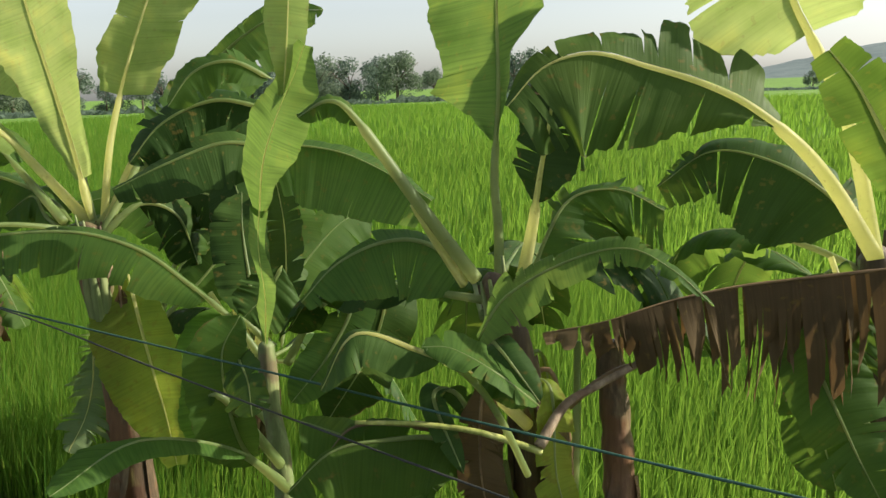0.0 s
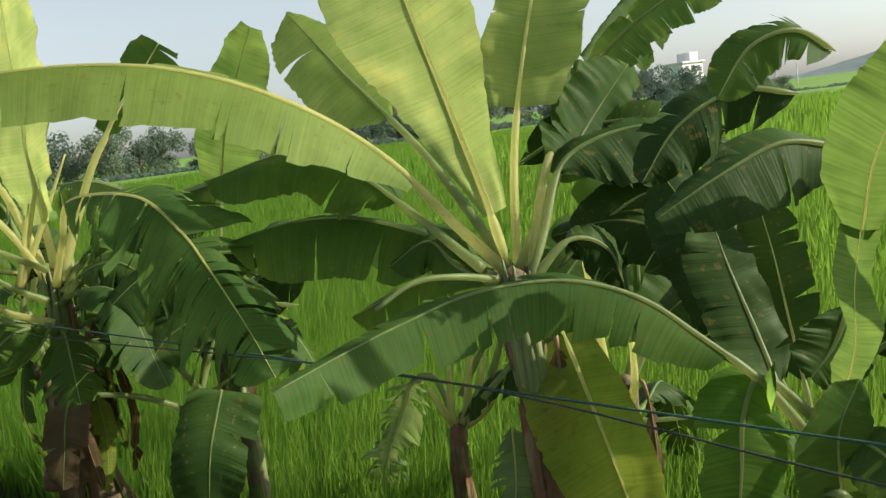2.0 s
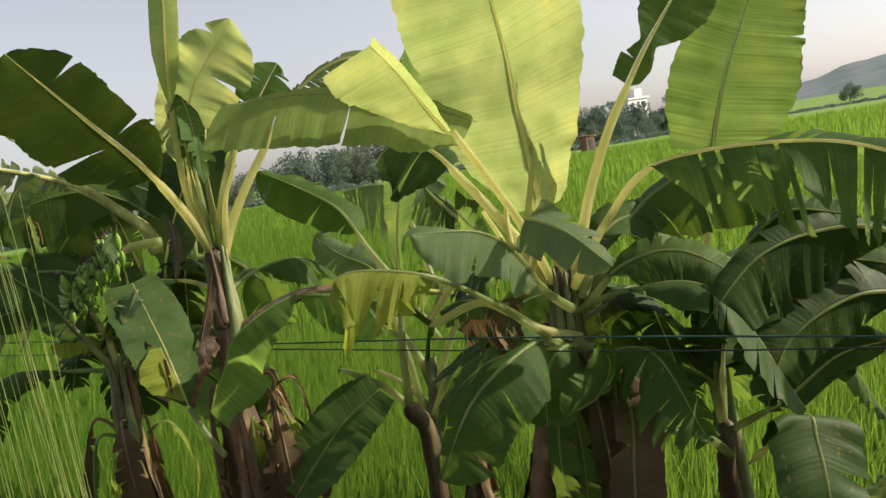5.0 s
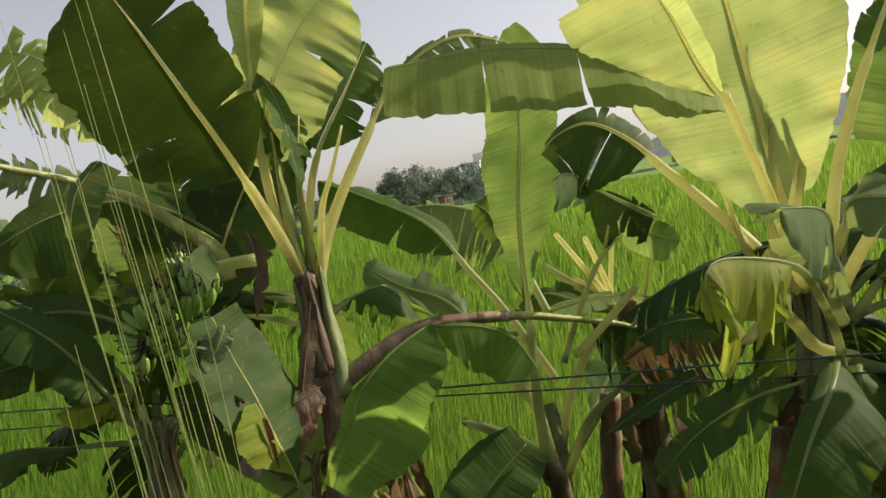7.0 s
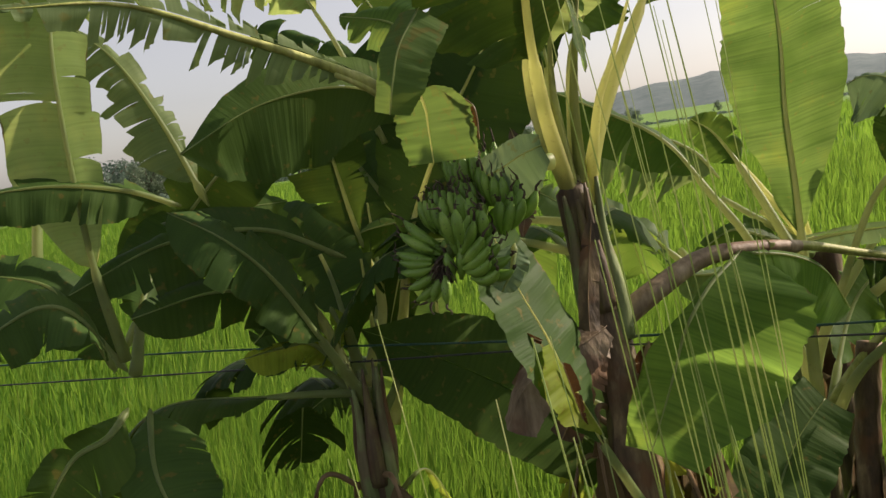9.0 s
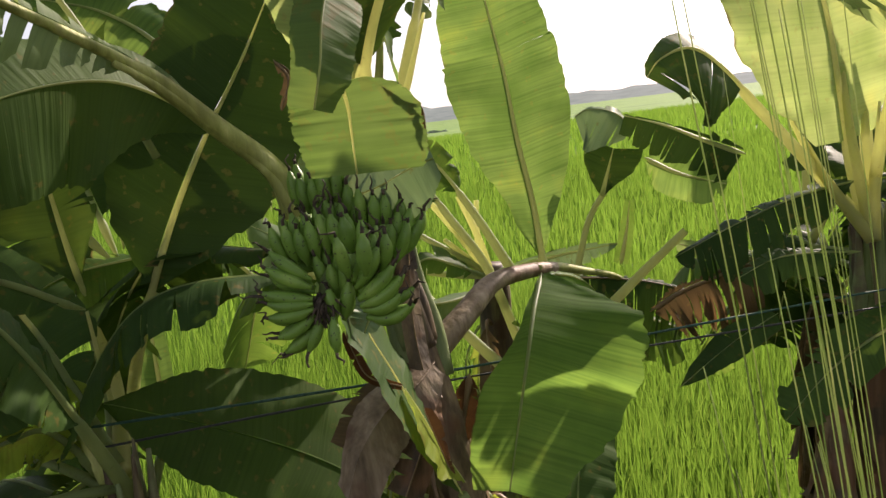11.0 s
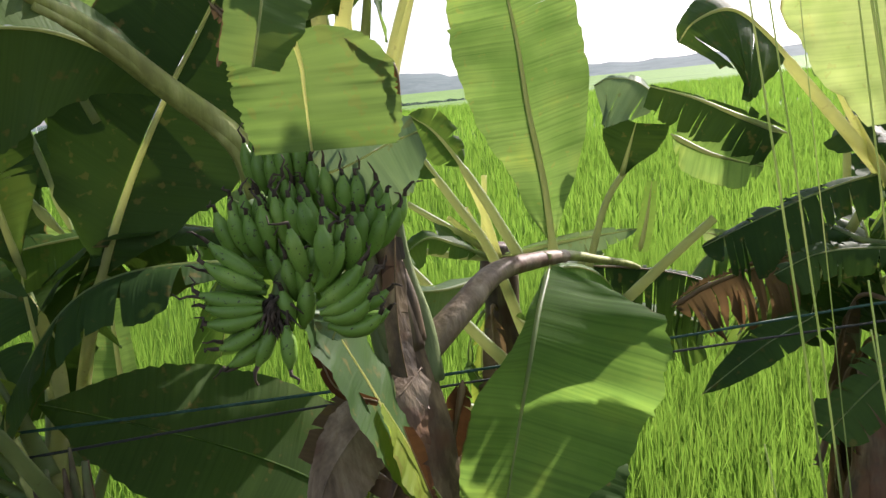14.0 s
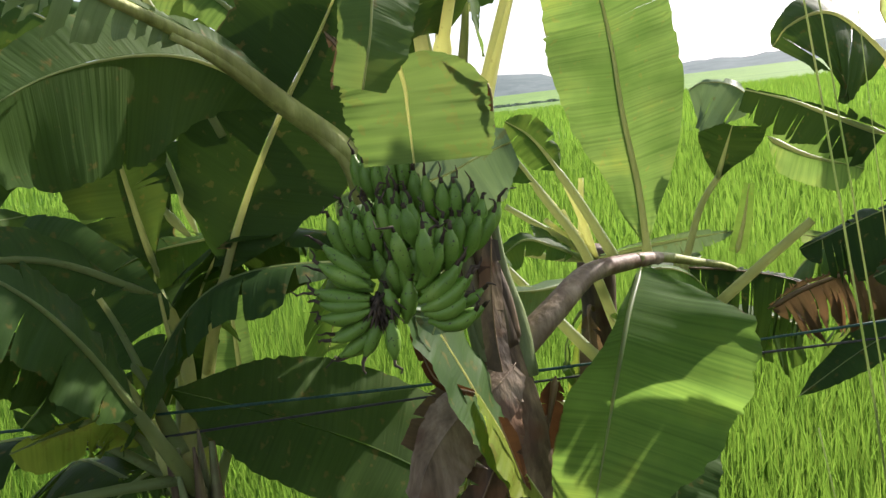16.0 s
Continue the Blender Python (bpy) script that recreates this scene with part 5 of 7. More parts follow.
stalk(TENTH, [(-5.96, 6.58, 2.30), (-5.75, 6.65, 2.26), (-5.55, 6.70, 2.20), (-5.32, 6.73, 2.13), (-5.15, 6.77, 2.05)], 0.026, 0.012, mat=PETIOLE)
leaf(TENTH, [(-6.18, 6.34, 2.35), (-6.36, 6.22, 2.28), (-6.49, 6.14, 2.18), (-6.55, 6.13, 2.05), (-6.66, 6.10, 1.84)], 0.0, (-0.06, 0.13, -0.02), (0.31, -0.17, -0.00), mat=LEAF_FRESH, ribmat=RIB, tears=0, sag=0.0, rag=0.12, slant=0.12, thick=0.02, lw=(0.05, 0.1, 0.16, 0.25, 0.42, 0.68, 0.95, 1, 0.95, 0.8), rw=(0.1, 0.62, 0.95, 1, 0.98, 0.96, 0.9, 0.75, 0.52, 0.45), saw=0.02, seed=86)
leaf(TENTH, [(-6.79, 6.15, 1.87), (-6.85, 6.20, 2.05), (-6.90, 6.23, 2.22), (-6.96, 6.26, 2.38), (-7.01, 6.27, 2.55)], 0.02, (0.13, 0.15, 0.02), (-0.13, -0.15, -0.02), mat=LEAF_SHADED, ribmat=RIB_PALE, tears=0, sag=0, rag=0.15, slant=0.1, thick=0.018, lw=(0.05, 0.7, 1, 1, 0.9, 0.7), rw=(0.1, 0.8, 1, 1, 1, 0.8), seed=87)

ELEVENTH = thing('banana_plant', (-5.72, 6.72, 0.00), 'banana sapling with one tall upright leaf', 'banana plant', 'row of banana plants')
pseudostem(ELEVENTH, [(-5.70, 6.70, 0.00), (-5.68, 6.79, 1.25), (-5.74, 6.67, 1.54)], 0.075, 0.05, seed=14, flaps=2)
leaf(ELEVENTH, [(-5.75, 6.67, 1.54), (-5.73, 6.72, 1.94), (-5.69, 6.78, 2.24), (-5.67, 6.82, 2.50), (-5.62, 6.92, 2.77), (-5.55, 7.02, 3.03), (-5.49, 7.14, 3.33), (-5.45, 7.25, 3.64)], 0.34, (-0.17, 0.20, -0.03), (0.15, -0.20, 0.02), mat=LEAF_MID, ribmat=RIB, tears=0, cuts_at=(0.62,), sag=0, rag=0.12, slant=0.12, lw=(0.02, 0.3, 0.42, 0.62, 0.8, 0.9, 0.98, 1, 1, 0.95, 0.8, 0.6, 0.2), rw=(0.02, 0.25, 0.55, 0.8, 0.95, 1, 1, 1, 0.97, 0.9, 0.8, 0.55, 0.2), saw=0.03, thick=0.03, seed=89)
leaf(ELEVENTH, [(-5.72, 6.77, 1.49), (-5.86, 6.70, 1.68), (-5.97, 6.66, 1.77), (-6.10, 6.63, 1.85)], 0.96, (0.02, -0.01, -0.02), (0.02, -0.00, 0.02), tears=0, seed=91)
leaf(ELEVENTH, [(-5.63, 6.81, 1.46), (-5.52, 6.78, 1.67), (-5.38, 6.74, 1.80), (-5.19, 6.70, 1.90), (-4.91, 6.68, 1.79)], 0.5, (0.09, -0.05, -0.19), (0.04, 0.20, 0.06), tears=5, mat=LEAF, seed=92)
leaf(ELEVENTH, [(-5.69, 6.79, 1.50), (-5.74, 6.81, 1.89), (-5.86, 6.83, 2.04)], 0.9, (0.00, -0.00, -0.00), (0.03, 0.00, 0.02), tears=0, ribmat=RIB, seed=93)
leaf(ELEVENTH, [(-5.65, 6.81, 1.44), (-5.27, 7.17, 1.78), (-5.04, 7.27, 1.94), (-4.71, 7.36, 1.99)], 0.3, (0.10, 0.01, -0.14), (-0.03, 0.07, 0.13), tears=6, rag=0.4, ribmat=RIB, seed=94)
leaf(ELEVENTH, [(-5.56, 7.09, 1.84), (-5.76, 7.04, 2.24), (-5.90, 7.07, 2.47), (-6.05, 7.15, 2.72), (-6.31, 7.23, 2.90), (-6.56, 7.29, 3.04)], 0.5, (-0.10, -0.05, -0.12), (0.10, 0.19, 0.07), tears=3, sag=0.3, ribmat=RIB, seed=95)
leaf(ELEVENTH, [(-5.67, 7.47, 1.89), (-5.91, 7.51, 2.17), (-6.03, 7.62, 2.29), (-6.23, 7.73, 2.39), (-6.42, 7.85, 2.53)], 0.35, (-0.12, -0.08, -0.12), (0.12, 0.08, 0.12), mat=LEAF_PALE, tears=6, rag=0.4, ribmat=RIB, seed=96)
leaf(ELEVENTH, [(-6.35, 6.17, 1.29), (-6.20, 6.28, 1.47), (-6.04, 6.38, 1.63), (-5.86, 6.46, 1.74)], 0.03, (-0.14, 0.04, 0.10), (0.14, -0.05, -0.10), mat=LEAF_SHADED, tears=0, sag=0.02, rag=0.12, thick=0.014, lw=(0.4, 0.9, 1, 1, 0.9, 0.6), rw=(0.5, 0.9, 1, 1, 0.9, 0.6), seed=97)
leaf(ELEVENTH, [(-5.33, 8.09, 2.42), (-5.46, 8.12, 2.60), (-5.72, 8.14, 2.74), (-5.97, 8.15, 2.81), (-6.22, 8.16, 2.80)], 0.05, (-0.12, -0.08, -0.35), (0.02, 0.10, 0.04), tears=32, rag=0.85, slant=0.1, mat=LEAF_PALE, seed=98)
pseudostem(ELEVENTH, [(-5.48, 6.83, 0.90), (-5.41, 6.89, 1.37), (-5.34, 6.93, 1.75)], 0.055, 0.05, mat=STEM_DEAD, seed=15, flaps=6, furled=False)
stalk(ELEVENTH, [(-4.98, 7.94, 2.04), (-5.02, 7.96, 2.15), (-5.06, 7.97, 2.25)], 0.02, 0.016, mat=RIB_PALE)
stalk(ELEVENTH, [(-4.98, 7.94, 2.04), (-4.94, 7.96, 2.22), (-4.90, 7.98, 2.40)], 0.02, 0.016, mat=RIB_PALE)
stalk(ELEVENTH, [(-4.98, 7.94, 2.04), (-5.08, 7.96, 2.13), (-5.18, 7.97, 2.22)], 0.02, 0.016, mat=RIB_PALE)
pseudostem(ELEVENTH, [(-4.84, 7.99, 0.00), (-4.84, 7.99, 0.90), (-4.84, 7.99, 2.01)], 0.12, 0.1, mat=STEM, seed=16, flaps=5, furled=False)

TWELFTH = thing('banana_plant', (-7.46, 6.75, 0.15), 'banana plant in shade with broad dark leaves', 'banana plant', 'row of banana plants')
pseudostem(TWELFTH, [(-7.46, 6.75, 0.10), (-7.46, 6.75, 1.00), (-7.45, 6.76, 1.78)], 0.1, 0.06, seed=17, flaps=5)
leaf(TWELFTH, [(-7.35, 7.20, 1.73), (-7.24, 7.22, 2.17), (-7.19, 7.06, 2.47), (-7.09, 7.01, 2.71), (-6.96, 6.97, 2.94), (-6.82, 6.94, 3.15), (-6.65, 6.92, 3.43)], 0.41, (-0.22, 0.13, 0.13), (0.21, -0.16, -0.15), ribmat=RIB_PALE, mat=LEAF_DEEP_SHADE, tears=0, sag=0, rag=0.1, slant=0.25, thick=0.03, cuts_at=(0.36,), lw=(0.0, 0.62, 0.88, 1, 1, 0.98, 0.95, 0.9, 0.8), rw=(0, 0.55, 0.9, 1, 1, 1, 0.95, 0.9, 0.8), seed=99)
leaf(TWELFTH, [(-7.46, 6.76, 1.98), (-7.55, 6.70, 2.18), (-7.69, 6.62, 2.47), (-7.82, 6.56, 2.64), (-7.99, 6.59, 2.76)], 0.3, (-0.07, -0.08, -0.08), (0.06, 0.21, 0.11), tears=4, sag=0.3, mat=LEAF_SHADED, seed=100)
leaf(TWELFTH, [(-7.47, 6.82, 1.96), (-7.32, 7.25, 2.26), (-7.28, 7.74, 2.59), (-7.28, 7.91, 2.86)], 0.45, (-0.22, 0.03, -0.02), (0.18, -0.08, 0.05), tears=1, mat=LEAF_SHADED, seed=101)
leaf(TWELFTH, [(-7.45, 6.83, 2.02), (-7.33, 7.13, 2.21), (-7.33, 7.28, 2.41)], 0.9, (0.02, 0.01, -0.03), (0.01, 0.01, -0.01), tears=0, ribmat=RIB_PALE, seed=102)
leaf(TWELFTH, [(-7.46, 6.84, 2.05), (-7.51, 7.17, 2.39), (-7.60, 7.37, 2.56), (-7.81, 7.64, 2.64)], 0.2, (-0.12, 0.00, -0.07), (0.10, 0.05, 0.13), tears=3, mat=LEAF_SHADED, seed=103)
leaf(TWELFTH, [(-7.49, 6.85, 2.02), (-7.61, 6.85, 2.19), (-7.72, 6.81, 2.21), (-7.86, 6.78, 2.20)], 0.2, (0.02, -0.02, 0.05), (0.00, -0.00, -0.10), mat=LEAF_YELLOW, tears=6, rag=0.5, seed=104)
leaf(TWELFTH, [(-6.66, 7.30, 2.33), (-6.81, 7.31, 2.49), (-7.00, 7.33, 2.54), (-7.29, 7.40, 2.53), (-7.43, 7.47, 2.48)], 0.05, (-0.01, -0.06, -0.12), (0.03, 0.19, 0.05), tears=12, rag=0.45, seed=106)
leaf(TWELFTH, [(-8.24, 6.73, 2.29), (-8.27, 6.68, 2.67), (-8.26, 6.65, 3.20), (-8.23, 6.69, 3.56), (-8.22, 6.73, 3.91)], 0.2, (-0.26, 0.01, 0.02), (0.10, 0.09, -0.02), mat=LEAF_YOUNG_LIT, tears=5, rag=0.3, seed=107)
leaf(TWELFTH, [(-7.89, 6.87, 2.75), (-8.00, 6.91, 3.06), (-8.12, 6.94, 3.30), (-8.26, 6.96, 3.45)], 0.12, (-0.14, -0.05, -0.07), (0.06, 0.05, 0.02), mat=LEAF_PALE, tears=13, rag=0.45, saw=0.3, seed=108)
leaf(TWELFTH, [(-8.46, 7.38, 2.11), (-8.10, 7.38, 2.65), (-7.68, 7.32, 3.03), (-7.42, 7.29, 3.19)], 0.15, (-0.15, -0.03, 0.15), (0.12, 0.06, -0.13), tears=1, mat=LEAF_SHADED, seed=109)
leaf(TWELFTH, [(-8.24, 6.73, 2.24), (-8.35, 6.75, 2.43), (-8.46, 6.77, 2.58), (-8.71, 6.79, 2.66)], 0.1, (-0.09, -0.10, -0.06), (0.03, 0.11, 0.10), tears=4, mat=LEAF_SHADED, seed=110)
leaf(TWELFTH, [(-8.24, 6.82, 2.22), (-8.20, 7.13, 2.49), (-8.00, 7.34, 2.69), (-7.64, 7.52, 2.70)], 0.2, (0.03, -0.03, -0.09), (-0.06, 0.12, 0.15), tears=5, seed=112)
leaf(TWELFTH, [(-8.15, 6.53, 2.15), (-8.12, 6.32, 2.01), (-8.05, 6.21, 1.85)], 0.05, (-0.12, 0.00, -0.02), (0.16, 0.04, 0.04), tears=1, mat=LEAF_SHADED, seed=113)
leaf(EIGHTH, [(-5.10, 5.45, 2.08), (-5.21, 5.62, 2.00), (-5.35, 5.77, 1.87), (-5.49, 5.89, 1.69)], 0.05, (0.01, 0.09, 0.09), (-0.00, -0.10, -0.09), mat=LEAF_SHADED, tears=8, sag=0.1, rag=0.35, thick=0.018, seed=121)
leaf(ELEVENTH, [(-5.53, 7.10, 2.15), (-5.61, 7.25, 2.46), (-5.69, 7.38, 2.69), (-5.76, 7.47, 2.78)], 0.6, (-0.08, -0.00, -0.06), (0.09, -0.01, 0.05), tears=2, seed=123)
stalk(ELEVENTH, [(-4.97, 7.85, 1.98), (-5.09, 7.95, 2.23), (-5.22, 8.07, 2.49)], 0.026, 0.018, mat=RIB_PALE)
stalk(ELEVENTH, [(-4.97, 7.85, 1.98), (-5.02, 7.87, 2.21), (-5.08, 7.93, 2.45)], 0.026, 0.018, mat=RIB_PALE)
stalk(ELEVENTH, [(-4.97, 7.85, 1.98), (-5.14, 7.97, 2.14), (-5.32, 8.12, 2.31)], 0.026, 0.018, mat=RIB)
stalk(ELEVENTH, [(-4.97, 7.85, 1.98), (-5.17, 7.97, 2.02), (-5.38, 8.12, 2.09)], 0.026, 0.018, mat=RIB)
leaf(ELEVENTH, [(-4.98, 7.85, 1.97), (-5.23, 7.86, 2.10), (-5.40, 7.90, 2.16), (-5.60, 7.93, 2.05)], 0.2, (0.05, -0.02, -0.10), (0.04, 0.09, 0.08), tears=5, rag=0.4, seed=124)
leaf(ELEVENTH, [(-5.66, 7.21, 2.10), (-5.90, 7.17, 2.11), (-6.05, 7.19, 2.13)], 0.05, (-0.02, 0.00, -0.11), (-0.01, 0.08, 0.03), mat=LEAF_PALE, tears=3, seed=125)
# two fronds brightened by colour, as if the sun lit them
leaf(TWELFTH, [(-8.57, 6.95, 2.43), (-8.46, 7.12, 3.13), (-8.22, 7.16, 3.57), (-7.78, 7.16, 3.70), (-7.45, 7.13, 3.46)], 0.4, (-0.11, -0.11, -0.15), (-0.02, 0.12, 0.22), mat=LEAF_YOUNG_LIT, tears=30, rag=0.8, seed=128)
leaf(TWELFTH, [(-7.25, 6.70, 2.88), (-7.38, 6.83, 3.31), (-7.64, 6.98, 3.76), (-7.95, 7.12, 3.89), (-8.34, 7.16, 3.82)], 0.3, (-0.21, -0.04, -0.10), (0.12, 0.10, 0.15), mat=LEAF_YOUNG_LIT, tears=30, rag=0.8, thick=0.013, seed=129)
skirt(SECOND, (0.18, 3.46, 2.00), 1.75, 7, 1)
skirt(FIRST, (1.61, 3.76, 2.06), 1.7, 6, 2)
skirt(FOURTH, (-1.82, 4.82, 2.00), 1.8, 4, 3)
skirt(EIGHTH, (-4.78, 5.87, 2.00), 1.8, 12, 4, 0.9)
skirt(TENTH, (-6.58, 6.50, 2.00), 1.75, 16, 5, 0.95)
skirt(TWELFTH, (-7.46, 6.75, 1.60), 1.6, 8, 6)
skirt(FIFTH, (-1.51, 5.96, 1.20), 1.25, 5, 7)
skirt(ELEVENTH, (-4.84, 7.99, 1.50), 1.5, 5, 8)
spare(FIRST, (1.55, 3.70, 2.23), 5, 11, 60, -120)
spare(SECOND, (0.13, 3.39, 2.30), 4, 12, 70, -70)
spare(FIFTH, (-1.51, 5.96, 1.32), 4, 14, 80, -100)
spare(EIGHTH, (-4.81, 5.83, 2.27), 4, 15, 5, -100)
spare(TENTH, (-6.65, 6.56, 2.57), 4, 16, 80, -50)
spare(TWELFTH, (-7.44, 6.77, 2.06), 5, 17, 100, -60)
leaf(EIGHTH, [(-5.05, 5.79, 2.22), (-5.20, 5.91, 2.24), (-5.30, 6.00, 2.23), (-5.41, 6.08, 2.18)], 0.1, (0.05, 0.02, 0.03), (-0.07, -0.03, -0.09), mat=LEAF_DEEP_SHADE, tears=7, sag=0.1, rag=0.5, thick=0.012, seed=130)
leaf(TENTH, [(-6.83, 6.92, 2.73), (-6.95, 7.14, 3.17), (-7.08, 7.32, 3.36), (-7.28, 7.52, 3.45)], 0.3, (-0.11, 0.01, -0.09), (0.13, 0.05, 0.15), tears=6, rag=0.5, mat=LEAF_MID, seed=134)
spare(EIGHTH, (-4.81, 5.83, 2.27), 3, 32, -60, -170, 0.9)
spare(NINTH, (-4.09, 6.44, 1.88), 3, 34, 60, -120, 0.9)
stalk(EIGHTH, [(-4.99, 5.77, 2.25), (-5.01, 5.89, 2.43), (-5.01, 6.00, 2.65)], 0.028, 0.005, mat=RIB_PALE)
stalk(EIGHTH, [(-4.99, 5.77, 2.25), (-5.01, 5.94, 2.51), (-5.00, 6.10, 2.81)], 0.028, 0.005, mat=RIB_PALE)
stalk(EIGHTH, [(-4.99, 5.77, 2.25), (-4.90, 5.87, 2.64), (-4.78, 5.96, 3.09)], 0.028, 0.005, mat=RIB_PALE)
stalk(EIGHTH, [(-4.99, 5.77, 2.25), (-4.92, 5.78, 2.48), (-4.83, 5.79, 2.75)], 0.028, 0.005, mat=RIB_PALE)
stalk(EIGHTH, [(-4.99, 5.77, 2.25), (-4.82, 5.85, 2.60), (-4.62, 5.92, 3.01)], 0.028, 0.005, mat=RIB_PALE)
leaf(TWELFTH, [(-7.97, 6.78, 2.77), (-8.12, 6.70, 2.85), (-8.33, 6.61, 2.90), (-8.56, 6.53, 2.90)], 0.08, (-0.01, -0.03, -0.11), (-0.02, 0.08, 0.04), tears=5, rag=0.35, mat=LEAF_SHADED, seed=138)
leaf(TWELFTH, [(-7.44, 6.92, 2.48), (-7.72, 6.85, 2.64), (-8.05, 6.77, 2.65), (-8.36, 6.67, 2.54)], 0.08, (0.05, -0.01, -0.14), (-0.02, 0.09, 0.10), tears=5, rag=0.35, mat=LEAF_SHADED, seed=139)
leaf(TWELFTH, [(-7.53, 6.89, 2.19), (-7.72, 6.83, 2.39), (-7.91, 6.74, 2.46), (-8.18, 6.65, 2.43)], 0.08, (0.02, -0.00, -0.14), (-0.01, 0.09, 0.08), tears=5, rag=0.35, mat=LEAF_SHADED, seed=140)
leaf(TWELFTH, [(-8.23, 6.54, 2.29), (-8.28, 6.47, 2.48), (-8.37, 6.39, 2.55), (-8.58, 6.38, 2.46)], 0.08, (0.05, -0.01, -0.12), (-0.02, 0.10, 0.09), tears=5, rag=0.35, mat=LEAF_SHADED, seed=142)
leaf(TWELFTH, [(-8.19, 6.44, 2.19), (-8.24, 6.34, 2.14), (-8.34, 6.29, 2.10), (-8.45, 6.23, 1.94)], 0.08, (-0.04, -0.04, 0.10), (0.06, 0.01, -0.14), tears=5, rag=0.35, mat=LEAF_SHADED, seed=143)
leaf(FOURTH, [(-3.29, 5.73, 2.24), (-3.61, 5.70, 2.35), (-4.00, 5.56, 2.31), (-4.31, 5.41, 2.08)], 0.1, (0.13, 0.06, -0.24), (-0.04, 0.05, 0.10), tears=4, rag=0.3, mat=LEAF_DEEP_SHADE, seed=146)
leaf(FOURTH, [(-3.28, 5.80, 1.99), (-3.61, 5.67, 2.06), (-3.94, 5.53, 1.95), (-4.10, 5.40, 1.73)], 0.1, (0.10, 0.05, -0.11), (-0.10, 0.09, 0.20), tears=6, rag=0.4, mat=LEAF_DEEP_SHADE, seed=147)
leaf(THIRD, [(-0.95, 4.81, 1.94), (-1.20, 4.95, 2.25), (-1.47, 5.06, 2.38), (-1.79, 5.12, 2.33)], 0.1, (-0.09, -0.03, -0.16), (0.08, 0.13, 0.11), tears=5, rag=0.35, mat=LEAF_DEEP_SHADE, seed=148)
leaf(THIRD, [(-0.87, 4.37, 2.84), (-1.08, 4.31, 2.88), (-1.29, 4.22, 2.79), (-1.43, 4.15, 2.62)], 0.02, (0.01, -0.00, -0.17), (-0.05, 0.09, 0.10), mat=LEAF_DEEP_SHADE, tears=5, sag=0.1, rag=0.35, seed=149)
leaf(THIRD, [(-0.87, 4.68, 1.76), (-1.00, 4.93, 2.01), (-1.16, 5.13, 2.02), (-1.40, 5.17, 1.84)], 0.1, (0.06, -0.18, -0.12), (0.00, 0.13, 0.11), tears=4, rag=0.35, mat=LEAF_DEEP_SHADE, seed=150)
leaf(TENTH, [(-6.65, 6.54, 2.57), (-6.73, 6.53, 2.99), (-6.71, 6.54, 3.53), (-6.64, 6.54, 4.00), (-6.57, 6.54, 4.42), (-6.52, 6.58, 4.74)], 0.4, (-0.08, -0.02, 0.02), (0.08, -0.00, -0.01), mat=LEAF_YOUNG_LIT, ribmat=RIB_PALE, tears=1, sag=0, rag=0.05, label='pale newly opened upright leaf', seed=151)
leaf(TENTH, [(-6.65, 6.54, 2.57), (-6.68, 6.59, 3.10), (-6.70, 6.63, 3.51), (-6.62, 6.52, 3.32), (-6.59, 6.45, 3.00)], 0.3, (-0.04, -0.10, 0.00), (0.11, 0.07, -0.01), mat=LEAF_MID, tears=12, rag=0.8, seed=152)
leaf(TENTH, [(-7.19, 5.88, 3.18), (-7.26, 5.82, 3.09), (-7.29, 5.80, 3.01), (-7.31, 5.81, 2.93)], 0.02, (-0.04, 0.05, 0.01), (0.09, 0.02, -0.00), mat=LEAF_CUT, tears=0, sag=0, rag=0.1, slant=0.0, thick=0.006, lw=(1, 1, 1, 0.95, 0.9, 0.85), rw=(1, 1, 1, 1, 0.9, 0.6), saw=0.05, seed=153)
leaf(TWELFTH, [(-7.13, 7.47, 2.53), (-7.20, 7.65, 2.98), (-7.36, 7.87, 3.30), (-7.69, 8.14, 3.54)], 0.12, (-0.23, 0.05, -0.14), (0.20, 0.01, 0.25), tears=12, rag=0.5, mat=LEAF_SHADED, seed=154)
leaf(TWELFTH, [(-7.08, 7.55, 2.56), (-7.03, 7.66, 3.06), (-7.07, 7.81, 3.44), (-7.25, 8.00, 3.82)], 0.12, (-0.10, 0.06, -0.09), (0.21, -0.13, 0.14), tears=12, rag=0.5, mat=LEAF_SHADED, seed=155)
leaf(TWELFTH, [(-7.15, 7.48, 2.53), (-7.33, 7.66, 2.85), (-7.50, 7.81, 3.03), (-7.80, 8.03, 3.15)], 0.12, (-0.17, -0.02, -0.14), (0.12, 0.06, 0.17), tears=6, rag=0.4, mat=LEAF_SHADED, seed=156)
collar(TENTH, (-6.64, 6.54, 2.54), (-6.61, 6.43, 1.98), 9, 0.075, 1)
collar(EIGHTH, (-4.81, 5.86, 2.24), (-4.83, 5.85, 1.62), 9, 0.075, 2)
collar(FOURTH, (-1.94, 4.70, 2.22), (-1.90, 4.72, 1.62), 9, 0.075, 3)
collar(SECOND, (0.16, 3.40, 2.20), (0.26, 3.40, 1.73), 7, 0.06, 4)
collar(TWELFTH, (-7.45, 6.76, 2.02), (-7.46, 6.75, 1.50), 7, 0.07, 6)
collar(FIRST, (1.55, 3.71, 2.21), (1.61, 3.74, 1.62), 7, 0.07, 5)
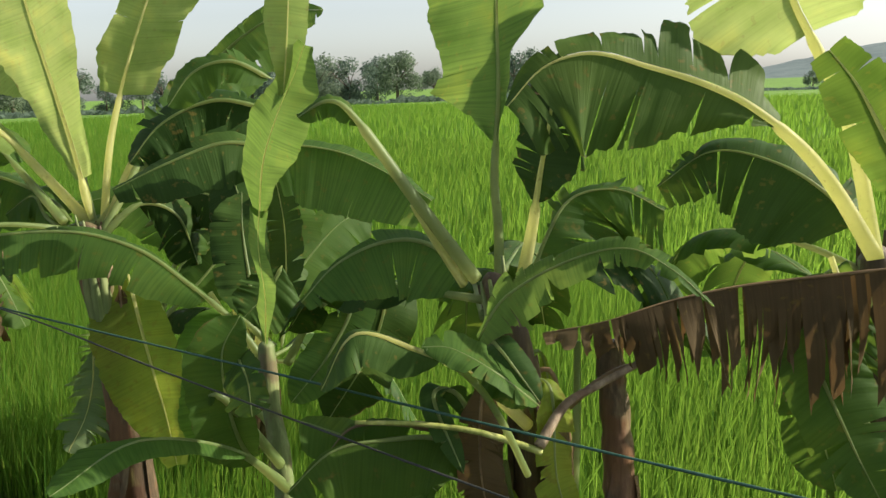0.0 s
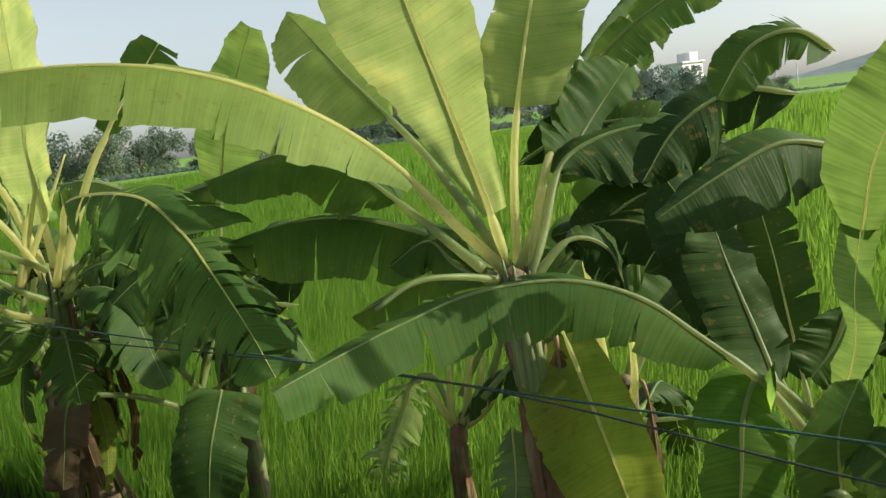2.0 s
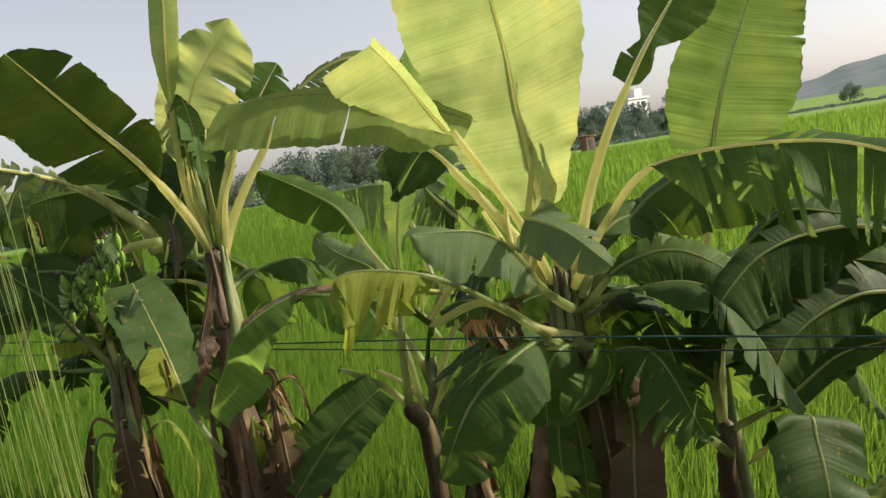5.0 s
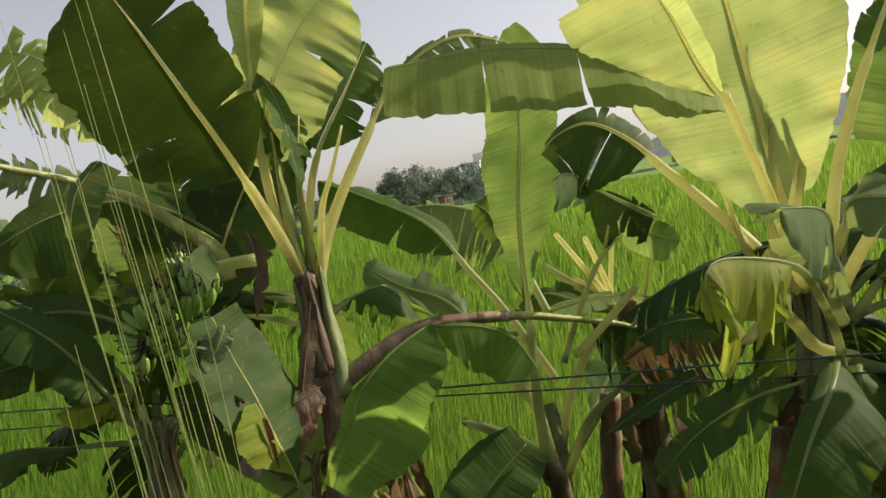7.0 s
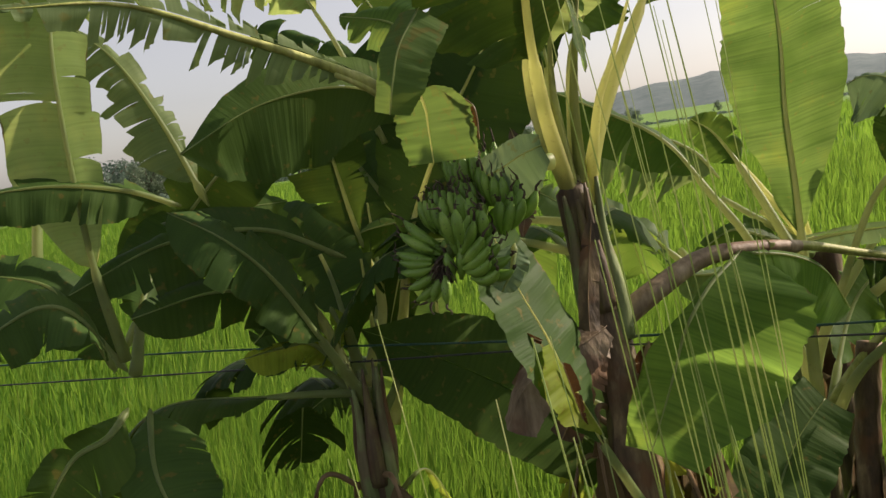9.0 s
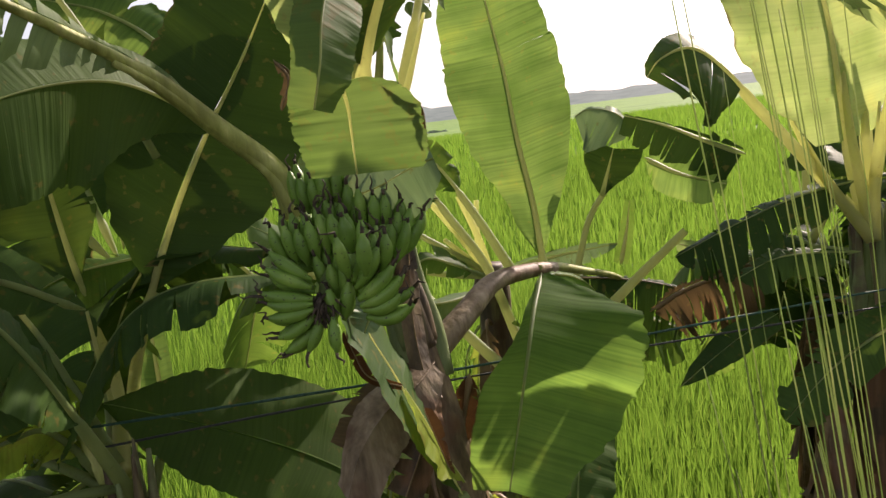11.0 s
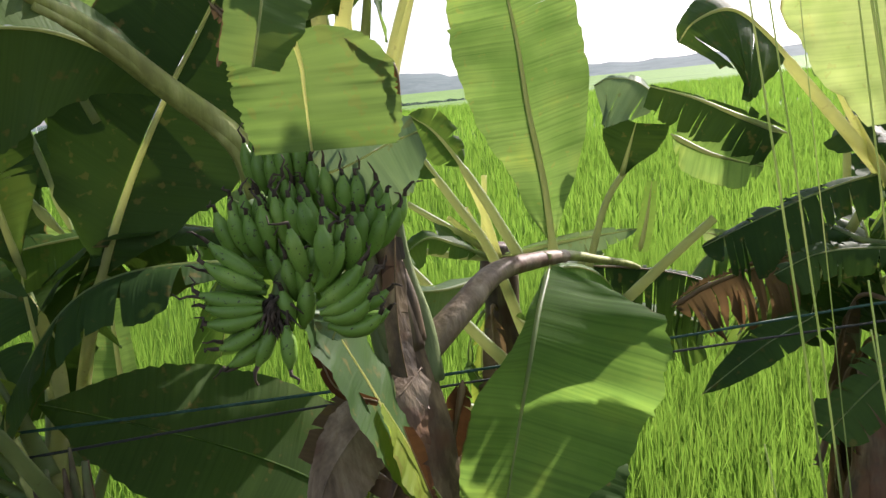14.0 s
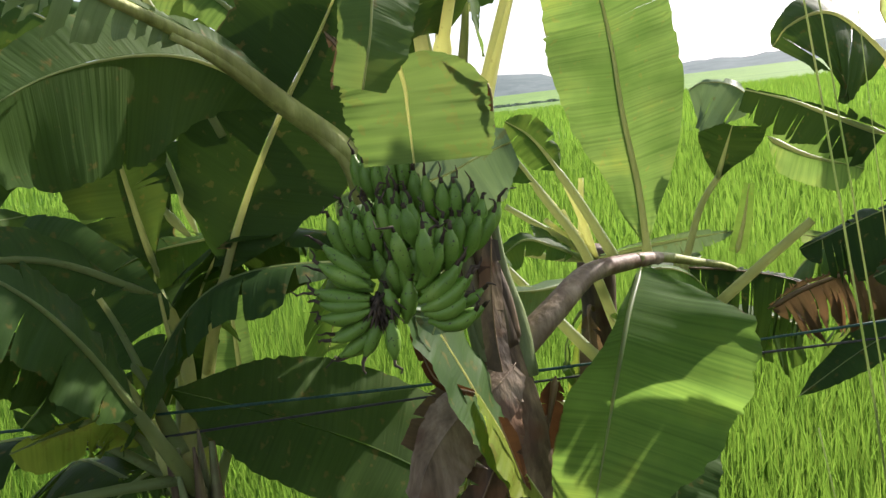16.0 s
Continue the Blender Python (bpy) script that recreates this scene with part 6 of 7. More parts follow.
leaf(TENTH, [(-7.01, 6.28, 2.38), (-7.01, 6.25, 2.32), (-7.00, 6.21, 2.26), (-6.93, 6.17, 2.22)], 0.02, (-0.01, 0.00, -0.01), (0.01, -0.01, 0.01), mat=LEAF_RUST, ribmat=RIB_BROWN, tears=3, sag=0, rag=0.4, thick=0.005, label='curled rust-brown leaf margin', lw=(1, 1.1, 1, 1, 0.8), rw=(1, 1, 1.2, 1, 0.6), seed=157)
stalk(TENTH, [(-6.98, 6.50, 2.68), (-7.02, 6.53, 2.80), (-7.16, 6.54, 2.94), (-7.29, 6.53, 3.05), (-7.39, 6.52, 3.11)], 0.017, 0.01, mat=PETIOLE)
leaf(TENTH, [(-6.99, 6.70, 2.85), (-7.17, 6.67, 3.00), (-7.37, 6.63, 3.08), (-7.64, 6.53, 3.05), (-7.89, 6.41, 2.93)], 0.12, (-0.09, 0.00, -0.23), (0.07, 0.08, 0.10), mat=LEAF_SHADED, tears=1, sag=0.05, rag=0.1, thick=0.014, lw=(0.1, 0.35, 0.75, 1, 1, 1, 0.9, 0.6, 0), rw=(0.2, 0.7, 1, 1, 1, 0.8, 0.6, 0.3, 0), seed=133)
# pale strip added beside the stalk as its dry, sunlit edge
stalk(TWELFTH, [(-7.26, 7.20, 2.14), (-7.22, 7.14, 2.29), (-7.17, 7.08, 2.45)], 0.016, 0.01, mat=RIB_PALE)
stalk(TWELFTH, [(-7.38, 7.04, 2.17), (-7.38, 7.08, 2.30), (-7.38, 7.11, 2.44)], 0.01, 0.006, mat=RIB_PALE)
leaf(TWELFTH, [(-7.36, 7.16, 2.48), (-7.39, 7.14, 2.63), (-7.42, 7.11, 2.82), (-7.45, 7.06, 2.99), (-7.46, 7.06, 3.10)], 0.06, (-0.19, 0.03, -0.04), (0.14, -0.03, -0.00), mat=LEAF_SHADED, tears=2, sag=0.02, rag=0.2, lw=(0, 0.5, 0.9, 1, 0.95, 0.8, 0.5), rw=(0, 0.4, 0.8, 1, 1, 1, 0.7), seed=158)
leaf(TENTH, [(-7.03, 7.20, 3.10), (-6.91, 7.15, 3.15), (-6.76, 7.08, 3.20), (-6.57, 6.96, 3.28)], 0.02, (-0.02, -0.01, 0.13), (0.03, 0.00, -0.14), mat=LEAF_MID, tears=2, sag=0, rag=0.15, seed=159)
leaf(TWELFTH, [(-7.08, 7.44, 1.95), (-7.06, 7.49, 2.15), (-7.04, 7.53, 2.35), (-7.01, 7.54, 2.51)], 0.02, (-0.20, 0.06, 0.04), (0.05, -0.02, -0.01), mat=LEAF_MID, tears=1, sag=0, rag=0.1, lw=(0.8, 0.9, 1, 1, 0.9), rw=(1, 1, 0.9, 0.6, 0.2), seed=160)
stalk(TWELFTH, [(-7.82, 6.84, 2.61), (-7.69, 6.86, 2.47), (-7.60, 6.87, 2.33), (-7.53, 6.86, 2.16), (-7.48, 6.80, 1.90)], 0.018, 0.026, mat=PETIOLE)
stalk(TWELFTH, [(-7.65, 6.94, 2.28), (-7.61, 6.91, 2.20)], 0.016, 0.018, mat=RIB_PALE)
leaf(TWELFTH, [(-7.50, 6.88, 2.19), (-7.63, 6.88, 2.18), (-7.80, 6.88, 2.19)], 0.05, (0.01, 0.01, 0.04), (-0.01, -0.01, -0.05), mat=LEAF_YELLOW, tears=6, sag=0.1, rag=0.6, seed=161)
leaf(TWELFTH, [(-7.53, 6.90, 2.31), (-7.51, 6.86, 2.24), (-7.52, 6.84, 2.16)], 0.05, (-0.03, 0.00, 0.00), (0.03, -0.01, -0.00), mat=LEAF_YELLOW, tears=4, sag=0, rag=0.5, seed=162)
leaf(TWELFTH, [(-7.61, 6.84, 2.41), (-7.73, 6.83, 2.31), (-7.82, 6.82, 2.24)], 0.05, (-0.07, 0.02, 0.07), (0.06, -0.03, -0.07), mat=LEAF_SHADED, tears=2, sag=0.05, rag=0.3, seed=163)
leaf(TWELFTH, [(-7.30, 7.38, 2.31), (-7.47, 7.38, 2.39), (-7.66, 7.38, 2.56), (-7.82, 7.40, 2.67)], 0.05, (0.01, 0.01, 0.12), (-0.01, -0.02, -0.13), mat=LEAF, tears=4, sag=0.1, rag=0.3, seed=164)
leaf(TWELFTH, [(-7.43, 6.90, 2.02), (-7.56, 6.91, 1.99), (-7.66, 6.90, 1.94)], 0.05, (-0.03, 0.03, 0.07), (0.02, -0.04, -0.08), mat=LEAF_SHADED, tears=14, sag=0.2, rag=0.9, seed=166)
leaf(TENTH, [(-6.58, 6.60, 1.57), (-6.80, 6.73, 1.80), (-7.00, 6.82, 1.95), (-7.24, 6.90, 2.09), (-7.43, 6.96, 2.19)], 0.04, (0.15, 0.12, 0.17), (-0.15, -0.10, -0.14), mat=LEAF_SHADED, ribmat=LEAF_MID, tears=0, sag=0.0, rag=0.1, slant=0.15, thick=0.012, lw=(0.7, 0.95, 1, 1, 0.95, 0.75, 0.42, 0), rw=(0.6, 0.9, 1, 1, 0.9, 0.8, 0.55, 0), seed=88)
leaf(TENTH, [(-7.18, 5.77, 2.96), (-7.14, 5.75, 2.94), (-7.12, 5.73, 2.91), (-7.12, 5.73, 2.84)], 0.02, (-0.01, 0.01, -0.01), (0.00, -0.00, 0.00), mat=LEAF_RUST, ribmat=RIB_BROWN, tears=3, sag=0, rag=0.3, saw=0.4, thick=0.003, seed=167)
leaf(TENTH, [(-7.29, 5.96, 3.04), (-7.28, 5.93, 3.00), (-7.30, 5.94, 2.94)], 0.02, (-0.01, 0.01, -0.00), (0.01, -0.01, 0.00), mat=LEAF_DRY, ribmat=RIB_BROWN, tears=4, sag=0.1, rag=0.7, thick=0.006, seed=168)
leaf(TENTH, [(-6.88, 6.16, 2.15), (-6.87, 6.14, 2.08), (-6.85, 6.11, 1.96)], 0.02, (-0.01, 0.00, -0.00), (0.02, -0.01, 0.01), mat=LEAF_RUST, ribmat=RIB_BROWN, tears=3, sag=0, rag=0.5, thick=0.004, rw=(0.8, 1.2, 1, 0.7, 0.4), lw=(1, 1, 1, 1, 1), seed=169)
leaf(TENTH, [(-6.52, 6.37, 2.10), (-6.56, 6.36, 2.01), (-6.61, 6.34, 1.91)], 0.02, (-0.03, 0.03, 0.00), (0.03, -0.03, -0.00), mat=LEAF_RUST, ribmat=RIB_BROWN, tears=2, sag=0, rag=0.3, seed=170)
leaf(TENTH, [(-6.66, 6.36, 2.18), (-6.77, 6.33, 2.14), (-6.87, 6.34, 2.10), (-6.98, 6.33, 2.02), (-7.04, 6.33, 1.91)], 0.02, (-0.00, 0.09, 0.04), (0.07, -0.04, -0.08), mat=SHEATH, ribmat=SHEATH, tears=1, sag=0, rag=0.2, slant=0, thick=0.01, lw=(0.5, 0.9, 1.1, 1, 0.8, 0.6, 0.5), rw=(0.4, 0.8, 1, 1, 1, 0.9, 0.8), label='broad papery brown leaf sheath', saw=0.1, seed=126)
leaf(TENTH, [(-6.67, 6.38, 2.16), (-6.74, 6.31, 2.07), (-6.81, 6.28, 1.98), (-6.88, 6.29, 1.86)], 0.02, (-0.03, 0.07, 0.00), (0.07, -0.00, -0.03), mat=STEM_DEAD, ribmat=RIB_BROWN, tears=6, sag=0, rag=0.5, slant=0.1, thick=0.008, lw=(0.6, 1, 1, 1, 0.9), rw=(0.6, 0.8, 1, 1, 0.8), seed=127)
leaf(TENTH, [(-6.67, 6.43, 2.17), (-6.82, 6.44, 2.13), (-6.89, 6.44, 2.09), (-6.96, 6.44, 2.00)], 0.02, (-0.00, 0.05, 0.03), (0.05, 0.00, -0.06), mat=LEAF_DRY, ribmat=RIB_BROWN, tears=4, sag=0, rag=0.5, lw=(0.5, 1, 1, 1, 0.9), rw=(0.6, 0.8, 1, 1, 0.8), seed=135)
leaf(TENTH, [(-6.64, 6.44, 2.52), (-6.68, 6.41, 2.37), (-6.71, 6.37, 2.26), (-6.73, 6.33, 2.18)], 0.02, (-0.03, 0.02, 0.00), (0.04, -0.00, -0.01), mat=STEM_DEAD, ribmat=RIB_BROWN, tears=2, sag=0, rag=0.2, slant=0, thick=0.006, lw=(0.6, 1, 1, 1, 1), rw=(0.6, 1, 1, 1, 1), label='dry lit sheath on the trunk', seed=136)
stalk(ELEVENTH, [(-5.57, 6.78, 1.98), (-5.43, 6.80, 2.24), (-5.33, 6.80, 2.40), (-5.20, 6.75, 2.55)], 0.017, 0.013, mat=RIB)
leaf(ELEVENTH, [(-5.29, 6.77, 2.47), (-5.26, 6.75, 2.57), (-5.23, 6.73, 2.67)], 0.0, (-0.07, 0.10, 0.03), (0.07, -0.10, -0.03), mat=LEAF_DEEP_SHADE, tears=0, sag=0, rag=0.2, lw=(0.05, 0.55, 0.9, 1, 0.9), rw=(0.05, 0.4, 0.85, 1, 1), seed=90)
leaf(EIGHTH, [(-5.25, 6.11, 2.62), (-5.32, 6.24, 2.69), (-5.39, 6.36, 2.76), (-5.43, 6.51, 2.81)], 0.02, (-0.02, 0.02, -0.13), (0.01, -0.01, 0.03), mat=LEAF_DEEP_SHADE, tears=9, sag=0.1, rag=0.5, saw=0.3, rw=(1, 1.4, 0.6, 0.3, 0.3), lw=(1, 1, 1, 1, 0.9, 0.5), seed=116)
leaf(EIGHTH, [(-5.31, 6.56, 2.76), (-5.40, 6.59, 2.83), (-5.45, 6.67, 2.85), (-5.49, 6.71, 2.83)], 0.02, (-0.07, -0.02, -0.17), (0.03, 0.02, 0.02), mat=LEAF_BLUE, tears=3, sag=0.05, rag=0.25, thick=0.008, lw=(0.4, 0.8, 1, 1, 0.9, 0.7), rw=(0.3, 1, 1, 0.6, 0.2), seed=118)
leaf(EIGHTH, [(-5.37, 6.51, 2.00), (-5.28, 6.42, 2.07), (-5.14, 6.31, 2.12), (-5.01, 6.19, 2.17)], 0.02, (0.00, 0.02, 0.05), (-0.05, -0.04, -0.22), mat=LEAF_DRY, ribmat=RIB_BROWN, tears=30, sag=0.2, rag=0.9, saw=0.5, slant=0.1, seed=119)
leaf(EIGHTH, [(-5.21, 6.04, 2.00), (-5.36, 6.15, 1.91), (-5.56, 6.27, 1.77)], 0.02, (0.04, 0.06, 0.04), (-0.04, -0.06, -0.04), mat=LEAF_SHADED, tears=1, sag=0, rag=0.15, thick=0.008, lw=(0.6, 0.9, 1, 0.8, 0.5, 0), rw=(0.8, 1, 1, 0.8, 0.5, 0), seed=120)
leaf(EIGHTH, [(-5.16, 6.16, 2.19), (-5.22, 6.29, 2.24), (-5.30, 6.44, 2.28)], 0.02, (0.01, 0.00, 0.03), (-0.00, -0.01, -0.04), mat=LEAF_PALE, tears=4, sag=0.1, rag=0.4, seed=171)
stalk(EIGHTH, [(-5.54, 6.59, 2.05), (-5.42, 6.49, 2.18), (-5.30, 6.36, 2.33)], 0.024, 0.018, mat=RIB)
leaf(ELEVENTH, [(-5.16, 6.80, 2.14), (-5.11, 6.79, 2.28), (-5.08, 6.78, 2.42)], 0.0, (-0.02, 0.03, 0.00), (0.02, -0.03, -0.00), mat=LEAF, tears=0, sag=0, rag=0.1, lw=(1, 1, 0.8, 0.6), rw=(1, 1, 0.8, 0.6), seed=172)
leaf(ELEVENTH, [(-5.56, 7.19, 2.17), (-5.41, 6.98, 2.22), (-5.22, 6.76, 2.25)], 0.02, (0.01, 0.00, 0.03), (-0.01, -0.01, -0.06), mat=LEAF_BLUE, tears=5, sag=0.1, rag=0.3, seed=173)
leaf(ELEVENTH, [(-5.28, 6.54, 2.63), (-5.21, 6.42, 2.55), (-5.12, 6.27, 2.49)], 0.02, (0.02, -0.01, 0.08), (-0.02, 0.01, -0.10), mat=LEAF_MID, tears=3, sag=0, rag=0.3, seed=174)
stalk(TENTH, [(-6.65, 6.55, 2.59), (-6.68, 6.53, 2.86), (-6.68, 6.53, 3.02), (-6.67, 6.50, 3.24)], 0.026, 0.005, mat=PETIOLE)
stalk(TENTH, [(-6.61, 6.58, 2.58), (-6.61, 6.55, 2.89), (-6.59, 6.52, 3.10), (-6.55, 6.53, 3.29)], 0.03, 0.006, mat=PETIOLE)
stalk(TENTH, [(-6.59, 6.56, 2.57), (-6.53, 6.55, 2.88), (-6.46, 6.55, 3.03), (-6.38, 6.54, 3.22)], 0.026, 0.006, mat=RIB_PALE)
leaf(THIRD, [(-0.82, 3.99, 2.39), (-0.78, 3.97, 2.62), (-0.70, 3.94, 2.81), (-0.62, 3.95, 2.97), (-0.57, 3.94, 3.08)], 0.0, (-0.13, 0.11, 0.00), (0.15, -0.12, -0.04), mat=LEAF_MID, ribmat=RIB_PALE, tears=0, sag=0, rag=0.12, thick=0.012, lw=(0.3, 0.9, 1, 0.9, 0.6, 0.3), rw=(0.1, 0.6, 1.0, 1.1, 0.8, 0.3), saw=0.02, seed=176)
leaf(THIRD, [(-0.67, 3.95, 2.89), (-0.64, 3.96, 3.13), (-0.62, 3.99, 3.39), (-0.59, 4.03, 3.73)], 0.0, (-0.11, 0.02, 0.01), (0.07, 0.07, 0.00), mat=LEAF_YOUNG_LIT, ribmat=RIB_PALE, tears=0, sag=0, rag=0.1, slant=0, thick=0.01, lw=(0.2, 1, 1, 0.8), rw=(0.6, 1, 1, 0.8), seed=177)
leaf(THIRD, [(-0.80, 4.21, 2.14), (-0.87, 4.16, 2.02), (-0.96, 4.11, 1.93)], 0.02, (-0.09, -0.00, 0.11), (0.10, 0.00, -0.11), mat=LEAF_SHADED, tears=2, sag=0.1, rag=0.2, seed=178)
leaf(FOURTH, [(-1.93, 5.32, 2.65), (-1.65, 5.41, 2.78), (-1.34, 5.37, 2.80), (-0.96, 5.32, 2.70)], 0.02, (-0.01, 0.10, 0.12), (0.01, -0.06, -0.16), mat=LEAF_DEEP_SHADE, tears=4, sag=0.1, rag=0.35, seed=179)
leaf(FOURTH, [(-1.59, 5.53, 3.01), (-1.33, 5.57, 3.23), (-1.08, 5.60, 3.36), (-0.84, 5.62, 3.37)], 0.02, (-0.03, 0.04, 0.09), (0.03, 0.01, -0.15), mat=LEAF_MID, tears=7, sag=0.1, rag=0.3, saw=0.2, seed=180)
leaf(FOURTH, [(-1.78, 5.00, 2.20), (-1.56, 5.09, 2.37), (-1.33, 5.15, 2.48), (-1.11, 5.18, 2.44)], 0.1, (-0.03, 0.11, 0.12), (0.02, -0.02, -0.17), mat=LEAF_DEEP_SHADE, tears=3, sag=0.1, rag=0.3, seed=181)
leaf(THIRD, [(-1.00, 4.32, 1.76), (-1.04, 4.48, 1.96), (-1.11, 4.64, 2.23), (-1.14, 4.77, 2.41)], 0.1, (-0.17, -0.03, 0.02), (0.14, 0.02, -0.01), mat=LEAF_DEEP_SHADE, tears=2, sag=0, rag=0.2, seed=182)
leaf(SECOND, [(-0.66, 4.02, 2.05), (-0.45, 3.96, 2.03), (-0.53, 3.85, 1.84), (-0.68, 3.77, 1.66)], 0.1, (-0.11, -0.01, -0.01), (0.12, -0.01, -0.02), mat=LEAF_MID, tears=1, sag=0, rag=0.2, seed=183)
leaf(THIRD, [(-1.07, 4.41, 1.73), (-1.12, 4.34, 1.58), (-1.26, 4.23, 1.39)], 0.05, (-0.14, -0.00, 0.06), (0.12, -0.00, -0.05), mat=LEAF_FRESH, tears=0, sag=0, rag=0.2, seed=184)
leaf(TENTH, [(-6.96, 6.21, 2.52), (-6.99, 6.17, 2.45), (-7.03, 6.16, 2.39)], 0.02, (-0.07, -0.00, 0.01), (0.05, 0.00, -0.01), mat=LEAF_BLUE, tears=2, sag=0, rag=0.2, seed=185)
leaf(EIGHTH, [(-5.17, 5.56, 3.00), (-5.24, 5.53, 3.11), (-5.33, 5.47, 3.27), (-5.42, 5.44, 3.40)], 0.03, (-0.18, 0.10, -0.11), (0.04, -0.05, 0.01), mat=LEAF_YOUNG_LIT, ribmat=RIB_PALE, tears=0, sag=0, rag=0.15, thick=0.02, lw=(0.1, 0.5, 0.9, 1.2, 1.3, 1.2), rw=(0.3, 1, 1, 1, 1), seed=187)
leaf(THIRD, [(-0.89, 4.41, 1.68), (-0.90, 4.61, 1.96), (-0.92, 4.73, 2.23), (-0.96, 4.78, 2.46)], 0.15, (-0.12, 0.06, -0.05), (0.12, -0.07, 0.05), mat=LEAF_DEEP_SHADE, tears=4, sag=0.05, rag=0.3, thick=0.015, seed=190)
leaf(THIRD, [(-0.93, 3.91, 1.81), (-0.89, 3.80, 1.83), (-0.83, 3.70, 1.78), (-0.80, 3.63, 1.66)], 0.1, (-0.09, -0.02, -0.10), (0.08, 0.01, 0.09), mat=LEAF_SHADED, tears=4, sag=0.1, rag=0.3, thick=0.015, seed=191)
leaf(FOURTH, [(-2.03, 4.78, 1.60), (-2.03, 4.72, 1.40), (-2.05, 4.64, 1.24), (-2.11, 4.54, 1.09)], 0.05, (-0.16, -0.03, 0.01), (0.17, 0.02, -0.03), mat=LEAF_PALE, ribmat=RIB_PALE, tears=16, sag=0.1, rag=0.6, slant=0.1, thick=0.012, seed=192)
leaf(THIRD, [(-0.56, 3.40, 1.74), (-0.41, 3.41, 1.68), (-0.23, 3.41, 1.61), (-0.06, 3.37, 1.48)], 0.02, (0.00, 0.13, 0.03), (-0.00, -0.15, -0.09), mat=LEAF_MID, tears=2, sag=0.05, rag=0.2, thick=0.014, lw=(0.3, 0.9, 1, 1, 0.8), rw=(0.6, 1, 1, 0.9, 0.8), seed=193)
leaf(SECOND, [(0.30, 3.04, 1.93), (0.17, 2.98, 2.06), (0.04, 3.00, 2.13), (-0.05, 2.99, 2.14)], 0.02, (-0.02, 0.12, 0.03), (0.02, -0.06, -0.03), mat=LEAF_MID, tears=3, sag=0.1, rag=0.3, thick=0.014, seed=194)
stalk(SECOND, [(0.26, 3.09, 1.68), (0.17, 3.03, 1.91), (0.08, 3.02, 2.04), (-0.04, 2.99, 2.13)], 0.014, 0.012, mat=RIB)
stalk(SECOND, [(0.30, 3.17, 1.74), (0.39, 3.27, 1.84), (0.51, 3.33, 1.89), (0.66, 3.34, 1.97)], 0.02, 0.012, mat=SHEATH)
stalk(SECOND, [(0.31, 3.17, 1.72), (0.11, 3.19, 1.78), (-0.09, 3.19, 1.81), (-0.30, 3.16, 1.83)], 0.014, 0.008, mat=PETIOLE)
leaf(EIGHTH, [(-5.27, 5.11, 2.49), (-5.34, 5.05, 2.52), (-5.42, 5.02, 2.51), (-5.47, 5.00, 2.42)], 0.05, (0.03, -0.06, -0.11), (-0.01, 0.02, 0.02), mat=LEAF_YELLOW, ribmat=RIB_PALE, tears=5, sag=0.2, rag=0.5, thick=0.01, seed=195)
stalk(EIGHTH, [(-4.85, 5.84, 2.28), (-4.94, 5.76, 2.55), (-5.05, 5.66, 2.79), (-5.16, 5.56, 3.01)], 0.026, 0.018, mat=RIB_PALE)
leaf(TENTH, [(-6.79, 6.13, 1.91), (-6.83, 6.16, 2.01), (-6.87, 6.18, 2.12), (-6.90, 6.20, 2.20)], 0.02, (0.0, 0.0, 0.0), (-0.12, -0.14, -0.01), mat=LEAF_YELLOW, ribmat=RIB_PALE, tears=0, sag=0, rag=0.15, slant=0.1, thick=0.006, rw=(0.1, 0.75, 1, 0.8, 0.3), name='leaf_patch', label='yellow lower piece of the leaf blade', seed=196)
stalk(TENTH, [(-6.65, 6.15, 1.59), (-6.71, 6.14, 1.70), (-6.79, 6.15, 1.87)], 0.02, 0.016, mat=RIB)
leaf(EIGHTH, [(-4.90, 5.83, 2.47), (-5.04, 6.01, 2.43), (-5.19, 6.18, 2.35), (-5.34, 6.39, 2.23)], 0.05, (-0.12, -0.10, -0.14), (0.09, 0.06, 0.04), mat=LEAF_DEEP_SHADE, tears=14, sag=0.1, rag=0.6, thick=0.014, seed=197)
leaf(TENTH, [(-6.17, 6.35, 2.34), (-5.97, 6.40, 2.29), (-5.84, 6.41, 2.21), (-5.76, 6.41, 2.06)], 0.02, (-0.11, -0.06, -0.16), (0.01, 0.02, 0.01), mat=LEAF_FRESH, ribmat=RIB, tears=1, sag=0.05, rag=0.2, thick=0.012, seed=198)
leaf(TENTH, [(-6.85, 6.51, 2.86), (-6.83, 6.49, 2.75), (-6.84, 6.48, 2.61), (-6.87, 6.47, 2.50)], 0.02, (-0.06, 0.03, -0.01), (0.05, -0.03, -0.01), mat=STEM_DEAD, ribmat=RIB_BROWN, tears=4, sag=0, rag=0.5, thick=0.008, name='dry_sheath', label='loose brown dry leaf sheath', lw=(0.2, 0.7, 1, 0.8, 0.5, 0.2), rw=(0.2, 0.8, 1, 0.9, 0.6, 0.1), seed=199)
stalk(ELEVENTH, [(-5.69, 6.80, 1.17), (-5.65, 6.89, 1.38), (-5.63, 6.95, 1.55), (-5.63, 7.01, 1.74)], 0.06, 0.04, mat=STEM_GREEN, name='sapling_stem')
stalk(ELEVENTH, [(-5.64, 6.96, 1.58), (-5.70, 7.04, 1.75), (-5.78, 7.10, 1.87), (-5.93, 7.37, 2.20)], 0.034, 0.018, mat=RIB)
stalk(ELEVENTH, [(-5.62, 6.94, 1.53), (-5.54, 6.98, 1.73), (-5.43, 6.99, 1.92), (-5.17, 7.05, 2.17)], 0.03, 0.018, mat=RIB)
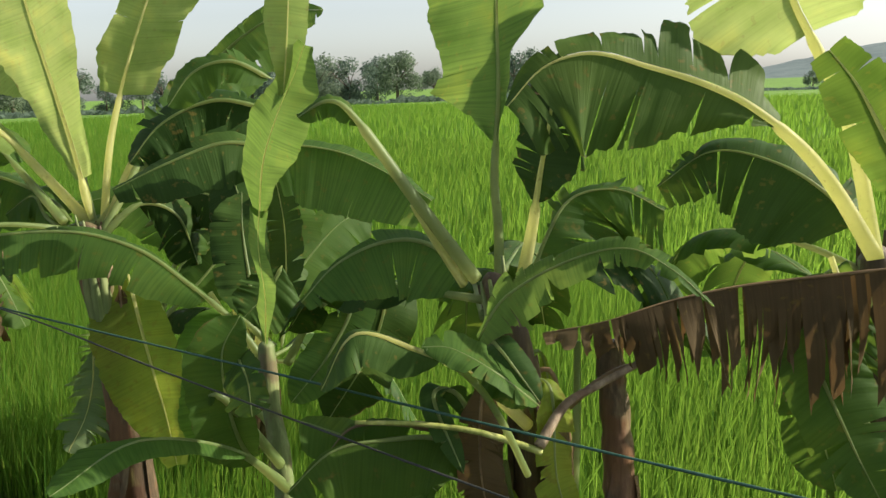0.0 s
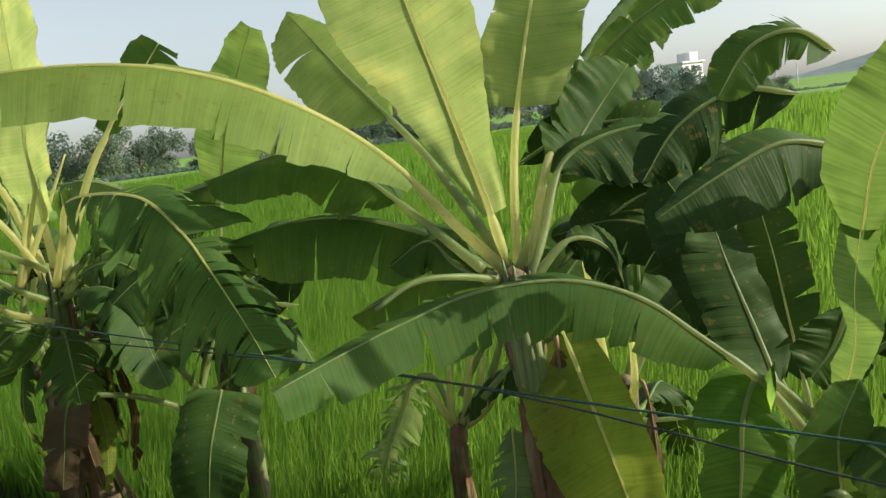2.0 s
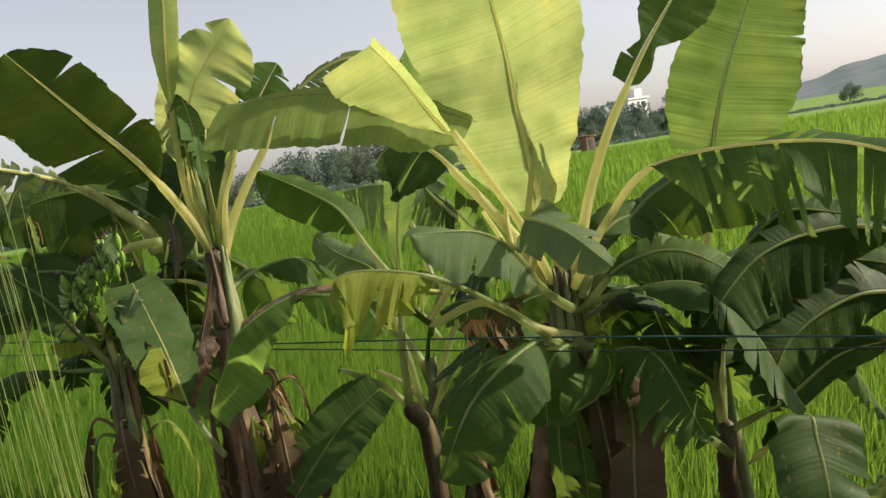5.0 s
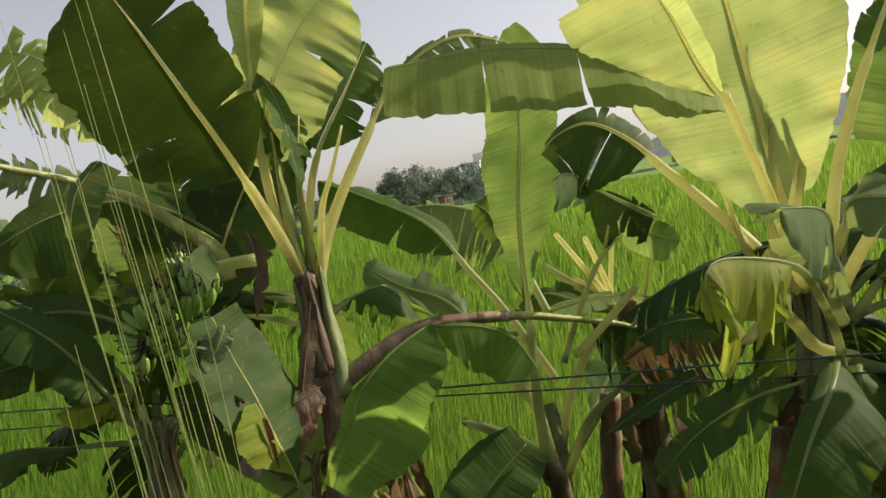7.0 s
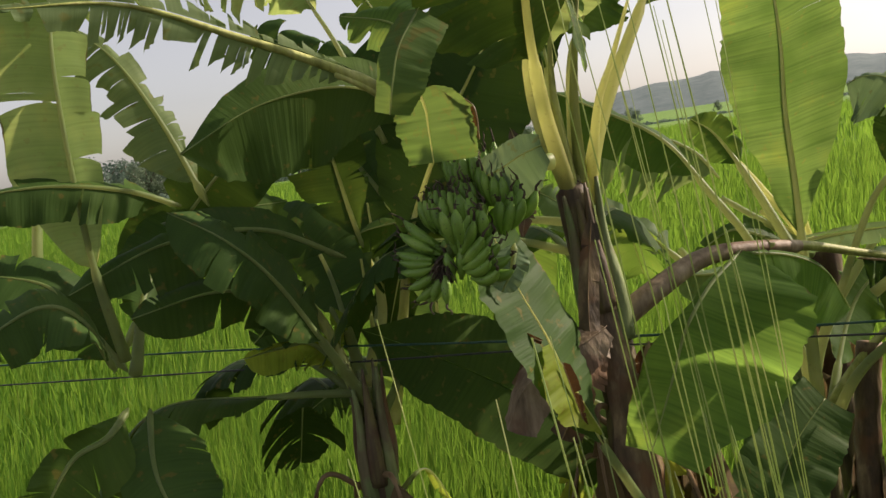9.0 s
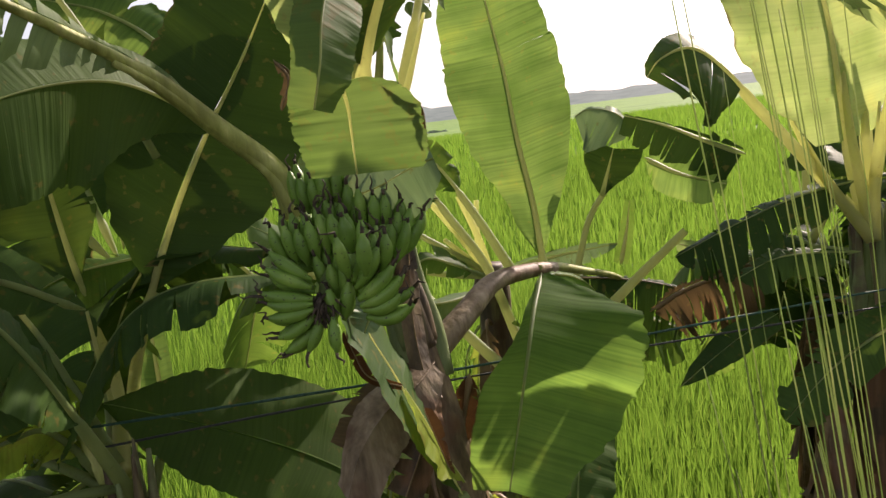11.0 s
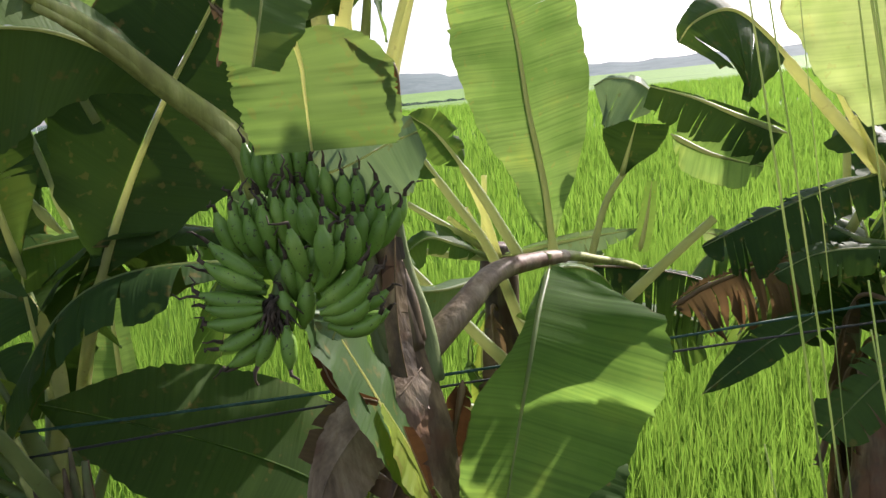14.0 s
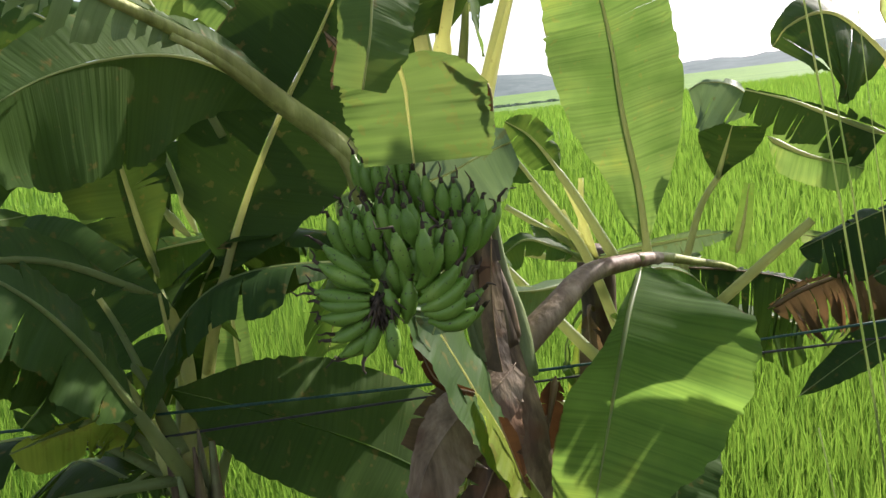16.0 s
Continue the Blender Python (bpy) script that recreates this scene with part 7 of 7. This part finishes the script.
stalk(ELEVENTH, [(-5.62, 6.90, 1.44), (-5.51, 6.91, 1.57), (-5.34, 6.90, 1.75), (-5.17, 6.86, 1.88)], 0.03, 0.014, mat=PETIOLE)
stalk(ELEVENTH, [(-5.66, 6.90, 1.40), (-5.72, 6.97, 1.51), (-5.84, 7.04, 1.61), (-5.99, 7.10, 1.69)], 0.026, 0.014, mat=RIB)
leaf(ELEVENTH, [(-5.41, 6.87, 2.13), (-5.26, 6.74, 2.10), (-5.14, 6.61, 2.06), (-5.03, 6.47, 1.99)], 0.05, (-0.05, -0.11, -0.27), (0.02, 0.03, 0.02), mat=LEAF_DEEP_SHADE, ribmat=RIB_BROWN, tears=18, sag=0.1, rag=0.8, saw=0.4, slant=0.05, thick=0.012, seed=200)



# ---- the bunch of bananas ----
m, nt, b = material("banana_skin", 0.42, 0.4)
ob = coords(nt)
n1 = tex(nt, "ShaderNodeTexNoise", ob, 14.0, Detail=4.0)
n2 = tex(nt, "ShaderNodeTexNoise", ob, 160.0, Detail=2.0)
tone = ramp(nt, n1.outputs[0], [(0.3, (0.10, 0.20, 0.028)), (0.55, (0.15, 0.28, 0.04)), (0.75, (0.24, 0.38, 0.07))])
tone = mixed(nt, ramp(nt, n2.outputs[0], [(0.66, (0, 0, 0)), (0.70, (1, 1, 1))]), tone, (0.03, 0.03, 0.015))
nt.links.new(tone, b.inputs["Base Color"])
bumped(nt, b, n1.outputs[0], 0.15, 0.004)
FRUIT = m
m, nt, b = material("dried_flower", 0.8, 0.2)
n1 = tex(nt, "ShaderNodeTexNoise", coords(nt), 60.0, Detail=3.0)
nt.links.new(ramp(nt, n1.outputs[0], [(0.3, (0.03, 0.026, 0.02)), (0.7, (0.11, 0.085, 0.06))]), b.inputs["Base Color"])
WITHERED = m


def banana(parent, base, out, up, length, thick, seed, bow=1.0):
    """One finger: leaves the stalk along out and curves towards up, with ridges and a dried flower at its tip."""
    rnd = random.Random(seed)
    out, up = Vector(out).normalized(), Vector(up).normalized()
    bend = rnd.uniform(0.6, 1.0) * bow
    line = [Vector(base)]
    n = 11
    for i in range(n):
        t = i / (n - 1)
        d = (out * (1 - t * 0.6) + up * (0.05 + t * bend)).normalized()
        line.append(line[-1] + d * length / n)
    shape = (0.36, 0.42, 0.66, 0.88, 0.97, 1.0, 1.0, 0.98, 0.90, 0.74, 0.46, 0.27)
    v, f = tube(line, [thick * k for k in shape], 10, 0.93, seed, 0.02)
    v = [p if (i % 10) % 2 == 0 else p.lerp(line[i // 10], 0.11) for i, p in enumerate(v)]
    wild = lambda a: Vector((rnd.uniform(-1, 1), rnd.uniform(-1, 1), rnd.uniform(-0.8, 0.8))) * a
    step = (line[-1] - line[-2]).normalized() * 0.011
    tipline = [line[-1] - step * 0.3, line[-1] + step + wild(0.003)]
    for k in range(3):
        tipline.append(tipline[-1] + step * 0.6 + wild(0.012))
    tv, tf = tube(tipline, [thick * 0.26, thick * 0.22, thick * 0.14, thick * 0.11, thick * 0.06], 5)
    k = len(v)
    me = bpy.data.meshes.new("banana")
    me.from_pydata(v + tv, [], f + [tuple(i + k for i in q) for q in tf])
    me.polygons.foreach_set("use_smooth", [True] * len(me.polygons))
    me.materials.append(FRUIT)
    me.materials.append(WITHERED)
    me.polygons.foreach_set("material_index", [0] * len(f) + [1] * len(tf))
    o = new("banana", me)
    o.parent = parent
    return o


AXIS = [(-6.800, 6.250, 2.740), (-6.960, 6.229, 2.736), (-7.033, 6.184, 2.700), (-7.096, 6.147, 2.624), (-7.157, 6.086, 2.567), (-7.200, 6.051, 2.524)]
line, _ = spline(local(AXIS, TENTH), 20)
v, f = tube(line, [0.026 - 0.0006 * i for i in range(20)], 9, 1, 3, 0.06)
bunch = mesh_object("fruit_stalk", v, f, RIB, TENTH, label="hanging bunch of unripe green bananas")
tan = tangents(line)
rnd = random.Random(8)
# the bunch's own axes: along the row to the field end, up, and out to the path
EAST, TOP, PATHWARD = Vector((0.738, -0.674, 0)), Vector((0, 0, 1)), Vector((-0.664, -0.748, 0))


def hand(place, fan, lift, fingers, a0, a1, size, bow, jut, rows=2, stout=0.0182):
    """Fingers from angle a0 to a1 (degrees, 0 along EAST, 90 up), their feet spread by fan along the row and by lift upwards, jutting out to the path."""
    for row in range(rows):
        for k in range(fingers):
            f = (k + 0.5 * row) / max(fingers - 0.5, 1)
            a = radians(a0 + (a1 - a0) * f) + rnd.uniform(-0.08, 0.08)
            out = EAST * math.cos(a) + TOP * math.sin(a)
            foot = Vector(place) - TENTH.location + EAST * fan * (f - 0.5) + TOP * (lift * (f - 0.5) + rnd.uniform(-0.006, 0.006) + 0.018 * row) + PATHWARD * (0.03 * math.sin(math.pi * f) - 0.034 * row)
            banana(bunch, foot, out + PATHWARD * (jut - 0.2 * row), TOP + PATHWARD * rnd.uniform(-0.1, 0.25), size * rnd.uniform(0.88, 1.08), stout * rnd.uniform(0.88, 1.08), rnd.randint(0, 99999), bow)


hand((-7.065, 6.192, 2.701), 0.125, 0, 6, 104, 80, 0.1, 0.8, 0.15, 2)
hand((-7.005, 6.080, 2.647), 0.105, -0.03, 5, 98, 66, 0.098, 0.8, 0.15, 2)
hand((-7.155, 6.141, 2.600), 0.105, 0.01, 5, 116, 92, 0.1, 0.8, 0.2, 2)
hand((-7.095, 6.102, 2.617), 0.06, 0.0, 3, 100, 84, 0.092, 0.8, 0.2, 2)
hand((-7.018, 6.019, 2.579), 0.05, 0.02, 4, 80, 40, 0.1, 0.7, 0.1, 2)
hand((-7.157, 5.949, 2.577), 0.06, -0.005, 2, 101, 84, 0.104, 0.45, 0.22, 1)
hand((-7.103, 6.011, 2.613), 0.05, 0, 2, 96, 84, 0.088, 0.6, 0.2, 1)
hand((-7.090, 5.975, 2.571), 0.03, 0, 2, 80, 66, 0.085, 0.7, 0.2, 1)
hand((-7.145, 5.985, 2.516), 0.02, -0.085, 6, 52, -28, 0.108, 0.55, 0.15, 2)
hand((-7.218, 6.056, 2.522), 0.0, -0.1, 7, 146, 232, 0.108, 0.22, 0.12, 1)
hand((-7.194, 6.087, 2.512), 0.0, -0.08, 6, 150, 240, 0.104, 0.22, 0.0, 1)
hand((-7.199, 6.030, 2.490), 0.045, 0, 2, -112, -84, 0.085, 0.05, 0.1, 1)
hand((-7.095, 6.136, 2.581), 0.06, 0, 6, 190, -20, 0.095, 0.6, 0, 2)
hand((-7.044, 6.187, 2.646), 0.06, 0, 6, 200, -20, 0.085, 0.7, 0, 2)
hand((-7.128, 6.067, 2.516), 0.07, -0.01, 4, 112, 66, 0.09, 0.6, 0.1, 2)
hand((-7.162, 6.059, 2.468), 0.05, 0.0, 3, 120, 60, 0.085, 0.4, 0.15, 1)
verts, faces = [], []
for k in range(90):
    p = line[-1] + Vector((rnd.uniform(-1, 1), rnd.uniform(-1, 1), rnd.uniform(-1, 1))) * 0.018
    d = (tan[-1] + Vector((rnd.uniform(-1, 1), rnd.uniform(-1, 1), rnd.uniform(-1.6, 0.3)))).normalized()
    tv, tf = tube([p, p + d * 0.028, p + d * 0.04 + Vector((rnd.uniform(-1, 1), rnd.uniform(-1, 1), -1)) * 0.016], [0.0045, 0.0034, 0.0012], 4)
    faces += [tuple(i + len(verts) for i in q) for q in tf]
    verts += tv
tagged(mesh_object("dried_flower", verts, faces, WITHERED, bunch), "tuft of blackened dried flowers", kind="stuff")


# ---- wires along the row ----
m, nt, b = material("green_twine", 0.6, 0.3)
n1 = tex(nt, "ShaderNodeTexNoise", coords(nt), 90.0, Detail=2.0)
nt.links.new(ramp(nt, n1.outputs[0], [(0.3, (0.018, 0.062, 0.045)), (0.7, (0.045, 0.11, 0.08))]), b.inputs["Base Color"])
TWINE = m
m, nt, b = material("dark_wire", 0.5, 0.4)
n1 = tex(nt, "ShaderNodeTexNoise", coords(nt), 70.0, Detail=2.0)
nt.links.new(ramp(nt, n1.outputs[0], [(0.3, (0.018, 0.022, 0.02)), (0.7, (0.05, 0.05, 0.045))]), b.inputs["Base Color"])
WIRE = m


def wire(points, r, mat, label):
    line, _ = spline(points, 90)
    v, f = tube(line, [r * (1 + 0.12 * math.sin(i * 2.3)) for i in range(90)], 6)
    tagged(mesh_object("wire", v, f, mat), label, "wire", "wires along the row")


wire([(-10.66, 8.57, 2.15), (-8.35, 7.37, 2.17), (-6.61, 6.46, 2.11), (-5.07, 5.65, 2.10), (-3.33, 4.74, 2.05), (-1.69, 3.87, 1.99), (-0.49, 3.24, 1.95), (1.01, 2.46, 1.90), (2.46, 1.70, 1.89)], 0.0042, TWINE, "thin green twine stretched along the banana plants")
wire([(-10.67, 8.54, 2.09), (-8.06, 7.17, 2.09), (-6.61, 6.42, 2.09), (-4.49, 5.30, 2.04), (-2.30, 4.16, 2.03), (-0.92, 3.42, 1.87), (0.63, 2.58, 1.70), (2.06, 1.84, 1.58)], 0.0036, WIRE, "dark sagging wire stretched along the banana plants")

# ---- tall grass by the path ----
m, nt, b = material("grass_stalk", 0.5, 0.35)
n1 = tex(nt, "ShaderNodeTexNoise", coords(nt), 6.0, Detail=2.0)
nt.links.new(ramp(nt, n1.outputs[0], [(0.3, (0.16, 0.24, 0.06)), (0.6, (0.28, 0.34, 0.11)), (0.8, (0.42, 0.42, 0.2))]), b.inputs["Base Color"])
see_through(nt, b, ramp(nt, n1.outputs[0], [(0.3, (0.5, 0.62, 0.26)), (0.8, (0.72, 0.76, 0.42))]), 0.5)
STRAW = m
clump = thing("tall_grass", (-7.20, 4.95, 1.0), "clump of tall thin pale green grass stalks", "grass")
rnd = random.Random(5)
for k in range(42):
    h = rnd.uniform(1.1, 1.8) if rnd.random() < 0.6 or k >= 28 else rnd.uniform(1.9, 2.7)
    if k < 28:
        d, q = rnd.uniform(0.72, 1.0), 0.36 + 0.2 * rnd.random() ** 0.7
        x, y = -7.90 + d * (0.69 + 0.716 * q) + 0.11, 4.78 + d * (0.72 - 0.695 * q) - 0.10
    else:
        x, y = rnd.uniform(-7.50, -7.15), rnd.uniform(4.48, 4.62)
    foot = Vector((x, y, 1.0))
    lean = Vector((-0.064 + rnd.gauss(0, 0.016), 0.06 + rnd.gauss(0, 0.016), 0)) * h
    pts = [foot, foot + lean * 0.3 + Vector((0, 0, h * 0.5)), foot + lean + Vector((0, 0, h))]
    line, _ = spline(local(pts, clump), 10)
    r = rnd.uniform(0.0015, 0.0029)
    v, f = tube(line, [r * (1 - 0.07 * i) for i in range(10)], 5)
    mesh_object("stalk", v, f, STRAW, clump)
